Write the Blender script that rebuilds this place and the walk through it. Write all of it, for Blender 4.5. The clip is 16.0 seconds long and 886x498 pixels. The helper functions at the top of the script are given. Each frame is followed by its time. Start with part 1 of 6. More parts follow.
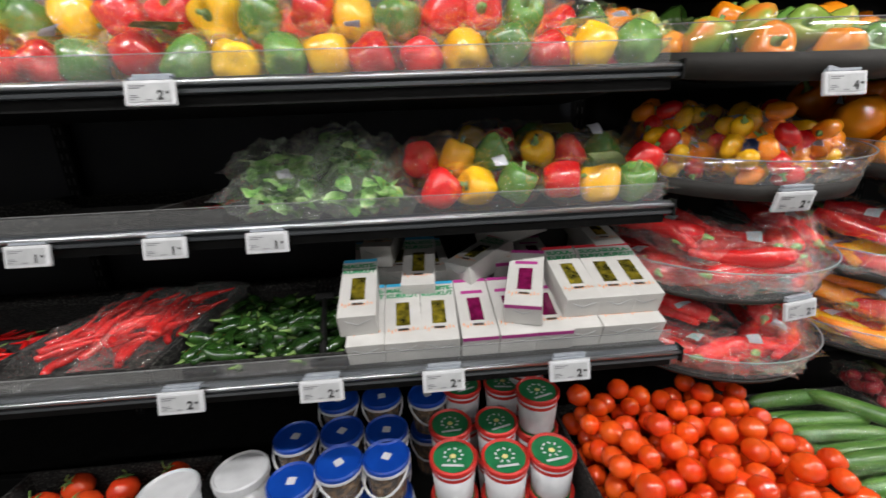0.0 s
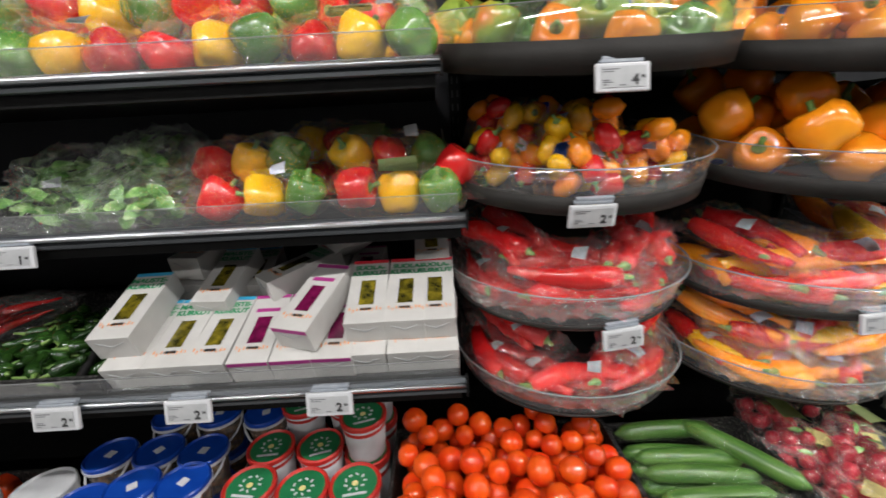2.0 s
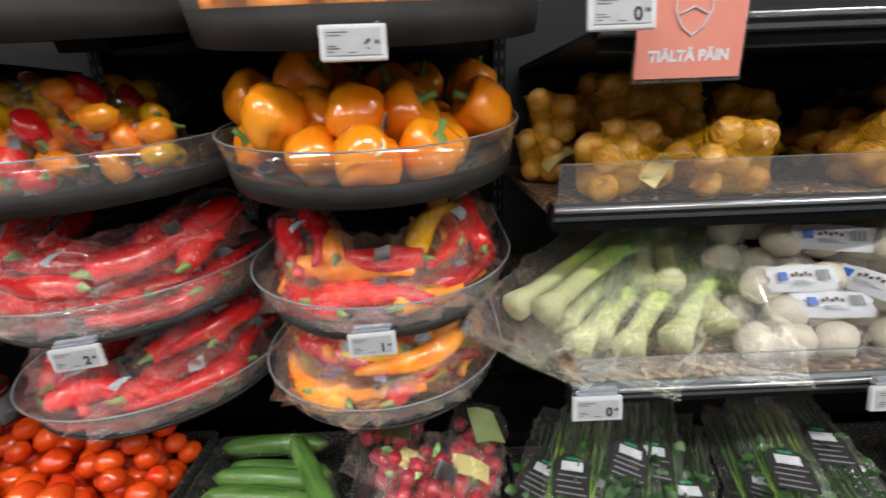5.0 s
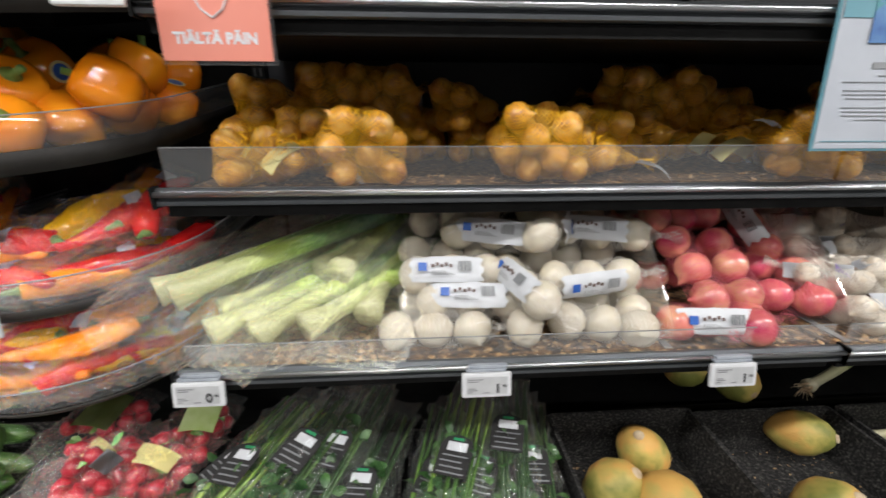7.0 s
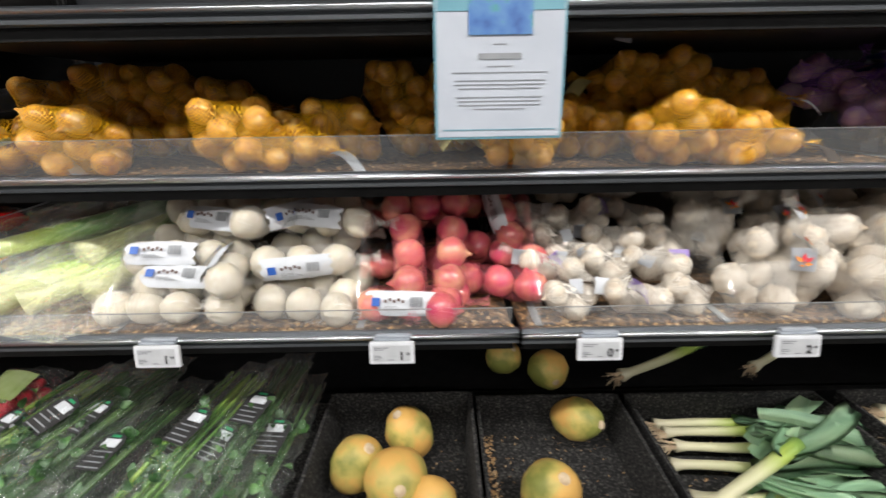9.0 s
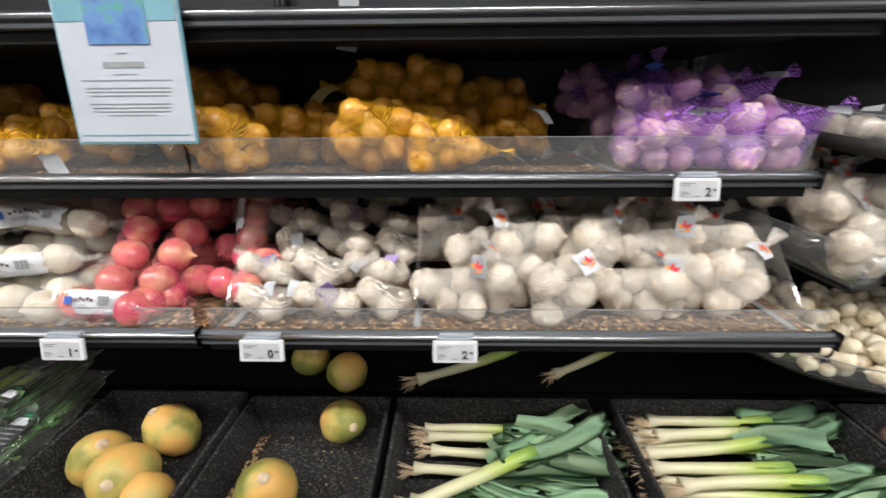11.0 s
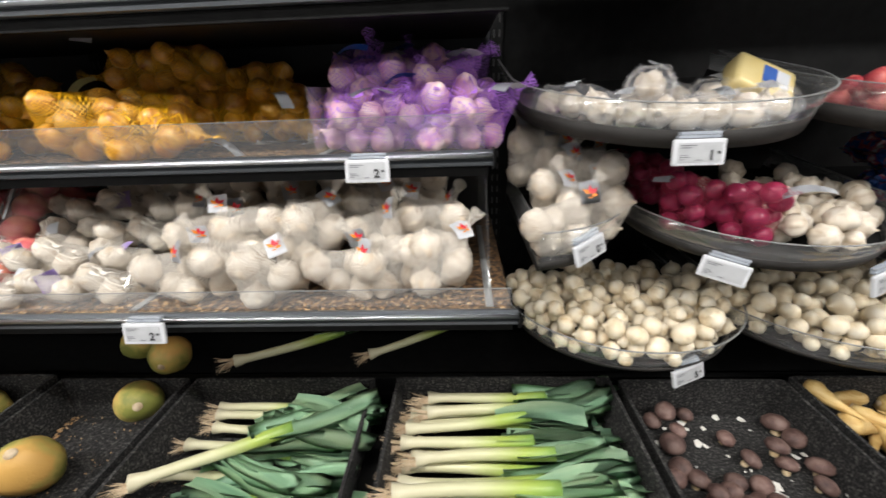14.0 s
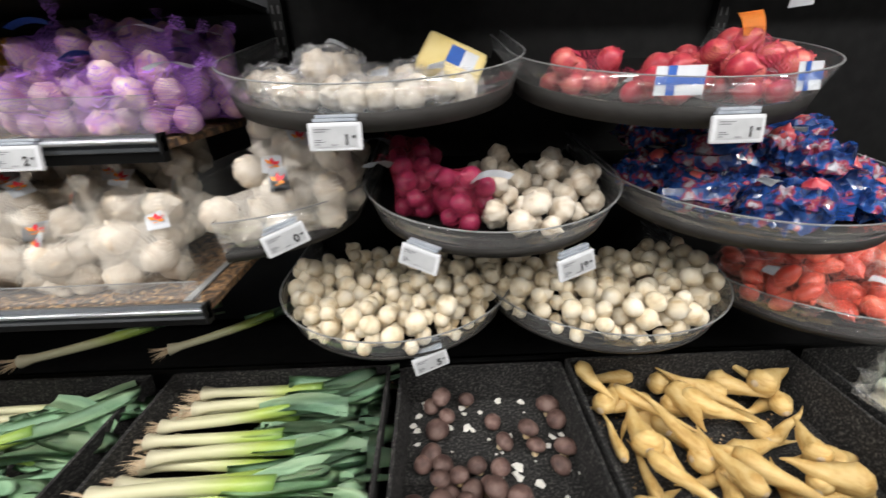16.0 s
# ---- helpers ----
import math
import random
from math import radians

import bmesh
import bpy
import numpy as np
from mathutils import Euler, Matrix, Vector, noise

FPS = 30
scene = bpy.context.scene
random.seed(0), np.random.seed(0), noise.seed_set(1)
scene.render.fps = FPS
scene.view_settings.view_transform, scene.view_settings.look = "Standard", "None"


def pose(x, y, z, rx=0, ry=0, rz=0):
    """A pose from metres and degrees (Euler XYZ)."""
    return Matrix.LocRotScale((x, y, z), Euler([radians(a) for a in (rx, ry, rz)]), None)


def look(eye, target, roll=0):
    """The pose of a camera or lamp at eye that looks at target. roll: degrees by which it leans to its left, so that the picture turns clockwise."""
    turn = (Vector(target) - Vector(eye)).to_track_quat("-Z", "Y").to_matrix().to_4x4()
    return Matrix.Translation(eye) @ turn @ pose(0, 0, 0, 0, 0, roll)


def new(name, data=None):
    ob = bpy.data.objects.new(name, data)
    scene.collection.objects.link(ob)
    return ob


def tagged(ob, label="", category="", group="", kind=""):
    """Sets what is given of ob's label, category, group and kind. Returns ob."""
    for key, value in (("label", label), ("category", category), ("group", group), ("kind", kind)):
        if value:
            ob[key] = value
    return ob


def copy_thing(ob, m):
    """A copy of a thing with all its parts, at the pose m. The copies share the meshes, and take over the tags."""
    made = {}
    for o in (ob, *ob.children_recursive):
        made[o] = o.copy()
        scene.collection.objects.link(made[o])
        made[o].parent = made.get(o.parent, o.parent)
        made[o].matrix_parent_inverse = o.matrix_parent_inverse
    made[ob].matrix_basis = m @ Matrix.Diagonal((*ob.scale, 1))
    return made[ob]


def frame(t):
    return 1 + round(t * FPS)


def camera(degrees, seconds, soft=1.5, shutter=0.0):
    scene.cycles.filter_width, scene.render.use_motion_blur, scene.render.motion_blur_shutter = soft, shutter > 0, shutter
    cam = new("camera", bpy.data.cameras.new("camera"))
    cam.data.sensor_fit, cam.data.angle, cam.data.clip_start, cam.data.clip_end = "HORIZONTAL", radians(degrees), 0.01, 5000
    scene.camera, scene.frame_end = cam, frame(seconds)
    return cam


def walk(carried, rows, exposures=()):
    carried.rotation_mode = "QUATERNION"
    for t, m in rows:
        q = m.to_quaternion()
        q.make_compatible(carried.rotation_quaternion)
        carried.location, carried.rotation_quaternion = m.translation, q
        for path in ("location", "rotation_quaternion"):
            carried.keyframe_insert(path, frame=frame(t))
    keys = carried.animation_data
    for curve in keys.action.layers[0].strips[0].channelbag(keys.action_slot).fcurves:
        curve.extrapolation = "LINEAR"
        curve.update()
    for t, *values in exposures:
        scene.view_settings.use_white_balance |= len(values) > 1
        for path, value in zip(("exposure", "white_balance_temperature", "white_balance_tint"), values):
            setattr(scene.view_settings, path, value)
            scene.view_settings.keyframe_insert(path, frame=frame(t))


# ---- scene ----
cam = camera(96.8, 16.0, shutter=0.5)
PATH = [
    (0, (-0.202, -0.2, 1.541), (-0.073, 1.722, 1.002), -2.5),
    (0.5, (-0.064, -0.166, 1.542), (0.08, 1.751, 0.989), -2.5),
    (1, (0.061, -0.133, 1.544), (0.173, 1.786, 0.993), -2.6),
    (1.5, (0.159, -0.107, 1.543), (0.217, 1.812, 0.983), -2.7),
    (2, (0.293, -0.131, 1.542), (0.304, 1.786, 0.972), -3.0),
    (2.5, (0.413, -0.159, 1.534), (0.43, 1.752, 0.942), -3.1),
    (3, (0.555, -0.12, 1.519), (0.615, 1.785, 0.911), -3.2),
    (3.5, (0.745, -0.051, 1.523), (0.823, 1.84, 0.875), -3.4),
    (4, (0.928, -0.035, 1.52), (0.931, 1.857, 0.873), -3.3),
    (4.2, (1.013, -0.054, 1.526), (0.993, 1.837, 0.873), -3.2),
    (6.3, (1.622, -0.008, 1.501), (1.703, 1.866, 0.809), -0.2),
    (6.5, (1.706, -0.027, 1.505), (1.785, 1.845, 0.806), -0.2),
    (7, (1.871, -0.068, 1.49), (1.99, 1.807, 0.804), 0.1),
    (7.5, (2.013, -0.064, 1.489), (2.119, 1.805, 0.786), -0.3),
    (8, (2.179, -0.061, 1.484), (2.269, 1.803, 0.764), -0.6),
    (8.5, (2.316, -0.088, 1.481), (2.354, 1.783, 0.774), -1.1),
    (9, (2.5, -0.143, 1.483), (2.497, 1.729, 0.779), -1.0),
    (9.5, (2.645, -0.164, 1.473), (2.621, 1.711, 0.777), -0.6),
    (10, (2.812, -0.137, 1.472), (2.762, 1.741, 0.786), -0.2),
    (10.2, (2.885, -0.127, 1.479), (2.824, 1.752, 0.796), -0.0),
    (12.3, (3.429, -0.21, 1.482), (3.422, 1.657, 0.763), -1.3),
    (12.5, (3.471, -0.193, 1.482), (3.454, 1.669, 0.752), -1.6),
    (13, (3.56, -0.154, 1.474), (3.527, 1.704, 0.737), -1.8),
    (13.5, (3.628, -0.144, 1.475), (3.556, 1.711, 0.729), -2.0),
    (14, (3.748, -0.154, 1.471), (3.652, 1.695, 0.715), -2.2),
    (14.5, (3.896, -0.159, 1.478), (3.815, 1.688, 0.715), -2.4),
    (15, (4.029, -0.184, 1.458), (4.005, 1.657, 0.675), -2.3),
    (15.5, (4.139, -0.16, 1.446), (4.159, 1.668, 0.635), -2.1),
    (16, (4.283, -0.119, 1.45), (4.3, 1.701, 0.62), -1.9),
]
walk(cam, [(t, look(eye, aim, roll)) for t, eye, aim, roll in PATH], exposures=[(0.0, -0.44), (2.0, -0.54), (4.2, -0.56), (6.5, -0.42), (8.0, -0.22), (9.5, -0.08), (16.0, -0.02)])

# ---- light: rows of ceiling lamps over the aisle, a dim store beyond ----
world = bpy.data.worlds.new("store_air")
world.use_nodes = True
world.node_tree.nodes["Background"].inputs[0].default_value = (0.8, 0.9, 1.0, 1)
world.node_tree.nodes["Background"].inputs[1].default_value = 0.02
scene.world = world
LAMPS = [(x, y, power) for y, power in ((-0.55, 38.0), (-2.4, 22.0)) for x in (-2.0, -0.2, 1.6, 3.4, 5.2, 7.0)]


# ---- materials ----
def nodes_of(name):
    m = bpy.data.materials.new(name)
    m.use_nodes = True
    nt = m.node_tree
    return m, nt, nt.nodes, nt.links, nt.nodes["Principled BSDF"]


def paint(name, colors, rough=0.5, scale=20.0, fine=0.0, bump=0.0, metal=0.0, vary=0.0, stretch=(1, 1, 1), coat=0.0, sss=0.0, spec=0.5, pos=None):
    """Colours mixed by two scales of noise; vary shifts value from piece to piece."""
    m, nt, n, l, bsdf = nodes_of(name)
    tc = n.new("ShaderNodeTexCoord")
    mp = n.new("ShaderNodeMapping")
    mp.inputs["Scale"].default_value = stretch
    l.new(tc.outputs["Object"], mp.inputs[0])
    info = n.new("ShaderNodeObjectInfo")
    off = n.new("ShaderNodeVectorMath")
    off.operation = "SCALE"
    off.inputs[0].default_value = (7.0, 13.0, 5.0)
    l.new(info.outputs["Random"], off.inputs["Scale"])
    add = n.new("ShaderNodeVectorMath")
    l.new(mp.outputs[0], add.inputs[0])
    l.new(off.outputs[0], add.inputs[1])
    tex = n.new("ShaderNodeTexNoise")
    tex.inputs["Scale"].default_value = scale
    tex.inputs["Detail"].default_value = 4.0
    l.new(add.outputs[0], tex.inputs["Vector"])
    ramp = n.new("ShaderNodeValToRGB")
    e = ramp.color_ramp.elements
    spots = pos or [0.32 + 0.36 * i / max(1, len(colors) - 1) for i in range(len(colors))]
    e[0].position, e[1].position = spots[0], spots[-1]
    e[0].color, e[1].color = (*colors[0], 1), (*colors[-1], 1)
    for p, c in list(zip(spots, colors))[1:-1]:
        k = e.new(p)
        k.color = (*c, 1)
    l.new(tex.outputs["Fac"], ramp.inputs[0])
    col = ramp.outputs[0]
    if vary:
        hsv = n.new("ShaderNodeHueSaturation")
        mr = n.new("ShaderNodeMapRange")
        mr.inputs["To Min"].default_value, mr.inputs["To Max"].default_value = 1 - vary, 1 + vary
        l.new(info.outputs["Random"], mr.inputs[0])
        l.new(mr.outputs[0], hsv.inputs["Value"])
        l.new(col, hsv.inputs["Color"])
        col = hsv.outputs[0]
    l.new(col, bsdf.inputs["Base Color"])
    bsdf.inputs["Roughness"].default_value = rough
    bsdf.inputs["Metallic"].default_value = metal
    bsdf.inputs["Coat Weight"].default_value = coat
    bsdf.inputs["Coat Roughness"].default_value = 0.12
    bsdf.inputs["Specular IOR Level"].default_value = spec
    if sss:
        bsdf.inputs["Subsurface Weight"].default_value = sss
        bsdf.inputs["Subsurface Radius"].default_value = (0.01, 0.006, 0.003)
        bsdf.inputs["Subsurface Scale"].default_value = 0.4
    if bump:
        t2 = n.new("ShaderNodeTexNoise")
        t2.inputs["Scale"].default_value = fine or scale * 5
        t2.inputs["Detail"].default_value = 3.0
        l.new(add.outputs[0], t2.inputs["Vector"])
        b = n.new("ShaderNodeBump")
        b.inputs["Strength"].default_value = bump
        b.inputs["Distance"].default_value = 0.004
        l.new(t2.outputs["Fac"], b.inputs["Height"])
        l.new(b.outputs[0], bsdf.inputs["Normal"])
    return m


def clear(name, tint=(0.96, 0.97, 0.97), rough=0.08, gloss=0.06, haze=0.0, haze_color=(0.8, 0.8, 0.8), wrinkle=0.0, scale=40.0, edge=0.6):
    """Thin clear sheet: passes straight light, with gloss by angle, optional haze and wrinkles."""
    m, nt, n, l, bsdf = nodes_of(name)
    n.remove(bsdf)
    out = n["Material Output"]
    tr = n.new("ShaderNodeBsdfTransparent")
    tr.inputs[0].default_value = (*tint, 1)
    gl = n.new("ShaderNodeBsdfGlossy")
    gl.inputs["Roughness"].default_value = rough
    df = n.new("ShaderNodeBsdfDiffuse")
    df.inputs[0].default_value = (*haze_color, 1)
    lw = n.new("ShaderNodeLayerWeight")
    lw.inputs[0].default_value = 0.35
    mr = n.new("ShaderNodeMapRange")
    mr.inputs["To Min"].default_value, mr.inputs["To Max"].default_value = gloss, edge
    l.new(lw.outputs["Facing"], mr.inputs[0])
    if wrinkle:
        tc = n.new("ShaderNodeTexCoord")
        nz = n.new("ShaderNodeTexNoise")
        nz.inputs["Scale"].default_value = scale
        nz.inputs["Detail"].default_value = 2.5
        nz.inputs["Distortion"].default_value = 2.0
        l.new(tc.outputs["Object"], nz.inputs["Vector"])
        b = n.new("ShaderNodeBump")
        b.inputs["Strength"].default_value = wrinkle
        b.inputs["Distance"].default_value = 0.02
        sub = n.new("ShaderNodeMath")
        sub.operation = "SUBTRACT"
        sub.inputs[1].default_value = 0.5
        ab = n.new("ShaderNodeMath")
        ab.operation = "ABSOLUTE"
        l.new(nz.outputs["Fac"], sub.inputs[0])
        l.new(sub.outputs[0], ab.inputs[0])
        l.new(ab.outputs[0], b.inputs["Height"])
        for s in (gl, lw):
            l.new(b.outputs[0], s.inputs["Normal"])
    hz = n.new("ShaderNodeMixShader")
    hz.inputs[0].default_value = haze
    l.new(tr.outputs[0], hz.inputs[1])
    l.new(df.outputs[0], hz.inputs[2])
    l.new(mr.outputs[0], gl.inputs["Color"])
    mix = n.new("ShaderNodeAddShader")
    l.new(hz.outputs[0], mix.inputs[0])
    l.new(gl.outputs[0], mix.inputs[1])
    l.new(mix.outputs[0], out.inputs["Surface"])
    return m


def netting(name, color, scale=45.0, open_part=0.93, haze=0.0):
    """Knitted net: crossing threads with holes between them."""
    m, nt, n, l, bsdf = nodes_of(name)
    out = n["Material Output"]
    bsdf.inputs["Base Color"].default_value = (*color, 1)
    bsdf.inputs["Roughness"].default_value = 0.45
    tc = n.new("ShaderNodeTexCoord")
    facs = []
    for ang in (0.8, -0.8):
        mp = n.new("ShaderNodeMapping")
        mp.inputs["Rotation"].default_value = (0.3, ang, ang)
        l.new(tc.outputs["Object"], mp.inputs[0])
        w = n.new("ShaderNodeTexWave")
        w.inputs["Scale"].default_value = scale
        w.inputs["Distortion"].default_value = 1.5
        w.inputs["Detail Scale"].default_value = 0.6
        l.new(mp.outputs[0], w.inputs["Vector"])
        gt = n.new("ShaderNodeMath")
        gt.operation = "GREATER_THAN"
        gt.inputs[1].default_value = open_part
        l.new(w.outputs["Fac"], gt.inputs[0])
        facs.append(gt)
    mx = n.new("ShaderNodeMath")
    mx.operation = "MAXIMUM"
    l.new(facs[0].outputs[0], mx.inputs[0])
    l.new(facs[1].outputs[0], mx.inputs[1])
    m2 = n.new("ShaderNodeMath")
    m2.operation = "MAXIMUM"
    l.new(mx.outputs[0], m2.inputs[0])
    m2.inputs[1].default_value = haze
    tr = n.new("ShaderNodeBsdfTransparent")
    mix = n.new("ShaderNodeMixShader")
    l.new(m2.outputs[0], mix.inputs[0])
    l.new(tr.outputs[0], mix.inputs[1])
    l.new(bsdf.outputs[0], mix.inputs[2])
    l.new(mix.outputs[0], out.inputs["Surface"])
    return m


def glow(name, color, strength):
    m, nt, n, l, bsdf = nodes_of(name)
    bsdf.inputs["Emission Color"].default_value = (*color, 1)
    bsdf.inputs["Emission Strength"].default_value = strength
    return m


M_BLACK = paint("black_powder_coat", [(0.004, 0.004, 0.004), (0.008, 0.008, 0.008)], 0.65, 30, 300, 0.15, spec=0.15)
M_PANEL = paint("dark_back_panel", [(0.012, 0.013, 0.016), (0.022, 0.023, 0.027)], 0.5, 3, 200, 0.05, spec=0.3)
M_DECK = paint("shelf_deck_with_onion_skins", [(0.03, 0.024, 0.02), (0.09, 0.055, 0.032), (0.20, 0.11, 0.05), (0.34, 0.21, 0.11)], 0.65, 75, 260, 0.6, pos=[0.34, 0.46, 0.56, 0.68])
M_DECK_CLEAN = paint("black_shelf_deck", [(0.006, 0.006, 0.006), (0.014, 0.014, 0.014)], 0.5, 25, 200, 0.2)
M_RAIL = paint("brushed_grey_rail", [(0.42, 0.44, 0.46), (0.55, 0.57, 0.59)], 0.28, 40, 400, 0.04, metal=1.0, stretch=(0.05, 1, 1))
M_RAIL_DARK = paint("dark_grey_rail", [(0.10, 0.11, 0.12), (0.14, 0.15, 0.16)], 0.32, 40, 300, 0.05, metal=0.75, stretch=(0.05, 1, 1))
M_TRAY = paint("charcoal_tray_plastic", [(0.018, 0.0165, 0.015), (0.028, 0.026, 0.024)], 0.6, 15, 250, 0.1, spec=0.25)
M_CRATE = paint("black_felt_lined_crate", [(0.004, 0.004, 0.004), (0.012, 0.0115, 0.011), (0.05, 0.047, 0.044), (0.12, 0.115, 0.105)], 0.9, 170, 420, 0.9, pos=[0.38, 0.50, 0.60, 0.70])
# The slight grey haze stands in for reflections that brighten the acrylic.
M_ACRYLIC = clear("clear_acrylic", (0.93, 0.94, 0.94), 0.06, 0.035, 0.03, edge=0.4)
M_ACRYLIC_EDGE = paint("acrylic_cut_edge", [(0.20, 0.205, 0.205), (0.28, 0.285, 0.285)], 0.3, 30)
M_FLOOR = paint("grey_floor_tiles", [(0.28, 0.27, 0.26), (0.34, 0.33, 0.32)], 0.35, 6, 120, 0.1)
M_WALL = paint("white_store_wall", [(0.26, 0.265, 0.27), (0.32, 0.325, 0.33)], 0.7, 2, 80, 0.1)
M_CEIL = paint("dark_open_ceiling", [(0.1, 0.1, 0.105), (0.14, 0.14, 0.145)], 0.8, 2, 60, 0.1)
M_GREYPRINT = paint("grey_print", [(0.10, 0.10, 0.11), (0.14, 0.14, 0.15)], 0.5, 50)
M_WHITE = paint("white_label_plastic", [(0.56, 0.57, 0.59), (0.64, 0.65, 0.67)], 0.35, 30)
M_SCREEN = paint("paper_grey_screen", [(0.40, 0.41, 0.42), (0.46, 0.47, 0.48)], 0.4, 50)
M_INK = paint("black_ink", [(0.02, 0.02, 0.02), (0.03, 0.03, 0.03)], 0.5, 50)
M_SHEET = paint("bluish_white_sheet", [(0.38, 0.41, 0.46), (0.43, 0.46, 0.51)], 0.5, 12)
M_PAPER = paint("white_paper", [(0.56, 0.58, 0.61), (0.64, 0.66, 0.69)], 0.6, 30, 200, 0.1)


# ---- building blocks ----
def finish(bm, mat, smooth=False, angle=None):
    me = bpy.data.meshes.new("mesh")
    bmesh.ops.recalc_face_normals(bm, faces=bm.faces[:])
    for f in bm.faces:
        f.smooth = smooth
    bm.to_mesh(me)
    bm.free()
    me.materials.append(mat)
    return me


FINE = {"barcode", "label_print", "fine_print", "text_block", "ornament", "emblem", "small_digit", "slots", "end_flap", "printed_marks", "root_tuft", "stalks"}


def put(name, me, parent=None, m=None, label=""):
    ob = new(name, me)
    if parent is not None:
        ob.parent = parent
    if m is not None:
        ob.matrix_basis = m
    if label:
        ob["label"] = label
    if name in FINE:
        ob["kind"] = "stuff"
    return ob


def part(name, bm, material, parent, label="", smooth=False, m=None):
    return put(name, finish(bm, material, smooth), parent, m, label)


def thing(name, m, label, category, group="", kind=""):
    ob = new(name)
    ob.matrix_basis = m
    ob.empty_display_size = 0.05
    return tagged(ob, label, category, group, kind)


def box_into(bm, x0, x1, y0, y1, z0, z1, bevel=0.0, m=None):
    g = bmesh.ops.create_cube(bm, size=1.0)
    vs = g["verts"]
    for v in vs:
        v.co = Vector(((x0 + x1) / 2 + v.co.x * (x1 - x0), (y0 + y1) / 2 + v.co.y * (y1 - y0), (z0 + z1) / 2 + v.co.z * (z1 - z0)))
    if bevel:
        es = list({e for v in vs for e in v.link_edges})
        r = bmesh.ops.bevel(bm, geom=es, offset=bevel, segments=2, affect="EDGES", profile=0.6)
        vs = list({v for f in r["faces"] for v in f.verts} | {v for v in vs if v.is_valid})
    if m is not None:
        bmesh.ops.transform(bm, matrix=m, verts=vs)
    return vs


def box(x0, x1, y0, y1, z0, z1, bevel=0.0):
    bm = bmesh.new()
    box_into(bm, x0, x1, y0, y1, z0, z1, bevel)
    return bm


def sweep_x(profile, x0, x1):
    """A closed (y, z) profile drawn along x."""
    bm = bmesh.new()
    a = [bm.verts.new((x0, y, z)) for y, z in profile]
    b = [bm.verts.new((x1, y, z)) for y, z in profile]
    k = len(profile)
    for i in range(k):
        bm.faces.new((a[i], a[(i + 1) % k], b[(i + 1) % k], b[i]))
    bm.faces.new(a)
    bm.faces.new(b[::-1])
    return bm


def lathe(profile, seg=24, wobble=None):
    """A (radius, z) profile turned about z; wobble(angle, radius, z) gives the radius."""
    bm = bmesh.new()
    rings = []
    for r, z in profile:
        if r < 1e-6:
            rings.append([bm.verts.new((0, 0, z))])
            continue
        ring = []
        for i in range(seg):
            a = 2 * math.pi * i / seg
            q = wobble(a, r, z) if wobble else r
            ring.append(bm.verts.new((q * math.cos(a), q * math.sin(a), z)))
        rings.append(ring)
    for p, q in zip(rings, rings[1:]):
        if len(p) == 1 and len(q) == 1:
            continue
        for i in range(seg):
            j = (i + 1) % seg
            if len(p) == 1:
                bm.faces.new((p[0], q[i], q[j]))
            elif len(q) == 1:
                bm.faces.new((p[i], p[j], q[0]))
            else:
                bm.faces.new((p[i], p[j], q[j], q[i]))
    return bm


def tube_into(bm, pts, radii, seg=8, cap=True):
    """A tapered tube along points."""
    rings = []
    pts = [Vector(p) for p in pts]
    for i, p in enumerate(pts):
        d = (pts[min(i + 1, len(pts) - 1)] - pts[max(i - 1, 0)]).normalized()
        side = d.cross(Vector((0, 0, 1)))
        if side.length < 1e-3:
            side = d.cross(Vector((0, 1, 0)))
        side.normalize()
        up = side.cross(d)
        rings.append([bm.verts.new(p + radii[i] * (math.cos(2 * math.pi * k / seg) * side + math.sin(2 * math.pi * k / seg) * up)) for k in range(seg)])
    for a, b in zip(rings, rings[1:]):
        for k in range(seg):
            bm.faces.new((a[k], a[(k + 1) % seg], b[(k + 1) % seg], b[k]))
    if cap:
        bm.faces.new(rings[0][::-1])
        bm.faces.new(rings[-1])
    return bm


TEXTS = {}


def text_mesh(text, size, mat):
    key = (text, size, mat.name)
    if key not in TEXTS:
        cu = bpy.data.curves.new("letters", "FONT")
        cu.offset = size * 0.045
        cu.body, cu.size, cu.align_x, cu.align_y = text, size, "CENTER", "CENTER"
        ob = new("letters", cu)
        me = bpy.data.meshes.new_from_object(ob.evaluated_get(bpy.context.evaluated_depsgraph_get()))
        bpy.data.objects.remove(ob)
        me.materials.clear()
        me.materials.append(mat)
        TEXTS[key] = me
    return TEXTS[key]


# ---- the room ----
def slab(name, x0, x1, y0, y1, z0, z1, mat, label, category):
    return tagged(put(name, finish(box(x0, x1, y0, y1, z0, z1), mat)), label, category, kind="structure")


slab("floor", -4.0, 9.0, -4.2, 1.3, -0.1, 0.0, M_FLOOR, "grey tiled shop floor of the aisle", "floor")
slab("ceiling", -4.0, 9.0, -4.2, 1.3, 3.3, 3.4, M_CEIL, "dark open shop ceiling above the aisle", "ceiling")
slab("wall_back", -4.0, 9.0, 1.3, 1.42, -0.1, 3.4, M_PANEL, "dark wall behind the vegetable shelving", "wall")
slab("wall_front", -4.0, 9.0, -4.32, -4.2, -0.1, 3.4, M_WALL, "plain pale wall across the aisle", "wall")
slab("wall_west", -4.12, -4.0, -4.32, 1.42, -0.1, 3.4, M_WALL, "plain pale wall closing the aisle", "wall")
slab("wall_east", 9.0, 9.12, -4.32, 1.42, -0.1, 3.4, M_WALL, "plain pale wall closing the aisle", "wall")

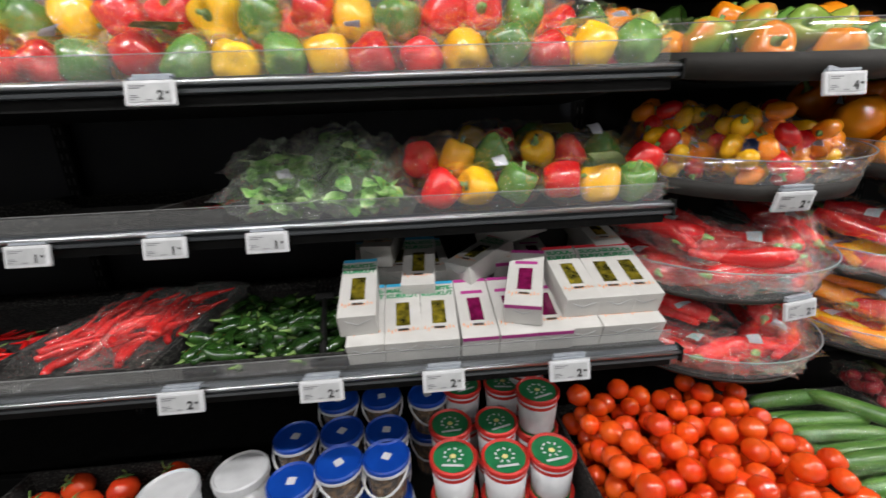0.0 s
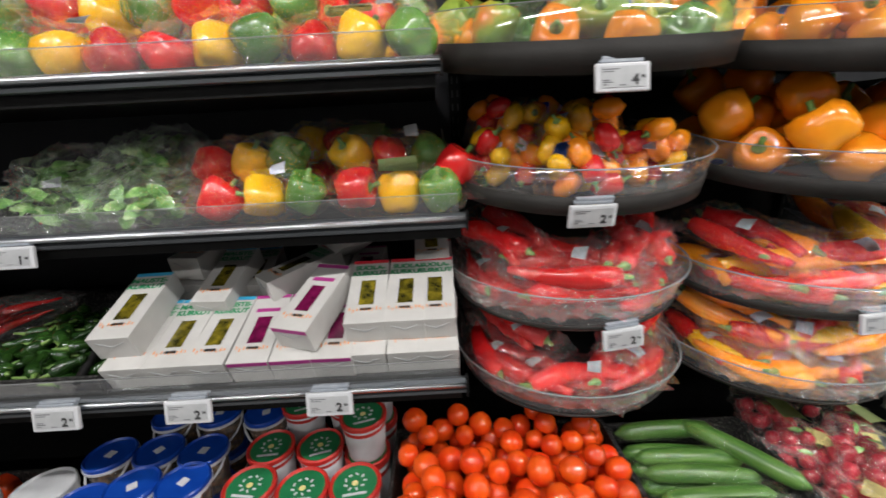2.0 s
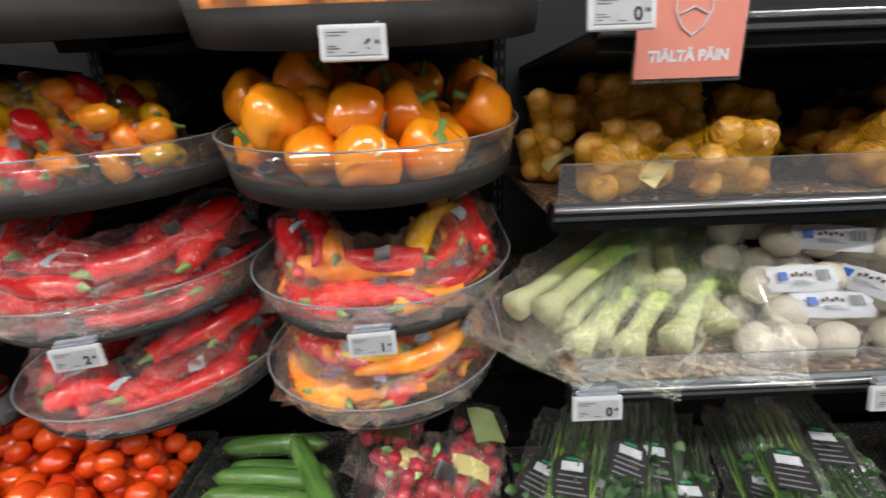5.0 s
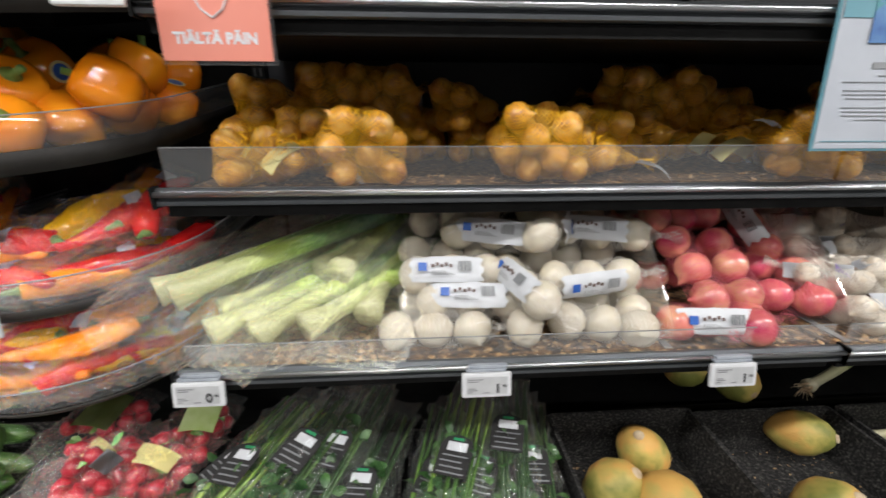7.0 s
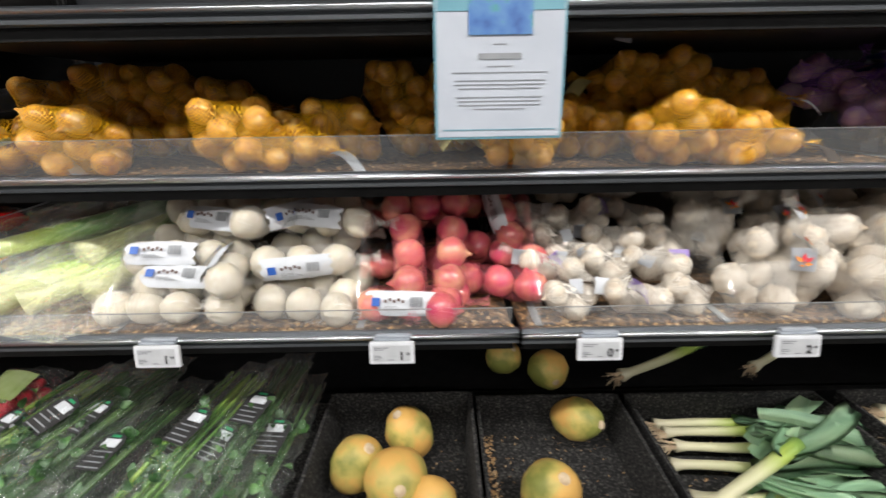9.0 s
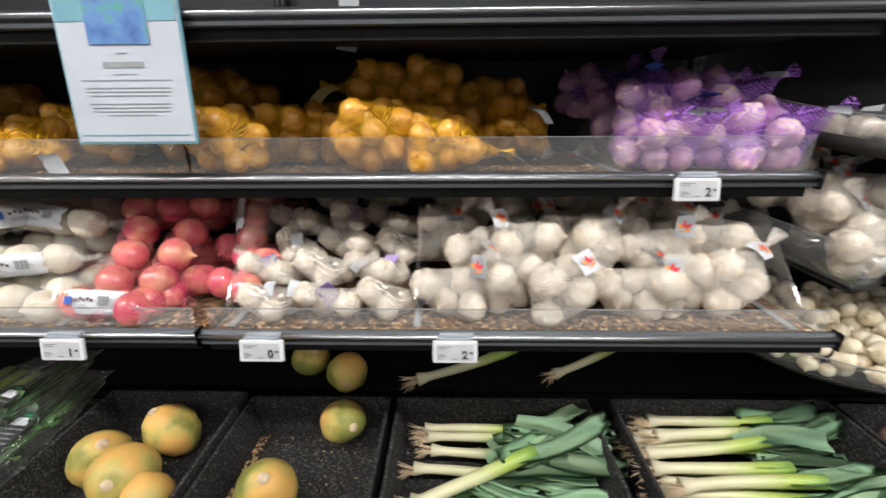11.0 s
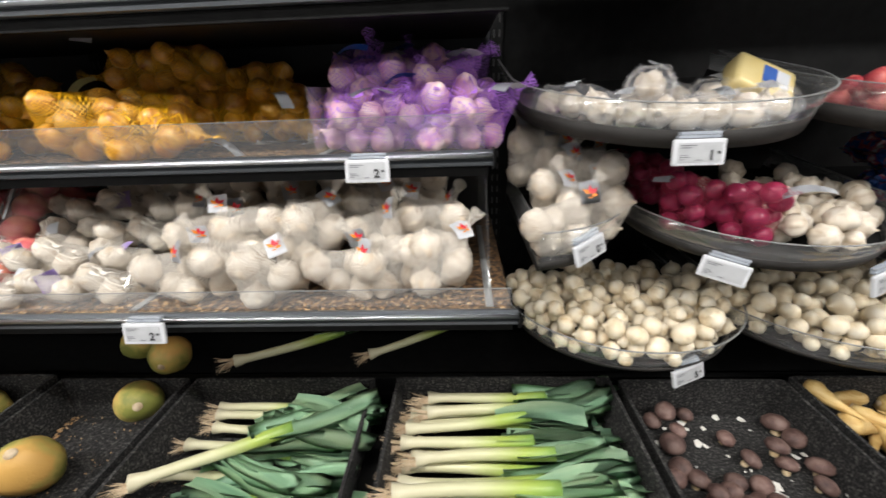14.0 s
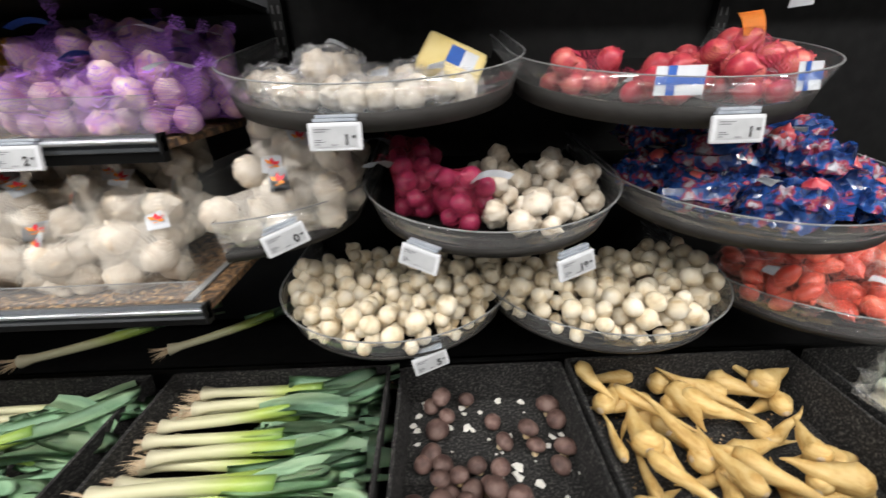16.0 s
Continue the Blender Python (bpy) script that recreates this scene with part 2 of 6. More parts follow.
M_TUBE = glow("lamp_diffuser", (1.0, 0.96, 0.9), 12.0)
for x, y, power in LAMPS:
    t = thing("ceiling_light", pose(x, y, 3.05), "white linear ceiling lamp hung over the aisle", "lamp", "aisle lamps")
    part("housing", box(-0.6, 0.6, -0.06, 0.06, 0.02, 0.09, 0.006), M_WHITE, t)
    part("diffuser", box(-0.59, 0.59, -0.05, 0.05, 0.0, 0.016), M_TUBE, t)
    for s in (-0.5, 0.5):
        part("hanger", tube_into(bmesh.new(), [(s, 0, 0.09), (s, 0, 0.25)], [0.004, 0.004], 6), M_RAIL_DARK, t)
    la = bpy.data.lights.new("lamp", "AREA")
    la.shape, la.size, la.size_y, la.energy, la.color = "RECTANGLE", 1.15, 0.12, power, (1.0, 0.978, 0.962)
    put("lamp_glow", la, t, pose(0, 0, -0.01))


# ---- shelving ----
def shelf(x0, x1, front, rail_z, rail_h, lip_h, deck_mat, label, lip=True, back=1.16):
    """A deck with a grey price rail and a clear front lip."""
    t = thing("shelf", pose(x0, front, rail_z), label, "shelf", "produce shelves")
    w, d = x1 - x0, back - front
    part("deck", box(0.0, w, 0.012, d, 0.0, 0.016, 0.002), deck_mat, t)
    part("deck_edge", box(0.0, w, 0.0125, 0.03, -0.02, -0.001), M_BLACK, t)
    h = rail_h
    prof = [(0.012, 0.0), (0.012, h), (0.006, h), (0.0, h - 0.004), (-0.003, h - 0.009), (0.0, h - 0.014), (0.004, h - 0.016), (0.004, 0.012), (-0.002, 0.008), (-0.002, 0.002), (0.003, 0.0)]
    part("price_rail", sweep_x(prof, -0.012, w + 0.012), M_RAIL_DARK, t, "dark grey metal price rail")
    part("rail_bead", sweep_x([(-0.0035 + 0.0045 * math.cos(a), h - 0.009 + 0.0045 * math.sin(a)) for a in [k * math.pi / 4 for k in range(8)]], -0.010, w + 0.010), M_RAIL, t, "bright grey bead", True)
    for s in (-0.012, w + 0.008):
        part("end_cap", box(s, s + 0.004, -0.008, 0.016, -0.003, h + 0.003), M_BLACK, t)
    if lip:
        n = max(1, round(w / 1.2))
        for i in range(n):
            a, b = w * i / n + 0.004, w * (i + 1) / n - 0.004
            pane = part("front_lip", box(a, b, 0.016, 0.0185, h - 0.004, h + lip_h), M_ACRYLIC, t, "clear acrylic front lip")
            pane.visible_shadow = False
            part("lip_edge", box(a, b, 0.0162, 0.0183, h + lip_h + 0.0003, h + lip_h + 0.0016), M_ACRYLIC_EDGE, t)
    return t


shelf(-2.4, 0.318, 0.49, 1.078, 0.028, 0.03, M_DECK_CLEAN, "black shelf with grey rail and clear lip holding chillies and boxes")
shelf(-2.4, 0.335, 0.59, 1.366, 0.029, 0.034, M_DECK_CLEAN, "black shelf with grey rail holding bagged salad and peppers")
shelf(-2.4, 0.30, 0.56, 1.634, 0.028, 0.04, M_DECK_CLEAN, "black shelf with grey rail holding bagged bell peppers")
shelf(1.475, 2.632, 0.495, 1.048, 0.029, 0.038, M_DECK, "skin-littered shelf with clear lip holding leeks and onions")
shelf(2.652, 3.845, 0.495, 1.046, 0.029, 0.04, M_DECK, "skin-littered shelf with clear lip holding garlic bags")
shelf(1.455, 3.80, 0.585, 1.334, 0.029, 0.062, M_DECK, "skin-littered shelf holding yellow net bags of onions")
shelf(1.50, 3.83, 0.57, 1.605, 0.029, 0.05, M_DECK_CLEAN, "upper black shelf with grey rail above the onions", lip=False)

t = thing("shelf_back", pose(0, 0, 0), "dark panelled back of the vegetable shelving", "shelving", kind="structure")
for x0, x1 in ((-3.0, -1.27), (-1.27, 0.36), (0.36, 1.44), (1.44, 2.64), (2.64, 3.86), (3.86, 5.1), (5.1, 6.6)):
    part("back_panel", box(x0 + 0.003, x1 - 0.003, 1.17, 1.19, 0.2, 2.4, 0.003), M_BLACK if x0 in (0.36, 3.86, 5.1) else M_PANEL, t)
for x in (-1.27, 0.36, 1.44, 2.64, 3.86, 5.1):
    bm = box(x - 0.018, x + 0.018, 1.135, 1.168, 0.2, 2.4, 0.002)
    part("upright", bm, M_BLACK, t)
    bm = bmesh.new()
    for k in range(48):
        for s in (-0.008, 0.008):
            box_into(bm, x + s - 0.0025, x + s + 0.0025, 1.1335, 1.1345, 0.5 + 0.038 * k, 0.52 + 0.038 * k)
    part("slots", bm, M_INK, t)

# Unseen boards, added to keep lamp light off the back panels.
for x0, x1 in ((0.37, 1.43), (3.87, 6.6)):
    slab("canopy", x0, x1, 0.72, 1.165, 1.93, 1.96, M_BLACK, "unseen black board added over the round trays to shade the back", "canopy")

t = thing("plinth", pose(0, 0, 0), "black bottom deck and plinth under the crates", "plinth", kind="structure")
part("deck", box(-3.0, 6.6, 0.14, 1.17, 0.56, 0.6, 0.003), M_BLACK, t)
part("front", box(-3.0, 6.6, 0.16, 0.18, 0.0, 0.559, 0.003), M_BLACK, t)
part("riser", box(-3.0, 6.6, 0.80, 0.82, 0.601, 0.66, 0.003), M_BLACK, t)


def arc_strip(radius0, radius1, z0, z1, thick, half, back, start=None):
    """A band bent round the front of a tray: half circle, then straight sides to the back."""
    bm = bmesh.new()
    rows = []
    angs = [math.radians(a) for a in np.linspace(-half if start is None else start, half, 37)]
    def plan(r):
        pts = [(r * math.sin(a), -r * math.cos(a)) for a in angs]
        return [(pts[0][0], back)] + pts + [(pts[-1][0], back)]
    cols = [(plan(radius0), z0), (plan(radius1), z1), (plan(radius1 - thick), z1), (plan(radius0 - thick), z0)]
    rings = [[bm.verts.new((x, y, z)) for x, y in p] for p, z in cols]
    for i in range(4):
        a, b = rings[i], rings[(i + 1) % 4]
        for k in range(len(a) - 1):
            bm.faces.new((a[k], a[k + 1], b[k + 1], b[k]))
    for k in (0, len(rings[0]) - 1):
        bm.faces.new([r[k] for r in rings])
    return bm


def round_tray(x, front, z, r, band, rise, flare, label, tilt=0.0, start=-90, back=0.3):
    """Half-round display tray: charcoal base band, clear acrylic guard above; z is the underside."""
    t = thing("round_tray", pose(x, front, z, tilt) @ Matrix.Translation((0, r, 0)), label, "display tray", "round trays")
    bm = bmesh.new()
    pts = [(r * 0.985 * math.sin(a), -r * 0.985 * math.cos(a)) for a in [math.radians(q) for q in np.linspace(start, 90, 33)]]
    pts = [(pts[0][0], back)] + pts + [(pts[-1][0], back)]
    lo = [bm.verts.new((px, py, 0.0)) for px, py in pts]
    hi = [bm.verts.new((px, py, 0.012)) for px, py in pts]
    bm.faces.new(lo[::-1])
    bm.faces.new(hi)
    for k in range(len(lo)):
        j = (k + 1) % len(lo)
        bm.faces.new((lo[k], lo[j], hi[j], hi[k]))
    part("floor_plate", bm, M_BLACK, t)
    part("base_band", arc_strip(r, r + flare * 0.3, 0.001, band, 0.006, 90, back, start), M_TRAY, t, "charcoal plastic band", True)
    g = part("guard", arc_strip(r + flare * 0.3 - 0.007, r + flare, 0.013, band + rise, 0.003, 90, back, start), M_ACRYLIC, t, "clear acrylic guard", True)
    g.visible_shadow = False
    part("guard_edge", arc_strip(r + flare + 0.0002, r + flare + 0.0002, band + rise + 0.0005, band + rise + 0.0022, 0.0034, 90, back, start), M_ACRYLIC_EDGE, t, "", True)
    part("bracket", box(0.06 if start > -90 else -0.05, 0.10 if start > -90 else 0.05, 0.0, back, -0.03, -0.001, 0.003), M_BLACK, t)
    return t


TRAYS = {
    "b1": (0.595, 0.51, 1.612, 0.30, 0.05, 0.05, 0.01), "b2": (0.60, 0.54, 1.385, 0.275, 0.035, 0.05, 0.012),
    "b3": (0.588, 0.56, 1.150, 0.255, 0.014, 0.07, 0.03), "b4": (0.60, 0.56, 0.945, 0.25, 0.012, 0.06, 0.03),
    "c1": (1.15, 0.51, 1.592, 0.30, 0.05, 0.05, 0.01), "c2": (1.14, 0.515, 1.385, 0.265, 0.035, 0.05, 0.012),
    "c3": (1.135, 0.562, 1.138, 0.25, 0.022, 0.06, 0.03), "c4": (1.125, 0.555, 0.945, 0.24, 0.012, 0.06, 0.03),
    "d1a": (4.165, 0.525, 1.362, 0.285, 0.032, 0.045, 0.02), "d1b": (4.74, 0.52, 1.350, 0.28, 0.036, 0.045, 0.02),
    "d2a": (3.85, 0.535, 1.137, 0.245, 0.02, 0.065, 0.025), "d2b": (4.405, 0.535, 1.128, 0.265, 0.022, 0.045, 0.025),
    "d2c": (4.975, 0.50, 1.128, 0.285, 0.026, 0.045, 0.025), "d3a": (4.166, 0.575, 0.865, 0.275, 0.015, 0.06, 0.035),
    "d3b": (4.71, 0.565, 0.865, 0.29, 0.015, 0.06, 0.035), "d3c": (5.30, 0.55, 0.87, 0.29, 0.02, 0.06, 0.03),
    "d0a": (4.18, 0.50, 1.64, 0.30, 0.045, 0.06, 0.02),
}
TRAY_WORDS = {"b1": "green and orange bell peppers", "b2": "bagged mini peppers", "b3": "bagged red pointed peppers", "b4": "bagged red pointed peppers",
              "c1": "orange bell peppers", "c2": "wrapped orange bell peppers", "c3": "bagged mixed pointed peppers", "c4": "bagged orange and red peppers",
              "d1a": "white garlic packs", "d1b": "red onion nets", "d2a": "netted garlic", "d2b": "red onions and garlic", "d2c": "blue printed onion bags",
              "d3a": "loose single-clove garlic", "d3b": "loose single-clove garlic", "d3c": "long red shallots", "d0a": "nothing, set high up"}
TILT = {"b1": 12, "c1": 12, "b2": 8, "c2": 8, "d1a": 10, "d1b": 10, "d0a": 9, "b3": 3, "c3": 3, "d2b": 7, "d2c": 7}
for k, (x, f, z, r, band, rise, flare) in TRAYS.items():
    round_tray(x, f, z, r, band, rise, flare, "half-round charcoal tray with clear guard, " + TRAY_WORDS[k], TILT.get(k, 0), 10 if k == "d2a" else -90)


def crate(x0, x1, y0, y1, z0, z1, label):
    """Felt-lined black crate with flaring walls and a rolled rim."""
    t = thing("crate", pose((x0 + x1) / 2, (y0 + y1) / 2, z0), label, "crate", "produce crates")
    w, d, h = (x1 - x0) / 2, (y1 - y0) / 2, z1 - z0
    part("base", box(-w + 0.014, w - 0.014, -d + 0.014, d - 0.014, 0.0, 0.012, 0.002), M_CRATE, t)
    for s in (-1, 1):
        bm = sweep_x([(s * (d - 0.022), 0.002), (s * (d - 0.008), h), (s * d, h), (s * (d - 0.012), 0.002)], -w + 0.008, w - 0.008)
        part("long_wall", bm, M_CRATE, t)
        bm = sweep_x([(s * (w - 0.022), 0.003), (s * (w - 0.008), h - 0.001), (s * w, h - 0.001), (s * (w - 0.012), 0.003)], -d + 0.002, d - 0.002)
        bmesh.ops.transform(bm, matrix=Matrix.Rotation(math.pi / 2, 4, "Z") @ Matrix.Diagonal((1, -1, 1, 1)), verts=bm.verts[:])
        part("short_wall", bm, M_CRATE, t)
    return t


crate(-1.25, -0.76, 0.33, 0.72, 0.60, 0.745, "black crate holding vine tomatoes")
crate(0.15, 0.695, 0.30, 0.735, 0.60, 0.795, "black crate heaped with loose red tomatoes")
crate(0.70, 1.06, 0.30, 0.735, 0.60, 0.775, "black crate of plastic-wrapped cucumbers")
crate(1.07, 1.40, 0.30, 0.735, 0.60, 0.70, "black crate of bagged red radishes")
crate(1.41, 1.82, 0.30, 0.735, 0.60, 0.70, "black crate of bagged spring onions")
crate(1.835, 2.185, 0.30, 0.735, 0.60, 0.70, "black crate of bagged herbs")
crate(2.19, 2.57, 0.34, 0.72, 0.60, 0.745, "black felt-lined crate with yellow swedes")
crate(2.58, 2.965, 0.34, 0.72, 0.60, 0.73, "nearly empty black felt-lined crate with swedes")
crate(2.985, 3.50, 0.33, 0.72, 0.60, 0.73, "black felt-lined crate of leeks")
crate(3.56, 4.14, 0.33, 0.72, 0.60, 0.73, "black felt-lined crate heaped with leeks")
crate(4.165, 4.60, 0.33, 0.72, 0.60, 0.72, "black felt-lined crate with a few chestnut mushrooms")
crate(4.61, 5.22, 0.31, 0.72, 0.60, 0.73, "black felt-lined crate of parsnips")
crate(5.26, 5.80, 0.31, 0.72, 0.60, 0.73, "black felt-lined crate with a clear bag")


# ---- price labels ----
ME_FRAME = finish(box(-0.041, 0.041, -0.005, 0.003, -0.042, 0.0, 0.003), M_WHITE)
ME_SCREEN = finish(box(-0.034, 0.034, -0.0062, -0.0052, -0.036, -0.006), M_SCREEN)
M_CLIPGREY = paint("bluish_clip_plastic", [(0.26, 0.29, 0.33), (0.36, 0.39, 0.43)], 0.25, 40)
ME_CLIP = finish(box(-0.033, 0.033, -0.002, 0.008, 0.001, 0.006, 0.001), M_CLIPGREY)
ME_CLIP2 = finish(box(-0.030, 0.034, 0.000, 0.010, 0.0065, 0.0115, 0.001), M_CLIPGREY)
bm = bmesh.new()
for x0, x1, z in ((-0.031, -0.006, -0.010), (-0.031, -0.014, -0.0135), (-0.031, -0.020, -0.0255), (-0.031, -0.016, -0.0285), (-0.031, -0.024, -0.032), (-0.006, 0.004, -0.033)):
    box_into(bm, x0, x1, -0.0068, -0.0064, z - 0.0006, z + 0.0006)
ME_BARS = finish(bm, M_GREYPRINT)
bm = bmesh.new()
for x0 in (0.0265, 0.0300):
    box_into(bm, x0, x0 + 0.0025, -0.0068, -0.0064, -0.024, -0.0195)
ME_CENTS = finish(bm, M_INK)


def price_label(x, y, z, digits, yaw=0.0, tilt=-12.0, roll=0.0):
    t = thing("price_label", pose(x, y, z, tilt, roll, yaw), "white electronic price label with grey screen clipped below a rail", "price label", "price labels")
    put("frame", ME_FRAME, t)
    put("screen", ME_SCREEN, t)
    put("fine_print", ME_BARS, t)
    put("clip", ME_CLIP, t, None, "bluish plastic clip")
    put("clip", ME_CLIP2, t, pose(0.001, 0, 0), "bluish plastic clip")
    if digits:
        put("price", text_mesh(digits, 0.021, M_INK), t, pose(0.018 if len(digits) < 2 else 0.013, -0.0066, -0.0265, 90, 0, 0))
        put("small_digit", ME_CENTS, t)


for x, d in ((0.082, "2"), (-0.167, "2"), (-0.399, "2"), (-0.655, "2"), (-1.35, "1")):
    price_label(x, 0.468, 1.112, d)
for x, d in ((-0.496, "1"), (-0.69, "1"), (-0.94, "1")):
    price_label(x, 0.582, 1.379, d)
price_label(-0.63, 0.545, 1.655, "2")
for x, d in ((1.977, "1"), (2.403, "1"), (2.780, "0"), (3.138, "2")):
    price_label(x, 0.466, 1.077, d)
price_label(1.507, 0.484, 1.066, "0")
price_label(3.577, 0.570, 1.355, "2")
price_label(1.488, 0.50, 1.640, "0")
price_label(0.577, 0.504, 1.627, "4", 0, -10)
price_label(0.557, 0.528, 1.411, "2", 0, 12)
price_label(0.634, 0.545, 1.163, "2", 6, -5, -4)
price_label(1.164, 0.506, 1.619, "6", 2, -8)
price_label(1.137, 0.545, 1.166, "1", 0, -8, -3)
price_label(4.130, 0.508, 1.382, "1", 0, -8)
price_label(4.745, 0.500, 1.374, "1", 0, -10)
price_label(3.990, 0.566, 1.190, "0", 34, -10, -12)
price_label(4.250, 0.545, 1.150, "", -28, -10, 10)
price_label(4.533, 0.535, 1.130, "18", 22, -10, -8)
price_label(4.249, 0.586, 0.872, "5", 18, -8, -10)
price_label(4.06, 0.487, 1.655, "1", 0, -8)

# ---- produce: materials ----
M_RED = paint("red_pepper_skin", [(0.50, 0.006, 0.010), (0.72, 0.018, 0.014)], 0.22, 12, 120, 0.04, coat=0.5, vary=0.15)
M_YEL = paint("yellow_pepper_skin", [(0.82, 0.42, 0.003), (0.92, 0.55, 0.006)], 0.22, 12, 120, 0.04, coat=0.5, vary=0.08)
M_GRN = paint("green_pepper_skin", [(0.05, 0.15, 0.02), (0.13, 0.28, 0.05)], 0.25, 14, 120, 0.04, coat=0.5, vary=0.2)
M_ORG = paint("orange_pepper_skin", [(0.90, 0.22, 0.004), (0.97, 0.36, 0.015)], 0.2, 12, 120, 0.04, coat=0.5, vary=0.08)
M_TURN = paint("ripening_pepper_skin", [(0.22, 0.36, 0.06), (0.35, 0.42, 0.06), (0.85, 0.25, 0.03)], 0.22, 10, 120, 0.04, coat=0.5, vary=0.1, pos=[0.4, 0.52, 0.62])
M_STEM = paint("green_stem", [(0.10, 0.20, 0.04), (0.2, 0.32, 0.08)], 0.5, 60, 200, 0.2)
M_TOM = paint("tomato_skin", [(0.74, 0.035, 0.006), (0.88, 0.12, 0.010)], 0.18, 14, 100, 0.02, coat=0.4, vary=0.15)
M_VINE_TOM = paint("vine_tomato_skin", [(0.60, 0.035, 0.01), (0.72, 0.08, 0.015)], 0.22, 14, 100, 0.02, coat=0.4, vary=0.15)
M_CUKE = paint("cucumber_skin", [(0.05, 0.15, 0.025), (0.14, 0.28, 0.06)], 0.35, 60, 160, 0.3, coat=0.3, stretch=(0.15, 1, 1), vary=0.15)
M_JAL = paint("jalapeno_skin", [(0.006, 0.024, 0.005), (0.026, 0.075, 0.012)], 0.2, 30, 200, 0.04, coat=0.5, vary=0.3)
M_ONION = paint("yellow_onion_skin", [(0.34, 0.12, 0.02), (0.60, 0.28, 0.05), (0.78, 0.50, 0.17)], 0.28, 45, 120, 0.15, coat=0.3, stretch=(1, 1, 0.2), vary=0.2)
M_WONION = paint("white_onion_skin", [(0.56, 0.50, 0.38), (0.67, 0.62, 0.51)], 0.3, 30, 120, 0.1, stretch=(1, 1, 0.2), sss=0.1, vary=0.05)
M_PONION = paint("pink_onion_skin", [(0.54, 0.04, 0.12), (0.66, 0.17, 0.15), (0.78, 0.40, 0.24)], 0.2, 22, 120, 0.08, stretch=(1, 1, 0.2), coat=0.5, vary=0.15)
M_RONION = paint("red_onion_skin", [(0.20, 0.012, 0.05), (0.36, 0.035, 0.10)], 0.3, 30, 120, 0.1, stretch=(1, 1, 0.2), vary=0.2)
M_ROSE = paint("rose_onion_skin", [(0.46, 0.035, 0.06), (0.58, 0.10, 0.10), (0.66, 0.22, 0.16)], 0.3, 30, 120, 0.1, stretch=(1, 1, 0.2), vary=0.15)
M_SHALLOT = paint("shallot_skin", [(0.52, 0.05, 0.035), (0.66, 0.15, 0.09)], 0.35, 25, 120, 0.12, stretch=(1, 1, 0.2), vary=0.15)
M_GARLIC = paint("garlic_skin", [(0.48, 0.38, 0.27), (0.64, 0.56, 0.45), (0.73, 0.67, 0.58)], 0.5, 45, 160, 0.25, stretch=(1, 1, 0.15), vary=0.07)
M_SOLO = paint("solo_garlic_skin", [(0.50, 0.37, 0.21), (0.70, 0.60, 0.43), (0.76, 0.70, 0.58)], 0.5, 45, 160, 0.25, stretch=(1, 1, 0.3), vary=0.12, pos=[0.28, 0.45, 0.7])
M_PGARLIC = paint("purple_garlic_skin", [(0.50, 0.22, 0.36), (0.64, 0.40, 0.46), (0.70, 0.56, 0.52)], 0.4, 30, 160, 0.2, stretch=(1, 1, 0.2), vary=0.1)
M_SWEDE = paint("swede_skin", [(0.22, 0.23, 0.05), (0.48, 0.38, 0.10), (0.66, 0.38, 0.10)], 0.55, 8, 110, 0.3, vary=0.12, pos=[0.42, 0.5, 0.58])
M_CUT = paint("pale_cut_face", [(0.6, 0.42, 0.2), (0.75, 0.6, 0.38)], 0.6, 60, 200, 0.2)
M_PARS = paint("parsnip_skin", [(0.50, 0.30, 0.09), (0.63, 0.43, 0.16), (0.68, 0.50, 0.22)], 0.55, 40, 140, 0.3, stretch=(0.7, 0.7, 3.0), vary=0.1)
M_MUSH = paint("chestnut_mushroom_skin", [(0.065, 0.033, 0.028), (0.13, 0.075, 0.062), (0.20, 0.13, 0.11)], 0.65, 50, 200, 0.3, vary=0.25)
M_CRUMB = paint("torn_paper_crumbs", [(0.6, 0.58, 0.52), (0.75, 0.73, 0.68)], 0.7, 50)
M_ROOT = paint("dry_leek_roots", [(0.42, 0.30, 0.18), (0.62, 0.50, 0.34)], 0.8, 60)
M_LEAF = paint("salad_leaf", [(0.04, 0.15, 0.025), (0.14, 0.33, 0.06), (0.42, 0.56, 0.26)], 0.35, 30, 90, 0.2, vary=0.2)
M_HERB = paint("dark_herb_leaf", [(0.010, 0.035, 0.010), (0.03, 0.085, 0.022), (0.08, 0.17, 0.05)], 0.4, 40, vary=0.3)
M_LEEKLEAF = paint("leek_leaf", [(0.17, 0.33, 0.20), (0.31, 0.50, 0.30), (0.46, 0.62, 0.38)], 0.42, 20, 140, 0.3, stretch=(0.12, 1, 1), vary=0.15)
M_FILM = clear("crinkled_film", (0.99, 0.99, 0.99), 0.055, 0.065, 0.0, (0.85, 0.86, 0.86), 1.0, 40, 0.45)
M_BAGFILM = clear("hazy_bag_film", (0.985, 0.988, 0.985), 0.06, 0.075, 0.010, (0.85, 0.86, 0.86), 1.0, 30, 0.45)
M_SALADFILM = clear("salad_bag_film", (0.985, 0.988, 0.985), 0.08, 0.10, 0.02, (0.85, 0.87, 0.86), 1.0, 26, 0.5)
M_NET_Y = netting("yellow_net", (0.85, 0.45, 0.01), 75, 0.94, haze=0.02)
M_NET_W = netting("white_net", (0.76, 0.71, 0.63), 110, 0.95, haze=0.17)
M_NET_P = netting("purple_net", (0.36, 0.14, 0.6), 60, 0.95, haze=0.04)
M_NET_R = netting("red_net", (0.44, 0.035, 0.08), 70, 0.96)
M_NET_C = netting("fine_pale_net", (0.72, 0.69, 0.64), 90, 0.98, haze=0.03)
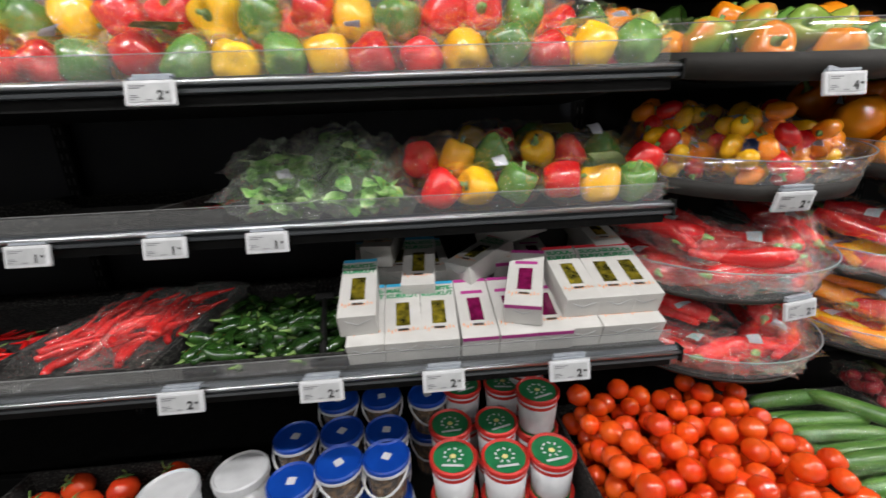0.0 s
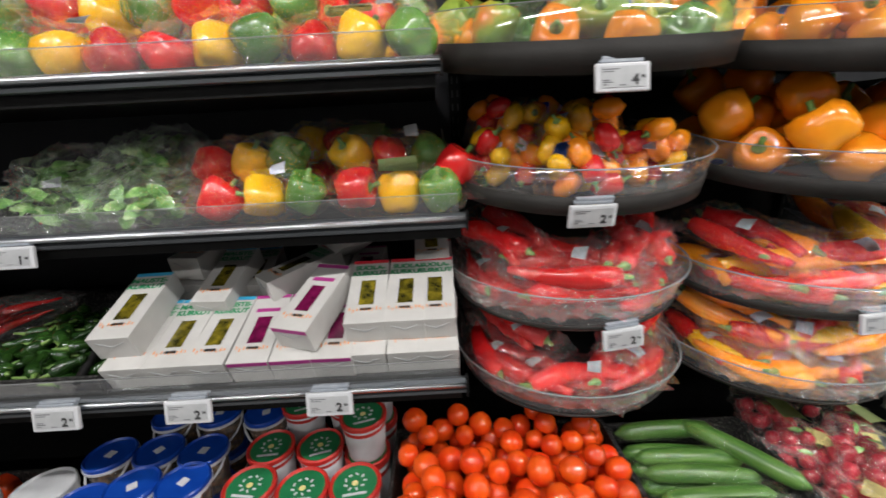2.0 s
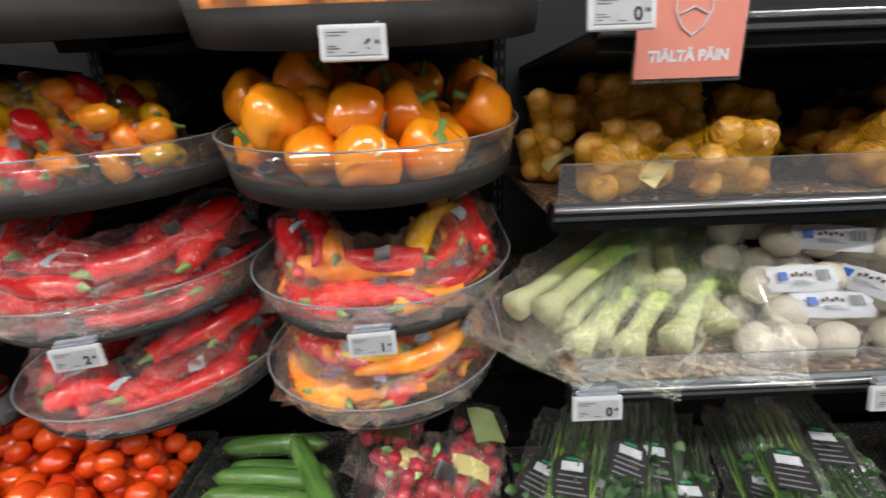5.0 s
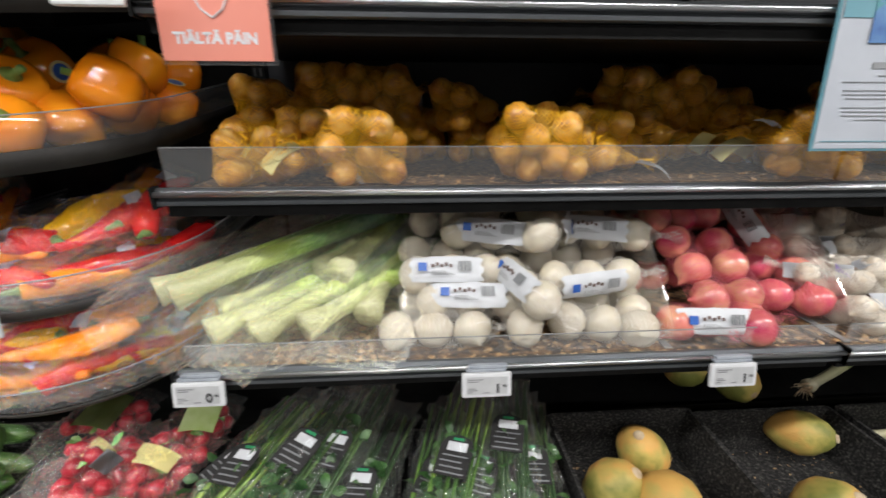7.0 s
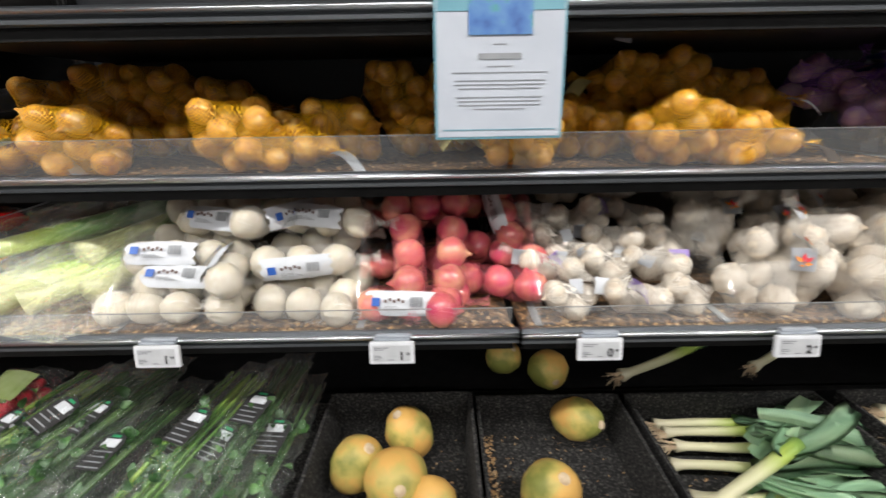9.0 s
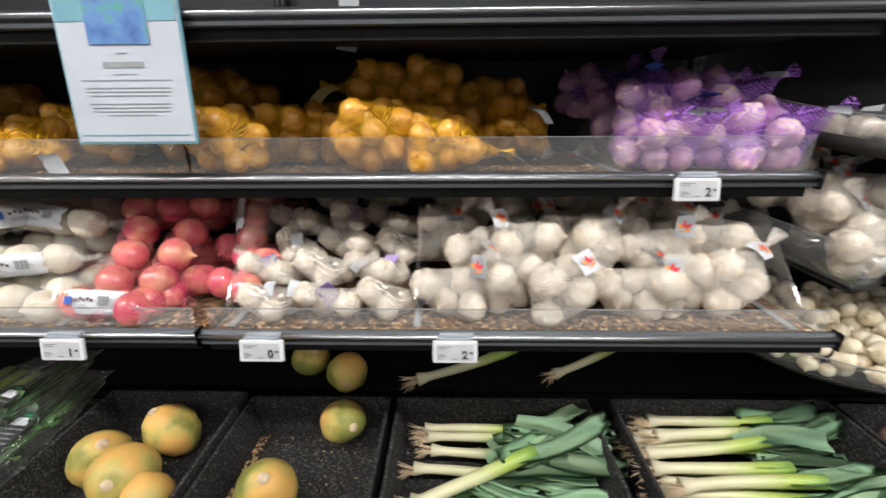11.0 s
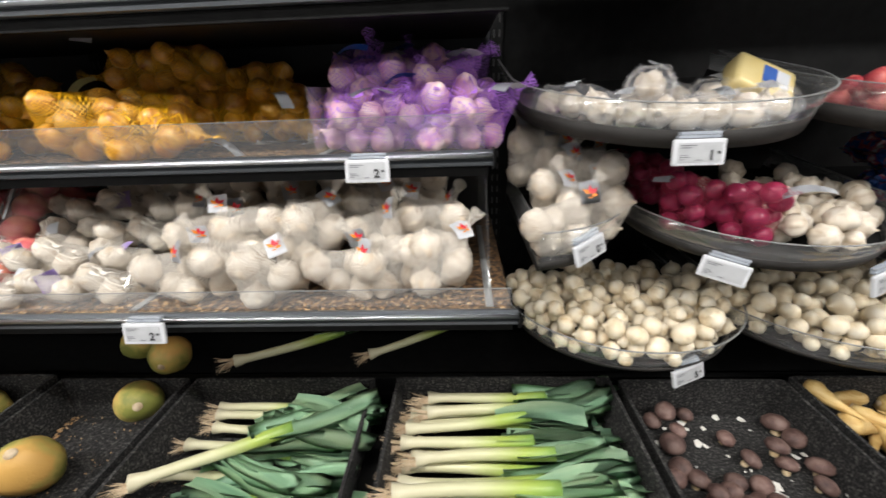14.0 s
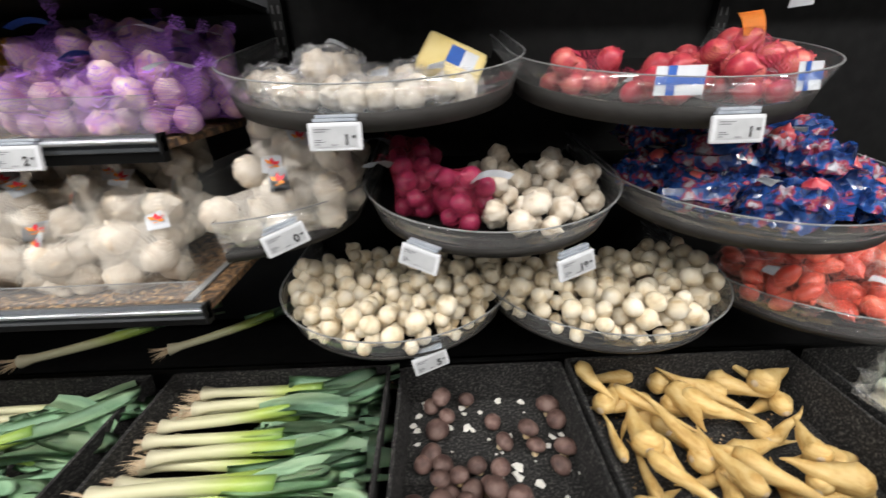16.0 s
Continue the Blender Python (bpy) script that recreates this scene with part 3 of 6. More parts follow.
M_NET_PINK = netting("fine_pink_net", (0.66, 0.16, 0.20), 90, 0.985, haze=0.0)
M_BLUE = paint("blue_lid_plastic", [(0.004, 0.045, 0.32), (0.007, 0.065, 0.40)], 0.3, 20)
M_SIGNBLUE = paint("blue_print", [(0.02, 0.09, 0.38), (0.03, 0.12, 0.45)], 0.4, 30)
M_TUBGREEN = paint("green_lid_print", [(0.015, 0.16, 0.06), (0.025, 0.22, 0.08)], 0.35, 20)
M_TUBRED = paint("red_lid_rim", [(0.55, 0.025, 0.02), (0.65, 0.04, 0.03)], 0.35, 20)
M_CARD = paint("white_carton", [(0.52, 0.51, 0.49), (0.58, 0.57, 0.55)], 0.45, 20, 120, 0.05)
M_CGREEN = paint("green_print", [(0.02, 0.25, 0.10), (0.03, 0.30, 0.12)], 0.5, 20)
M_CRED = paint("red_print", [(0.6, 0.02, 0.04), (0.66, 0.03, 0.05)], 0.5, 20)
M_CBLUE = paint("light_blue_print", [(0.03, 0.35, 0.6), (0.05, 0.42, 0.68)], 0.5, 20)
M_CPLUM = paint("plum_print", [(0.38, 0.03, 0.22), (0.45, 0.04, 0.26)], 0.5, 20)
M_PICKLE = paint("pickles_in_window", [(0.03, 0.028, 0.006), (0.12, 0.10, 0.012), (0.28, 0.22, 0.02)], 0.15, 50, vary=0.4, coat=0.8)
M_BEET = paint("beetroot_in_window", [(0.08, 0.004, 0.03), (0.22, 0.01, 0.08)], 0.15, 50, coat=0.8)
M_PINKSIGN = paint("salmon_card", [(0.66, 0.22, 0.16), (0.70, 0.25, 0.19)], 0.5, 10)
M_TEAL = paint("teal_print", [(0.10, 0.26, 0.32), (0.13, 0.30, 0.36)], 0.5, 10)
M_GREYINK = paint("grey_ink", [(0.2, 0.21, 0.22), (0.25, 0.26, 0.27)], 0.5, 30)
M_PHOTO = paint("photo_print", [(0.02, 0.07, 0.22), (0.05, 0.14, 0.36), (0.08, 0.2, 0.4), (0.04, 0.3, 0.08)], 0.4, 22)
M_TAGYEL = paint("pale_yellow_paper", [(0.72, 0.62, 0.22), (0.8, 0.7, 0.32)], 0.6, 20)
M_CHEESE = paint("pale_yellow_slab", [(0.74, 0.58, 0.22), (0.8, 0.66, 0.32)], 0.35, 12, coat=0.5)
M_BLUEBAG = paint("blue_printed_bag", [(0.006, 0.015, 0.06), (0.01, 0.04, 0.17), (0.02, 0.08, 0.28), (0.32, 0.03, 0.05), (0.4, 0.4, 0.45)], 0.2, 30, 60, 0.5, coat=0.6, vary=0.3, pos=[0.35, 0.44, 0.52, 0.58, 0.66])
M_RADISH = paint("radish_skin", [(0.30, 0.008, 0.02), (0.50, 0.02, 0.04)], 0.3, 30, vary=0.2, coat=0.3)
M_ORANGEPRINT = paint("orange_print", [(0.85, 0.25, 0.02), (0.9, 0.3, 0.03)], 0.5, 20)


def leek_skin(name, reach, base):
    """White shank that turns green along the leek's own length."""
    m, nt, n, l, bsdf = nodes_of(name)
    tc = n.new("ShaderNodeTexCoord")
    sep = n.new("ShaderNodeSeparateXYZ")
    l.new(tc.outputs["Object"], sep.inputs[0])
    nz = n.new("ShaderNodeTexNoise")
    nz.inputs["Scale"].default_value = 60
    mp = n.new("ShaderNodeMapping")
    mp.inputs["Scale"].default_value = (0.08, 1, 1)
    l.new(tc.outputs["Object"], mp.inputs[0])
    l.new(mp.outputs[0], nz.inputs["Vector"])
    ma = n.new("ShaderNodeMath")
    ma.operation = "MULTIPLY_ADD"
    ma.inputs[1].default_value = 0.06
    l.new(nz.outputs["Fac"], ma.inputs[0])
    l.new(sep.outputs["X"], ma.inputs[2])
    mr = n.new("ShaderNodeMapRange")
    mr.inputs["From Min"].default_value, mr.inputs["From Max"].default_value = 0.0, reach
    l.new(ma.outputs[0], mr.inputs[0])
    ramp = n.new("ShaderNodeValToRGB")
    e = ramp.color_ramp.elements
    e[0].position, e[0].color = 0.0, (*base, 1)
    e[1].position, e[1].color = 1.0, (0.05, 0.15, 0.07, 1)
    for p, c in ((0.38, (base[0] * 0.96, base[1] * 1.05, base[2] * 0.85)), (0.55, (0.36, 0.46, 0.09)), (0.75, (0.16, 0.32, 0.07))):
        k = e.new(p)
        k.color = (*c, 1)
    l.new(mr.outputs[0], ramp.inputs[0])
    l.new(ramp.outputs[0], bsdf.inputs["Base Color"])
    b = n.new("ShaderNodeBump")
    b.inputs["Strength"].default_value = 0.25
    b.inputs["Distance"].default_value = 0.003
    l.new(nz.outputs["Fac"], b.inputs["Height"])
    l.new(b.outputs[0], bsdf.inputs["Normal"])
    bsdf.inputs["Roughness"].default_value = 0.35
    return m


M_LEEK = leek_skin("leek_skin", 0.53, (0.58, 0.53, 0.38))
M_LEEK_YOUNG = leek_skin("young_leek_skin", 0.30, (0.44, 0.43, 0.25))
rng = random.Random(7)


def jit(a):
    return rng.uniform(-a, a)


# ---- produce: shapes ----
def lump(bm, amount, freq, seed):
    for v in bm.verts:
        d = noise.noise(v.co * freq + Vector((seed * 3.1, seed * 1.7, seed)))
        v.co *= 1 + amount * d
    return bm


def pepper_body(seed, tall=1.0):
    ph = seed * 1.3
    prof = [(0.0, 0.028), (0.010, 0.027), (0.022, 0.037), (0.034, 0.033), (0.041, 0.017), (0.041, -0.004), (0.037, -0.024), (0.028, -0.037), (0.014, -0.042), (0.0, -0.037)]
    bm = lathe([(r, z * tall) for r, z in prof], 24, lambda a, r, z: r * (1 + 0.13 * (abs(math.cos((1.5 + 0.5 * (seed % 2)) * a + ph)) - 0.6) * min(1, r / 0.03) + 0.05 * math.cos(a + seed)))
    return lump(bm, 0.2, 24, seed)


def stem_shape(h=0.026):
    bm = bmesh.new()
    tube_into(bm, [(0, 0, 0.024), (0.001, 0, 0.028), (0.003, 0.001, 0.034), (0.008, 0.003, 0.024 + h)], [0.013, 0.010, 0.0045, 0.005], 8)
    return bm


PEPPER = {k: [finish(pepper_body(s, tall), m, True) for s in (1, 2, 3)] for k, m, tall in (("red", M_RED, 1.0), ("yellow", M_YEL, 1.0), ("green", M_GRN, 1.0), ("orange", M_ORG, 0.95), ("turn", M_TURN, 1.12))}
ME_STEM = finish(stem_shape(), M_STEM, True)
ME_STICK = finish(lathe([(0.0, 0.0008), (0.011, 0.0004), (0.012, 0.0)], 16), M_SIGNBLUE)
ME_STICK_RIM = finish(lathe([(0.012, 0.0004), (0.016, 0.0)], 16), M_TAGYEL)


def paper_tag(w, l, bend, mat):
    """A slightly bent slip of paper."""
    bm = bmesh.new()
    n = 6
    rows = []
    for i in range(n + 1):
        u = i / n
        rows.append([bm.verts.new((s * w / 2, u * l, bend * math.sin(u * 3) + 0.004 * s * u)) for s in (-1, 1)])
    for a, b in zip(rows, rows[1:]):
        bm.faces.new((a[0], a[1], b[1], b[0]))
    g = bmesh.ops.solidify(bm, geom=bm.faces[:], thickness=0.0006)
    return finish(bm, mat, True)


TAG_W = paper_tag(0.030, 0.075, 0.012, M_PAPER)
TAG_S = paper_tag(0.028, 0.034, 0.004, M_PAPER)
TAG_G = paper_tag(0.075, 0.06, 0.008, paint("pale_green_print", [(0.36, 0.46, 0.16), (0.46, 0.54, 0.26)], 0.25, 30, coat=0.6))
TAG_Y = paper_tag(0.032, 0.07, 0.010, M_TAGYEL)
TAG_V = paper_tag(0.036, 0.05, 0.008, paint("violet_print", [(0.30, 0.18, 0.55), (0.52, 0.42, 0.72)], 0.4, 45))
TAG_B = paper_tag(0.030, 0.065, 0.010, M_SIGNBLUE)
def petals(spots, mat):
    """Flat flame-shaped petals printed on a tag."""
    bm = bmesh.new()
    for x, y, l, w, turn in spots:
        m = Matrix.Translation((x, y, 0.0068)) @ Matrix.Rotation(math.radians(turn), 4, "Z")
        bm.faces.new([bm.verts.new(m @ Vector(p)) for p in ((0, 0, 0), (w, l * 0.45, 0), (0, l, 0), (-w, l * 0.45, 0))])
    return finish(bm, mat)


TAG_FRUIT = petals([(0, 0.012, 0.014, 0.0035, 0), (0.001, 0.012, 0.013, 0.003, -48)], M_CRED)
TAG_FRUIT2 = petals([(-0.001, 0.012, 0.013, 0.003, 48), (0, 0.010, 0.010, 0.0025, -90), (0.002, 0.007, 0.008, 0.0012, 90)], M_ORANGEPRINT)


def film_sleeve(lx, ly, lz, seed, mat=M_FILM, fin=0.03, rough=0.14):
    """Flow-wrap: a pillow about the goods with crimped flat fins at both ends."""
    bm = bmesh.new()
    seg, rings = 30, []
    xs = [-1 - fin / lx * 2, -1.0] + [-0.95 + 1.90 * i / 20 for i in range(21)] + [1.0, 1 + fin / lx * 2]
    for u in xs:
        a = abs(u)
        s = 0.0 if a >= 1 else (1 - a ** 5) ** 0.5
        ring = []
        for k in range(seg):
            th = 2 * math.pi * k / seg
            c, q = math.cos(th), math.sin(th)
            y = math.copysign(abs(c) ** 0.75, c) * ly / 2 * (0.86 + 0.14 * s)
            z = math.copysign(abs(q) ** 0.75, q) * (lz / 2 * s + 0.0012)
            p = Vector((u * lx / 2, y, z))
            nz = noise.noise(Vector((p.x * 38 + seed * 9, p.y * 38, p.z * 38 + seed)))
            n2 = abs(noise.noise(Vector((p.x * 70, p.y * 110 + seed * 5, p.z * 110)))) - 0.2
            g = 1 + rough * nz + 0.28 * rough / 0.14 * n2
            ring.append(bm.verts.new((p.x * (1 + 0.02 * nz), p.y * g, p.z * g + (0.006 * nz if a >= 1 else 0))))
        rings.append(ring)
    for a, b in zip(rings, rings[1:]):
        for k in range(seg):
            bm.faces.new((a[k], a[(k + 1) % seg], b[(k + 1) % seg], b[k]))
    bmesh.ops.triangulate(bm, faces=bm.faces[:])
    return finish(bm, mat)


def hull_net(spheres, mat, neck=None, grow=1.05, seed=1, tail=0.05, pull=0.7):
    """A skin drawn tight round a clump of bulbs, gathered into a neck."""
    bm = bmesh.new()
    for c, r in spheres:
        for i in range(26):
            z = 1 - 2 * (i + 0.5) / 26
            a = i * 2.399 + seed
            q = math.sqrt(1 - z * z)
            bm.verts.new((c[0] + grow * r * q * math.cos(a), c[1] + grow * r * q * math.sin(a), c[2] + grow * r * z))
    if neck is not None:
        nk = Vector(neck)
        for k in range(6):
            bm.verts.new(nk + 0.008 * Vector((math.cos(k), math.sin(k), 0)))
    r = bmesh.ops.convex_hull(bm, input=bm.verts[:])
    dead = [g for g in r["geom_interior"] if isinstance(g, bmesh.types.BMVert)]
    bmesh.ops.delete(bm, geom=dead, context="VERTS")
    if neck is not None:
        mid = sum((Vector(c) for c, _ in spheres), Vector()) / len(spheres)
        d = (nk - mid).normalized()
        tube_into(bm, [nk - d * 0.004, nk + d * tail * 0.4, nk + d * tail], [0.008, 0.006, 0.016], 8, False)
    bmesh.ops.subdivide_edges(bm, edges=bm.edges[:], cuts=2, use_grid_fill=True)
    for v in bm.verts:
        if neck is not None and (v.co - nk).length < 0.02:
            continue
        q = min(spheres, key=lambda s: (v.co - Vector(s[0])).length - s[1])
        gap = (v.co - Vector(q[0])).length - q[1] * 1.03
        if 0 < gap < 0.035:
            v.co += (Vector(q[0]) - v.co).normalized() * gap * pull
    for v in bm.verts:
        v.co *= 1 + 0.02 * noise.noise(v.co * 60)
    return finish(bm, mat, True)


def drop(n, r, region, z0, tries=14, spread=0.12, seed=0, fill=0.86):
    """Heap of balls: each comes to rest on the floor or on earlier ones. region() gives a place or None."""
    R = random.Random(seed)
    out = []
    for _ in range(n):
        best = None
        for _ in range(tries):
            p = region(R)
            if p is None:
                continue
            q = r * R.uniform(1 - spread, 1 + spread)
            z = z0 + q
            for x, y, zz, rr in out:
                d2 = (x - p[0]) ** 2 + (y - p[1]) ** 2
                s = (rr + q) * fill
                if d2 < s * s:
                    z = max(z, zz + math.sqrt(s * s - d2))
            if best is None or z < best[2]:
                best = (p[0], p[1], z, q)
        if best:
            out.append(best)
    return out


def rect(x0, x1, y0, y1):
    return lambda R: (R.uniform(x0, x1), R.uniform(y0, y1))


def half_disc(cx, cy, r, back, deep=1.0):
    def pick(R):
        x, y = R.uniform(-r, r), R.uniform(-r, back)
        if y < 0 and x * x + y * y > r * r:
            return None
        return cx + x, cy + y
    return pick


def spun(R, x, y, z, s=1.0, lean=180):
    return pose(x, y, z, R.uniform(-lean, lean), R.uniform(-lean, lean), R.uniform(-180, 180)) @ Matrix.Scale(s, 4)


def tray_floor(k):
    x, f, z, r, band, rise, flare = TRAYS[k]
    return x, f + r, z + 0.012, r


def tilt_z(k, y):
    x, f, z, r, band, rise, flare = TRAYS[k]
    return math.tan(math.radians(TILT.get(k, 0))) * (y - f)


def bell_pepper(kind, m, sticker=False, group="loose peppers"):
    words = {"red": "glossy red bell pepper", "yellow": "glossy yellow bell pepper", "green": "glossy green bell pepper", "orange": "glossy orange bell pepper", "turn": "green bell pepper ripening to orange"}[kind]
    t = thing("bell_pepper", m, words + " lying in a round tray", "pepper", group)
    put("body", rng.choice(PEPPER[kind]), t)
    put("stem", ME_STEM, t, None, "green stem")
    if sticker:
        a = rng.uniform(0, 6.28)
        s = put("sticker", ME_STICK_RIM, t, pose(0, -0.0425, 0.004, 90, 0, 0), "small blue and yellow sticker")
        put("print", ME_STICK, s, pose(0, 0, 0.0003))
    return t


# loose peppers in the upper round trays
for k, kinds, n, s in (("b1", ["turn", "turn", "green", "orange"], 38, 1.0), ("c1", ["orange"], 38, 1.0), ("c2", ["orange"], 33, 1.17)):
    cx, cy, z0, r = tray_floor(k)
    R = random.Random(n * 3 + len(kinds))
    for i, (x, y, z, q) in enumerate(drop(n, 0.041 * s, half_disc(cx, cy, r - 0.040, 0.16), z0, 16, 0.08, n, 0.9)):
        bell_pepper(kinds[i % len(kinds)], pose(x, y, z + tilt_z(k, y), R.uniform(-70, 70), R.uniform(-70, 70), R.uniform(-180, 180)) @ Matrix.Scale(q / 0.041, 4), i % 2 == 0)


# ---- bay of bagged peppers, salad, chillies and cartons ----
PACK_FILM = [film_sleeve(0.275, 0.108, 0.100, s, M_FILM, 0.035, 0.2) for s in (1, 2, 3)]


def pepper_pack(m, kinds, i):
    t = thing("pepper_pack", m, "three bell peppers in crinkled clear flow-wrap, " + ", ".join(kinds), "peppers", "pepper packs")
    for j, k in enumerate(kinds):
        b = put("pepper", PEPPER[k][(i + j) % 3], t, pose(-0.085 + 0.085 * j, jit(0.006), jit(0.004), rng.uniform(20, 120), jit(30), jit(180)))
        put("stem", ME_STEM, b)
    put("wrap", PACK_FILM[i % 3], t, None, "crinkled clear flow-wrap")
    if i % 3 == 0:
        put("printed_panel", TAG_G, t, pose(-0.05 + jit(0.06), -0.035, 0.046, 14, 0, jit(12)), "pale green printed panel")
    if i % 2 == 0:
        put("barcode_label", TAG_S, t, pose(0.05, -0.03, 0.044, 35, 0, 10), "white barcode label")


COMBOS = [("red", "yellow", "green"), ("green", "yellow", "red"), ("red", "red", "green"), ("red", "yellow", "green"), ("red", "green", "yellow")]
i = 0
for row, (y, z) in enumerate(((0.645, 1.702), (0.70, 1.79), (0.77, 1.705), (0.90, 1.72), (0.84, 1.80))):
    for kx in range(7):
        x = 0.175 - 0.262 * kx + (0.05 if row % 2 else 0)
        if x + 0.13 < 0.33:
            pepper_pack(pose(x, y + jit(0.012), z, jit(12), jit(5), jit(7)), COMBOS[(i * 3 + row) % 5], i)
            i += 1
for x, y, z, c in ((0.215, 0.665, 1.434, ("red", "yellow", "green")), (-0.06, 0.668, 1.434, ("red", "yellow", "green")), (-0.10, 0.735, 1.502, ("red", "yellow", "green")), (0.19, 0.78, 1.50, ("yellow", "red", "green")),
                   (0.20, 0.90, 1.45, ("red", "yellow", "green")), (-0.08, 0.90, 1.45, ("yellow", "red", "red")), (0.18, 1.02, 1.44, ("red", "red", "yellow")), (-0.10, 1.02, 1.44, ("green", "red", "yellow")), (0.05, 0.95, 1.53, ("yellow", "red", "green"))):
    pepper_pack(pose(x, y, z, jit(12), jit(5), jit(6)), c, i)
    i += 1
bell_pepper("red", pose(0.335, 0.70, 1.472, 30, 20, 40), False, "loose peppers")


def leaf_blade(l, w, seed):
    bm = bmesh.new()
    rows = []
    for i in range(6):
        u = i / 5
        ww = w * math.sin(math.pi * min(0.97, max(0.06, u))) ** 0.7 / 2
        z = 0.25 * l * math.sin(u * 2.2 + seed) * u
        rows.append([bm.verts.new((s * ww, u * l, z + 0.25 * abs(s) * ww + 0.1 * w * noise.noise(Vector((s * 3, u * 4, seed))))) for s in (-1, 0, 1)])
    for a, b in zip(rows, rows[1:]):
        for k in (0, 1):
            bm.faces.new((a[k], a[k + 1], b[k + 1], b[k]))
    return bm


LEAVES = [finish(leaf_blade(0.055, 0.036, s), M_LEAF, True) for s in (0.3, 1.1, 2.0)]
SALAD_FILM = [film_sleeve(0.20, 0.16, 0.10, s, M_SALADFILM, 0.03, 0.25) for s in (4, 5)]


def salad_bag(m, i):
    t = thing("salad_bag", m, "clear crinkled bag packed with green salad leaves", "salad", "salad bags")
    for k in range(30):
        put("leaf", LEAVES[k % 3], t, pose(jit(0.055), jit(0.035) - 0.012, jit(0.030) - 0.004, jit(45), jit(35), jit(180)) @ Matrix.Scale(0.95, 4))
    put("bag_film", SALAD_FILM[i % 2], t, None, "crinkled clear bag")
    if i % 3 == 1:
        put("front_label", TAG_S, t, pose(0.02, -0.03, 0.045, 20, 0, 25), "white printed label")


for i, (x, y, z) in enumerate(((-0.30, 0.70, 1.435), (-0.50, 0.70, 1.435), (-0.33, 0.775, 1.50), (-0.51, 0.78, 1.495), (-0.30, 0.88, 1.44), (-0.50, 0.88, 1.44), (-0.42, 0.92, 1.53), (-0.36, 1.03, 1.45), (-0.52, 1.03, 1.45))):
    salad_bag(pose(x, y, z, 15 + jit(10), jit(6), jit(14)), i)


def chilli_mesh(l, r, bend, mat, seed, tip=0.2):
    bm = bmesh.new()
    n = 8
    pts, rad = [], []
    for i in range(n + 1):
        u = i / n
        pts.append((l * (u - 0.5), bend * math.sin(u * 3.1), 0.15 * bend * math.cos(u * 5 + seed)))
        rad.append(r * (0.7 + 0.3 * math.sin(min(1, u * 4) * 1.57)) * (1 - (1 - tip) * max(0, u - 0.35) / 0.65))
    tube_into(bm, pts, rad, 9)
    for v in bm.verts:
        v.co += Vector((0, 1, 1)) * r * 0.22 * noise.noise(v.co * 40 + Vector((seed, 0, 0)))
    return finish(bm, mat, True)


def stalk_mesh(l, r):
    bm = bmesh.new()
    tube_into(bm, [(-l / 2 + 0.004, 0, 0), (-l / 2 - 0.004, 0, 0.001), (-l / 2 - 0.022, 0.003, 0.003)], [r * 0.62, r * 0.3, r * 0.18], 7)
    return finish(bm, M_STEM, True)


CHILLI = [chilli_mesh(0.075, 0.0065, b, M_RED, b * 90) for b in (0.006, 0.012)]
CHILLI_STALK = stalk_mesh(0.075, 0.0065)
JALA = [chilli_mesh(0.060, 0.0145, b, M_JAL, b * 90, 0.45) for b in (0.004, 0.008)]
JALA_STALK = stalk_mesh(0.062, 0.0125)


def small_pepper(me, stalk, m, label, category, group):
    t = thing("chilli_pepper", m, label, category, group)
    put("pod", rng.choice(me), t)
    put("stalk", stalk, t, None, "green stalk")


for x, y, z, q in drop(120, 0.0165, rect(-0.70, -0.375, 0.545, 0.85), 1.097, 10, 0.1, 3, 0.95):
    small_pepper(JALA, JALA_STALK, pose(x, y, z, 0, jit(22), jit(180)), "dark green glossy jalapeno chilli in a heap", "chilli", "green chillies")
for x, y, z, q in drop(45, 0.0085, rect(-0.72, -0.60, 0.72, 0.95), 1.385, 10, 0.1, 4):
    small_pepper(CHILLI, CHILLI_STALK, pose(x, y, z, 0, jit(20), jit(180)), "thin red chilli with green stalk in a heap", "chilli", "red chillies")
for x, y, z, q in drop(70, 0.0085, rect(-1.45, -1.08, 0.53, 0.80), 1.097, 10, 0.1, 5):
    small_pepper(CHILLI, CHILLI_STALK, pose(x, y, z, 0, jit(20), jit(180)), "thin red chilli with green stalk in a heap", "chilli", "red chillies")
CHILLI_FILM = film_sleeve(0.34, 0.15, 0.075, 8, M_BAGFILM, 0.03, 0.25)
for x, y, a in ((-0.93, 0.70, 62), (-0.80, 0.72, 68)):
    t = thing("chilli_bag", pose(x, y, 1.145, 0, -8, a), "clear bag of red chillies lying on the shelf", "chillies", "bagged chillies")
    for k in range(26):
        put("pod", CHILLI[k % 2], t, pose(jit(0.11), jit(0.045), jit(0.022), 0, jit(15), jit(40)) @ Matrix.Scale(1.4, 4))
    put("bag_film", CHILLI_FILM, t, None, "crinkled clear bag")


def low_tray(x0, x1, y0, y1, z, words):
    t = thing("shelf_tray", pose((x0 + x1) / 2, (y0 + y1) / 2, z), words, "tray", "shelf trays")
    w, d = (x1 - x0) / 2, (y1 - y0) / 2
    part("base", box(-w, w, -d, d, 0, 0.004), M_CRATE, t)
    for s in (-1, 1):
        part("side", box(s * w - 0.003, s * w + 0.003, -d, d, 0.005, 0.045), M_CRATE, t)
        part("end", box(-w + 0.004, w - 0.004, s * d - 0.003, s * d + 0.003, 0.005, 0.04), M_CRATE, t)


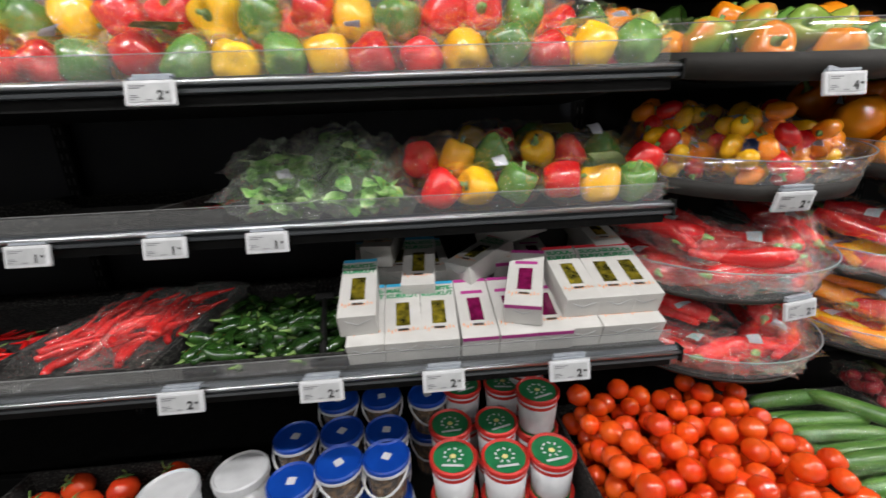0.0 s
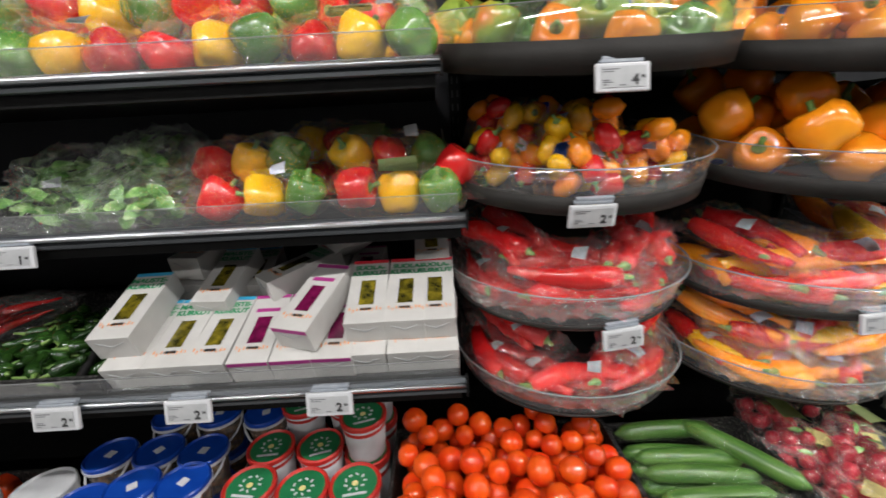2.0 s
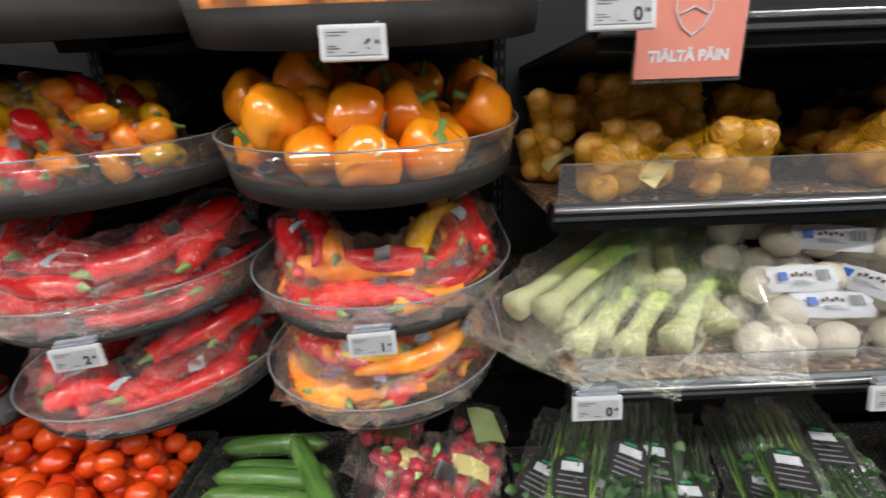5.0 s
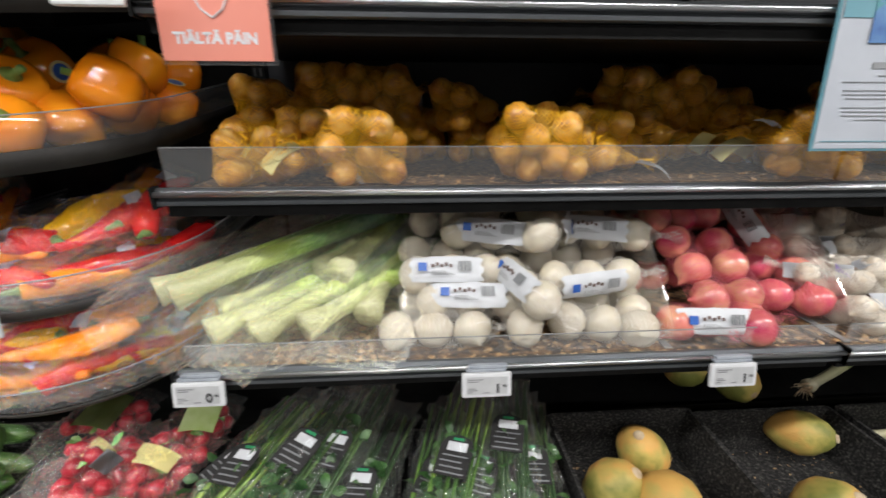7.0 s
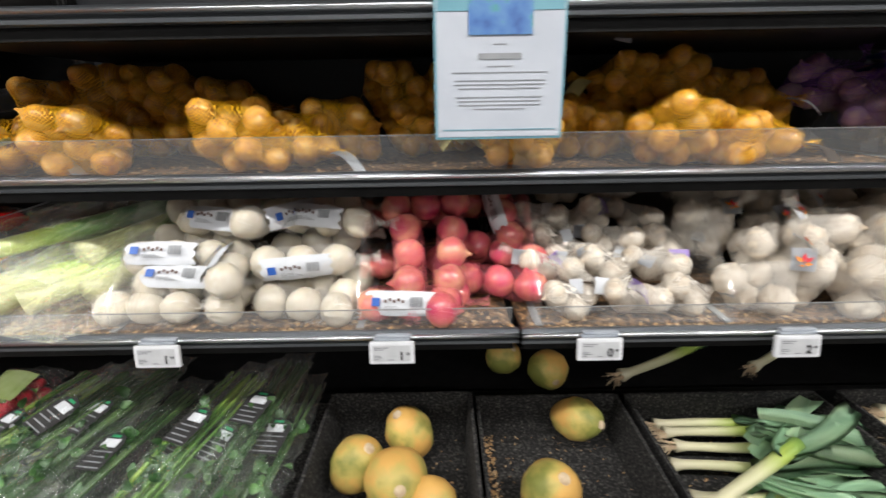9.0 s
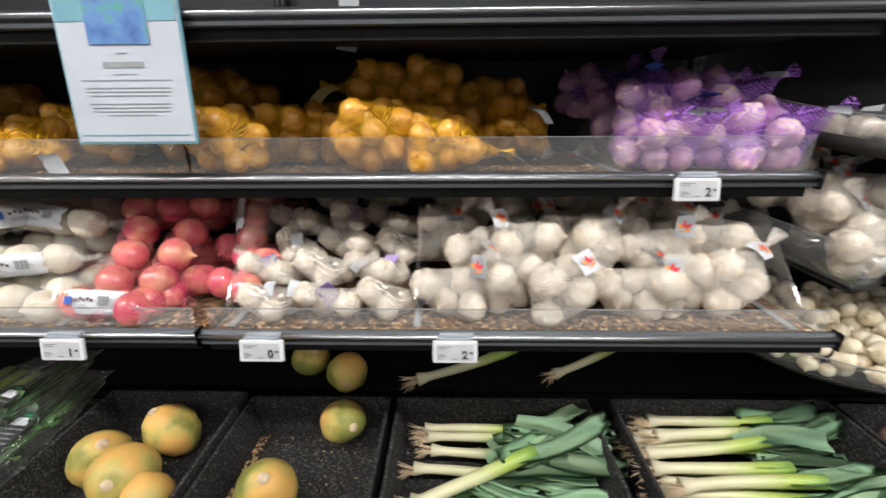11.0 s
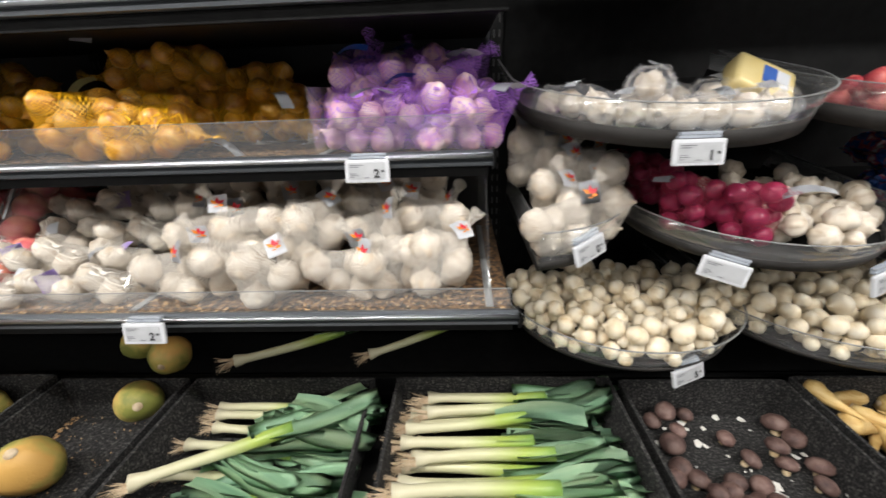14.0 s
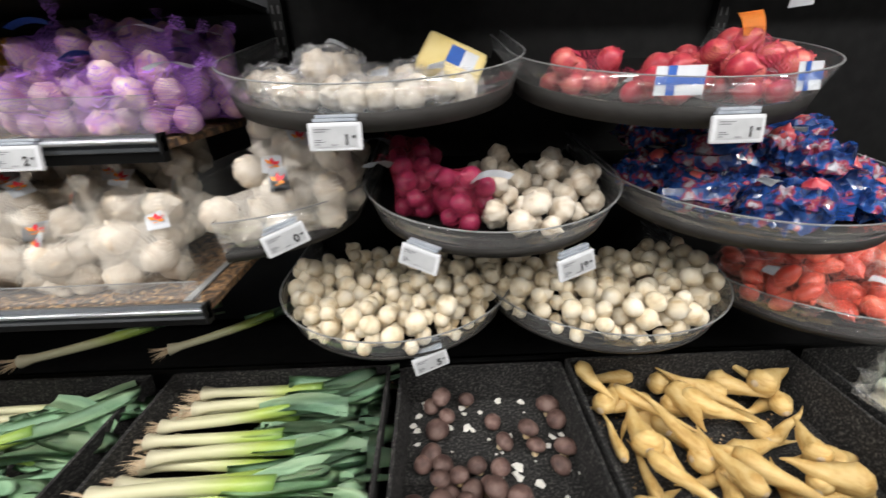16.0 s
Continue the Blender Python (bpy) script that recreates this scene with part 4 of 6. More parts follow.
low_tray(-0.735, -0.36, 0.525, 1.0, 1.0945, "black lined tray under the green chillies")
low_tray(-1.06, -0.745, 0.525, 1.0, 1.0945, "black lined tray under the bagged chillies")
low_tray(-1.47, -1.07, 0.525, 1.0, 1.0945, "black lined tray under the red chillies")
low_tray(-1.20, -0.735, 0.63, 1.05, 1.3825, "empty black lined tray on the shelf")
low_tray(-0.728, -0.59, 0.63, 1.05, 1.3825, "black lined tray with a few red chillies")

# serving fork among the green chillies
t = thing("serving_fork", pose(-0.425, 0.66, 1.175, 20, 0, 8), "black plastic serving fork stuck in the chillies", "fork")
part("handle", tube_into(bmesh.new(), [(0, -0.15, 0), (0, -0.05, 0.004), (0, 0.03, 0.0)], [0.008, 0.007, 0.006], 8), M_BLACK, t, smooth=True)
part("head", box(-0.022, 0.022, 0.03, 0.06, -0.003, 0.003, 0.002), M_BLACK, t)
for s in (-0.018, -0.006, 0.006, 0.018):
    part("tine", tube_into(bmesh.new(), [(s, 0.058, 0), (s, 0.10, 0.006)], [0.0035, 0.002], 6), M_BLACK, t)


# cartons of pickles with a window
BW, BL, BH = 0.078, 0.185, 0.056
ME_CARTON = finish(box(-BW / 2, BW / 2, -BL / 2, BL / 2, -BH / 2, BH / 2, 0.0015), M_CARD)
ME_WIN = {m.name: finish(box(-0.015, 0.015, -0.045, 0.025, BH / 2 + 0.0004, BH / 2 + 0.0012), m) for m in (M_PICKLE, M_BEET)}
ME_STRIP = {m.name: finish(box(-BW / 2 + 0.001, BW / 2 - 0.001, BL / 2 - 0.011, BL / 2 - 0.001, BH / 2 + 0.0004, BH / 2 + 0.001), m) for m in (M_CRED, M_CBLUE, M_CPLUM)}
ME_FSTRIP = finish(box(-BW / 2 + 0.001, BW / 2 - 0.001, -BL / 2 - 0.0008, -BL / 2 - 0.0003, BH / 2 - 0.010, BH / 2 - 0.001), M_CPLUM)
bm = bmesh.new()
R = random.Random(2)
for k in range(9):
    box_into(bm, -0.032 + 0.0075 * k, -0.030 + 0.0075 * k, -0.066 + R.uniform(0, 0.006), -0.058 + R.uniform(0, 0.006), BH / 2 + 0.0004, BH / 2 + 0.0009)
ME_DOTS = finish(bm, M_ORANGEPRINT)
bm = bmesh.new()
box_into(bm, -0.011, 0.011, -0.060, -0.054, BH / 2 + 0.0004, BH / 2 + 0.0009)
ME_SMALL = finish(bm, M_INK)
bm = bmesh.new()
for s in (-1, 1):
    box_into(bm, -0.001, 0.028, -0.0006, 0.0006, -0.0006, 0.0006, 0, Matrix.Translation((0, -BL / 2 - 0.0004, 0.004)) @ Matrix.Rotation(s * 0.45 + (math.pi if s > 0 else 0), 4, "Y"))
ME_FLAP = finish(bm, M_SCREEN)


def carton(m, kind):
    words, strip, win = {"salt": ("SUOLA-|KURKUT", M_CRED, M_PICKLE), "spice": ("MAUSTE-|KURKUT", M_CBLUE, M_PICKLE), "beet": ("", M_CPLUM, M_BEET)}[kind]
    t = thing("pickle_carton", m, "white pickle carton with %s stripe and a window" % {"salt": "red", "spice": "light blue", "beet": "plum"}[kind], "carton", "pickle cartons")
    put("box", ME_CARTON, t)
    put("window", ME_WIN[win.name], t, None, "window showing the contents")
    put("stripe", ME_STRIP[strip.name], t, None, "printed colour stripe")
    put("ornament", ME_DOTS, t)
    put("small_print", ME_SMALL, t)
    put("end_flap", ME_FLAP, t)
    if kind == "beet":
        put("front_stripe", ME_FSTRIP, t)
        put("lettering", finish(box(-0.025, 0.025, 0.04, 0.05, BH / 2 + 0.0004, BH / 2 + 0.0009), M_CPLUM), t)
    for j, w in enumerate(words.split("|") if words else []):
        put("lettering", text_mesh(w, 0.0185, M_CGREEN), t, pose(0, 0.066 - 0.0185 * j, BH / 2 + 0.001), "green lettering")


SH = 1.0945 + BH / 2
kinds = ["spice", "spice", "spice", "beet", "beet", "beet", "salt", "salt", "salt"]
xs = [-0.322, -0.243, -0.164, -0.083, -0.003, 0.077, 0.140, 0.219, 0.279]
for j in range(6):
    carton(pose(xs[j], 0.617, SH + 0.030, 20, 0, jit(1.5)), kinds[j])
for j, x in enumerate((0.143, 0.222, 0.301 - 0.02)):
    carton(pose(x - 0.004, 0.622, SH + 0.030, 20, 0, jit(1.5)), "salt")
    carton(pose(x - 0.004, 0.634, SH + 0.092, 21, 0, jit(2.5)), "salt")
carton(pose(-0.335, 0.625, SH + 0.093, 21, 0, 2), "spice")
carton(pose(0.035, 0.615, SH + 0.094, 21, 0, -19), "beet")
for j, x in enumerate((-0.33, -0.25, -0.16, -0.07, 0.02, 0.11, 0.20, 0.28)):
    carton(pose(x, 0.82, SH + 0.03, 10, 0, jit(4)), kinds[j])
    if j not in (3, 6):
        carton(pose(x + jit(0.01), 0.82 + jit(0.02), SH + 0.094, 10 + jit(4), 0, jit(10)), kinds[j])
for x, y, z, rx, rz, kd in ((-0.20, 0.74, SH + 0.11, 22, -4, "spice"), (-0.04, 0.76, SH + 0.115, 10, -48, "salt"), (0.05, 0.83, SH + 0.165, -25, 35, "salt"), (0.27, 0.80, SH + 0.15, 16, 2, "salt"), (-0.29, 0.84, SH + 0.155, 8, -10, "spice")):
    carton(pose(x, y, z, rx, 0, rz), kd)

# ---- bottom row: tubs, tomatoes, cucumbers, radishes ----
def tub(m, lid, h, r, label, detail):
    t = thing("food_tub", m, label, "tub", "food tubs")
    part("bucket", lathe([(0.0, 0.0), (r * 0.8, 0.0), (r * 0.82, 0.004), (r * 0.96, h * 0.93), (r * 0.90, h * 0.93), (0, h * 0.9)], 28), M_ACRYLIC if detail == "blue" else M_WHITE, t, "", True)
    l = part("lid", lathe([(r * 1.0, h * 0.90), (r * 1.02, h * 0.905), (r * 1.02, h), (r * 0.97, h + 0.003), (r * 0.93, h), (r * 0.90, h - 0.002), (0, h - 0.002)], 32), lid, t, "coloured snap lid")
    if detail == "blue":
        part("contents", lathe([(0, 0.004), (r * 0.76, 0.006), (r * 0.88, h * 0.8), (0, h * 0.82)], 20), M_DECK, t, "dark pickled contents")
        part("collar", lathe([(r * 1.035, h * 0.86), (r * 1.05, h * 0.87), (r * 1.05, h * 0.93), (r * 1.025, h * 0.93)], 28), M_WHITE, t, "white rim with handle")
        put("lid_sticker", finish(box(-0.010, 0.010, -0.010, 0.010, h - 0.0016, h - 0.0008), M_PAPER), l)
        part("handle", tube_into(bmesh.new(), [(r * 1.05 * math.cos(a), r * 1.05 * math.sin(a) - 0.004, h * 0.88 - 0.05 * math.sin(-a)) for a in [math.pi + math.pi * q / 10 for q in range(11)]], [0.0028] * 11, 6), M_WHITE, t)
    if detail == "green":
        put("lid_print", finish(lathe([(0, h - 0.0012), (r * 0.86, h - 0.0014)], 28), M_TUBGREEN), l, None, "dark green printed disc")
        bm = bmesh.new()
        R = random.Random(5)
        for q in range(9):
            a = q * 0.7
            box_into(bm, -0.004, 0.004, -0.0022, 0.0022, 0, 0.0006, 0, Matrix.Translation((0.38 * r * math.cos(a), 0.35 * r * math.sin(a) + 0.004, h - 0.0010)) @ Matrix.Rotation(a * 1.7, 4, "Z"))
        put("emblem", finish(bm, M_PAPER), l)
        put("emblem_heart", finish(lathe([(0, h - 0.0003), (r * 0.13, h - 0.0005)], 10), M_TAGYEL), l)
        put("emblem_word", finish(box(-0.025, 0.025, -0.030, -0.024, h - 0.001, h - 0.0004), M_PAPER), l)
        part("side_band", lathe([(r * 0.905, h * 0.60), (r * 0.945, h * 0.82)], 28), M_TUBRED, t, "red printed band")


for x, y, z in ((-0.54, 0.665, 0.72), (-0.425, 0.67, 0.72), (-0.31, 0.66, 0.72), (-0.415, 0.565, 0.72), (-0.305, 0.57, 0.72), (-0.52, 0.545, 0.70), (-0.33, 0.78, 0.735), (-0.45, 0.78, 0.735), (-0.20, 0.77, 0.735)):
    tub(pose(x, y, z, 0, 0, jit(40)), M_BLUE, 0.11, 0.054, "clear food tub with bright blue lid and wire handle", "blue")
    tub(pose(x, y, 0.60, 0, 0, jit(40)), M_BLUE, z - 0.602, 0.054, "clear food tub with bright blue lid and wire handle", "blue")
for x, y, z in ((-0.146, 0.66, 0.725), (-0.025, 0.656, 0.725), (-0.149, 0.55, 0.725), (-0.03, 0.535, 0.725), (0.082, 0.54, 0.725), (0.085, 0.665, 0.80), (-0.10, 0.78, 0.755), (0.02, 0.78, 0.755), (0.09, 0.79, 0.80)):
    tub(pose(x, y, z, 0, 0, jit(30)), M_TUBRED, 0.105, 0.055, "white food tub with green and red printed lid", "green")
    tub(pose(x, y, 0.60, 0, 0, jit(30)), M_TUBRED, z - 0.602, 0.055, "white food tub with green and red printed lid", "green")
for x, y in ((-0.655, 0.60), (-0.80, 0.56)):
    tub(pose(x, y, 0.60, 0, 0, 20), M_WHITE, 0.20, 0.062, "plain white plastic bucket with lid", "plain")

ME_TOM = [finish(lump(lathe([(0, 0.021), (0.010, 0.0235), (0.020, 0.018), (0.0265, 0.004), (0.0255, -0.010), (0.016, -0.022), (0, -0.025)], 16), 0.10, 25, s), M_TOM, True) for s in (1, 2, 3)]
for i, (x, y, z, q) in enumerate(drop(230, 0.0265, rect(0.19, 0.655, 0.345, 0.69), 0.685, 14, 0.14, 11, 0.95)):
    tagged(put("tomato", ME_TOM[i % 3], None, spun(rng, x, y, z, q / 0.0265, 60)), "ripe red tomato in a heaped black crate", "tomato", "loose tomatoes")
ME_VTOM = [finish(lump(lathe([(0, 0.026), (0.012, 0.030), (0.026, 0.024), (0.035, 0.004), (0.033, -0.014), (0.02, -0.028), (0, -0.031)], 18), 0.08, 20, s), M_VINE_TOM, True) for s in (1, 2)]
bm = bmesh.new()
for q in range(5):
    a = q * 1.256
    tube_into(bm, [(0, 0, 0.028), (0.008 * math.cos(a), 0.008 * math.sin(a), 0.033), (0.020 * math.cos(a), 0.020 * math.sin(a), 0.031)], [0.003, 0.0025, 0.0006], 5)
tube_into(bm, [(0, 0, 0.028), (0, 0.004, 0.042), (0.012, 0.012, 0.05)], [0.002, 0.002, 0.002], 6)
ME_CALYX = finish(bm, M_STEM, True)
for i, (x, y, z, q) in enumerate(drop(46, 0.034, rect(-1.20, -0.81, 0.37, 0.70), 0.63, 12, 0.1, 12, 0.92)):
    t = thing("vine_tomato", spun(rng, x, y, z, q / 0.034, 50), "red tomato with green stalk in a dark crate", "tomato", "vine tomatoes")
    put("fruit", ME_VTOM[i % 2], t)
    put("calyx", ME_CALYX, t, None, "green star-shaped calyx and stalk")


def cuke_mesh(l, r, seed):
    bm = bmesh.new()
    pts, rad = [], []
    for i in range(13):
        u = i / 12
        pts.append((l * (u - 0.5), 0.006 * math.sin(u * 3 + seed), 0.004 * math.sin(u * 4)))
        rad.append(r * (1 - abs(2 * u - 1) ** 6) ** 0.5 * (0.92 + 0.08 * math.sin(u * 2)) + 0.003)
    tube_into(bm, pts, rad, 14)
    return finish(bm, M_CUKE, True)


CUKE = [cuke_mesh(0.255, 0.0185, s) for s in (1, 2)]
CUKE_FILM = film_sleeve(0.27, 0.042, 0.040, 6, M_FILM, 0.014, 0.06)
rows = [(0.855, 0.39 + 0.047 * k, 0.735, jit(3)) for k in range(7)] + [(0.86, 0.41 + 0.052 * k, 0.776, jit(4)) for k in range(5)] + [(0.845, 0.70, 0.785, 2), (0.965, 0.60, 0.805, -52), (0.83, 0.45, 0.812, 3)]
for i, (x, y, z, a) in enumerate(rows):
    t = thing("cucumber", pose(x, y, z - 0.012, jit(40), 0, a), "green cucumber shrink-wrapped in clear film", "cucumber", "cucumbers")
    put("fruit", CUKE[i % 2], t)
    put("wrap", CUKE_FILM, t, None, "tight clear film")

ME_RAD = finish(lump(lathe([(0, 0.015), (0.008, 0.014), (0.014, 0.003), (0.011, -0.009), (0.003, -0.015), (0, -0.024)], 12), 0.1, 30, 1), M_RADISH, True)
SPRIG_PALE = finish(leaf_blade(0.05, 0.022, 0.6), M_LEAF, True)
RAD_FILM = film_sleeve(0.20, 0.13, 0.075, 9, M_BAGFILM, 0.03, 0.25)
for x, y, z, a in ((1.17, 0.62, 0.745, 40), (1.29, 0.60, 0.745, 60), (1.15, 0.47, 0.745, 20), (1.30, 0.45, 0.745, 75), (1.22, 0.56, 0.80, 50), (1.20, 0.40, 0.79, 30), (1.12, 0.70, 0.79, 70), (1.33, 0.70, 0.76, 80)):
    t = thing("radish_bag", pose(x, y, z, 10, 0, a), "clear bag of red radishes with a printed band", "radishes", "radish bags")
    for x2, y2, z2, q in drop(18, 0.017, rect(-0.07, 0.07, -0.045, 0.045), -0.036, 8, 0.1, int(x * 100), 0.95):
        put("radish", ME_RAD, t, spun(rng, x2, y2, z2, 1.25))
    put("bag_film", RAD_FILM, t, None, "crinkled clear bag")
    put("printed_band", (TAG_Y, TAG_G, TAG_S)[int(x * 100) % 3], t, pose(0.02, -0.045, 0.038, 8, 0, 20) @ Matrix.Diagonal((1.3, 1.2, 1, 1)), "printed paper band")
    for q in range(5):
        put("leaf", SPRIG_PALE, t, pose(jit(0.06), jit(0.04), 0.015 + jit(0.01), jit(30), jit(30), jit(180)) @ Matrix.Scale(0.6, 4), "wilted radish leaf")


# ---- pointed peppers in the lower round trays ----
LONGP = {k: [chilli_mesh(0.22, 0.026, b, m, b * 50, 0.3) for b in (0.012, 0.028)] for k, m in (("red", M_RED), ("orange", M_ORG), ("yellow", M_YEL))}
LONG_STALK = stalk_mesh(0.22, 0.022)
LONG_FILM = [film_sleeve(0.28, 0.125, 0.078, s, M_FILM, 0.035, 0.2) for s in (11, 12, 13)]
MINI = {k: finish(lump(lathe([(0, 0.022), (0.008, 0.024), (0.017, 0.018), (0.020, 0.0), (0.015, -0.02), (0, -0.03)], 14), 0.12, 30, 2), m, True) for k, m in (("red", M_RED), ("orange", M_ORG), ("yellow", M_YEL))}
MINI_FILM = [film_sleeve(0.175, 0.14, 0.115, s, M_FILM, 0.025, 0.2) for s in (14, 15)]


def long_bag(m, kinds, i, sticker=True):
    t = thing("pointed_pepper_bag", m, "clear crinkled bag of %s pointed peppers" % " and ".join(dict.fromkeys(kinds)), "peppers", "pointed pepper bags")
    n = len(kinds)
    for j, k in enumerate(kinds):
        p = put("pepper", LONGP[k][(i + j) % 2], t, pose(jit(0.01), (j - (n - 1) / 2) * 0.040, jit(0.006), jit(60), jit(4), jit(6) + (180 if (i + j) % 3 == 0 else 0)))
        put("stalk", LONG_STALK, p, None, "green stalk")
    put("bag_film", LONG_FILM[i % 3], t, None, "crinkled clear bag")
    if sticker:
        put("sticker", TAG_S, t, pose(0.03 + jit(0.03), -0.025, 0.028, 12, 0, jit(30)), "white sticker")


n = 0
for k, kinds in (("b3", [("red", "red")]), ("b4", [("red", "red")]), ("c3", [("red", "yellow"), ("red", "red", "orange"), ("orange", "red")]), ("c4", [("orange", "red"), ("orange", "orange"), ("red", "yellow")])):
    cx, cy, z0, r = tray_floor(k)
    for a in (-84, -42, -2, 40, 82):
        q = r - 0.068
        long_bag(pose(cx + q * math.sin(math.radians(a)), cy - q * math.cos(math.radians(a)), z0 + 0.042, jit(8), -a * 0.06, a + jit(6)), kinds[n % len(kinds)], n)
        n += 1
    for a in {"b3": (-70, -12, 44, 76), "b4": (-66, 62, 86), "c3": (-60, -8, 58, 84), "c4": (-62, -20, 24, 72)}[k]:
        q = r - 0.085
        long_bag(pose(cx + q * math.sin(math.radians(a)), cy - q * math.cos(math.radians(a)), z0 + 0.098 + 0.0006 * abs(a), 16, -a * 0.16, a + jit(8)), kinds[n % len(kinds)] if k != "b3" else ("red", "red", "red"), n)
        n += 1
cx, cy, z0, r = tray_floor("b2")
for i, (dx, dy, dz) in enumerate(((-0.15, -0.06, 0), (-0.03, -0.165, 0), (0.12, -0.12, 0), (-0.10, 0.07, 0), (0.04, -0.02, 0), (-0.14, 0.0, 0.06), (0.0, -0.08, 0.055), (-0.02, 0.10, 0.05))):
    y = cy + dy
    t = thing("mini_pepper_bag", pose(cx + dx, y, z0 + 0.042 + dz + tilt_z("b2", y), 14, 0, jit(60)), "clear bag of red, orange and yellow mini peppers", "peppers", "mini pepper bags")
    for j, (x2, y2, z2, q) in enumerate(drop(14, 0.022, rect(-0.055, 0.055, -0.04, 0.04), -0.036, 8, 0.1, i + 40, 0.95)):
        p = put("pepper", MINI[("orange", "yellow", "red", "orange", "yellow")[(i + j) % 5]], t, spun(rng, x2, y2, z2, 1.12))
        put("stem", ME_STEM, p, pose(0, 0, 0.009) @ Matrix.Scale(0.55, 4), "green stem")
    put("bag_film", MINI_FILM[i % 2], t, None, "crinkled clear bag")
    put("printed_label", TAG_S, t, pose(0.03, -0.03, 0.036, 20, 0, 30) @ Matrix.Diagonal((1.1, 1.3, 1, 1)), "white and blue printed label")
    put("printed_label", TAG_B if i % 2 else TAG_S, t, pose(-0.04, -0.035, 0.040, 24, 0, -25) @ Matrix.Diagonal((0.9, 0.7, 1, 1)), "blue printed label")

# ---- bulbs ----
def bulb(r, squash, tip, mat, seed, lobes=0, lobe=0.0, seg=16):
    prof = [(0, -0.92), (0.25, -0.94), (0.55, -0.80), (0.85, -0.45), (1.0, 0.0), (0.90, 0.42), (0.62, 0.74), (0.32, 0.92), (0.12, 1.0 + tip * 0.5), (0.06, 1.0 + tip), (0, 1.0 + tip)]
    w = (lambda a, q, z: q * (1 + lobe * abs(math.cos(lobes * a / 2 + seed)) - lobe * 0.5)) if lobes else None
    bm = lathe([(q * r, z * r * squash) for q, z in prof], seg, w)
    return finish(lump(bm, 0.07, 20, seed), mat, True)


ONION = [bulb(0.028, 0.95, 0.4, M_ONION, s) for s in (1, 2, 3)]
WONION = [bulb(0.037, 0.88, 0.2, M_WONION, s) for s in (1, 2)]
PONION = [bulb(0.037, 0.92, 0.35, M_PONION, s) for s in (1, 2)]
RONION = [bulb(0.022, 0.95, 0.3, M_RONION, s) for s in (1, 2)]
SHALLOT = [bulb(0.021, 1.7, 0.3, M_SHALLOT, s) for s in (1, 2)]
RED_SET = [bulb(0.024, 0.95, 0.3, M_ROSE, s) for s in (4, 5)]
GARLIC = [bulb(0.033, 0.84, 0.45, M_GARLIC, s, 7, 0.17, 28) for s in (1, 2, 3)]
PGARLIC = [bulb(0.029, 0.85, 0.6, M_PGARLIC, s, 7, 0.12, 28) for s in (1, 2)]
SOLO = [bulb(0.0215, 0.88, 0.32, M_SOLO, s, 0, 0, 14) for s in (1, 2, 3)]


def clump(n, r, wx, wy, seed):
    return drop(n, r, rect(-wx, wx, -wy, wy), 0.0, 10, 0.1, seed, 0.97)


def bulb_bag(kind, meshes, n, r, wx, wy, net, words, category, group, tag, seed, neck, item):
    """One netted bag: bulbs, net and a paper tag; placed by copies."""
    t = thing(kind, pose(0, 0, -5), words, category, group)
    balls = clump(n, r, wx, wy, seed)
    R = random.Random(seed)
    for i, (x, y, z, q) in enumerate(balls):
        put(item, meshes[i % len(meshes)], t, spun(R, x, y, z, q / r * (0.82 if meshes is GARLIC and r < 0.03 else 1.0)))
    top = max(b[2] for b in balls)
    nk = Vector((neck[0], neck[1], top + neck[2]))
    put("net", hull_net([((x, y, z), q) for x, y, z, q in balls], net, nk, 1.05, seed, 0.05 if net is M_NET_W else 0.035, 0.4 if net is M_NET_W else 0.7), t, None, "stretched knitted net")
    for me, m in tag(nk, R, top):
        put("paper_tag", me, t, m, "printed paper tag")
    return t


def one_tag(me):
    return lambda nk, R, top: [(me, Matrix.Translation(nk + Vector((0, -0.01, 0.0))) @ pose(0, 0, 0, R.uniform(-50, 20), R.uniform(-20, 20), R.uniform(-170, 170)))]


# yellow onion nets on the upper shelf
SOURCES = [bulb_bag("onion_net", ONION, n, 0.028, 0.068, 0.046, M_NET_Y, "yellow net bag of small brown onions with a paper tag", "onions", "onion nets", one_tag((TAG_W, TAG_Y, TAG_W)[i]), 20 + i, ((0.10, -0.03, -0.05), (-0.11, 0.0, -0.04), (0.04, 0.09, -0.03))[i], "onion") for i, n in enumerate((10, 12, 14))]
OZ = 1.352
fronts = [(1.60, 0.69), (1.77, 0.68), (2.10, 0.69), (2.20, 0.73), (2.66, 0.70), (2.98, 0.685), (3.12, 0.68), (1.66, 0.80), (2.27, 0.83)]
backs = [(1.52, 0.92), (1.70, 0.95), (1.86, 0.96), (2.03, 0.98), (2.20, 0.95), (2.42, 0.93), (2.55, 0.97), (2.70, 0.92), (2.84, 0.90), (2.98, 0.94), (3.14, 0.93), (3.30, 0.93), (2.90, 0.84), (2.74, 0.82), (3.05, 0.82)]
stack = [(1.54, 0.92, 0.085), (1.67, 0.93, 0.095), (1.80, 0.94, 0.085), (1.98, 0.93, 0.08), (2.39, 0.92, 0.09), (2.53, 0.95, 0.08), (2.62, 0.93, 0.07), (2.95, 0.92, 0.10), (3.08, 0.92, 0.10), (3.25, 0.93, 0.085)]
for i, (x, y, *up) in enumerate(fronts + backs + stack):
    a = jit(60) if i not in (0, 1) else 10
    copy_thing(SOURCES[i % 3], pose(x, y, OZ + (up[0] if up else 0), 0, 0, a))
for s in SOURCES:
    for o in (*s.children_recursive, s):
        bpy.data.objects.remove(o)
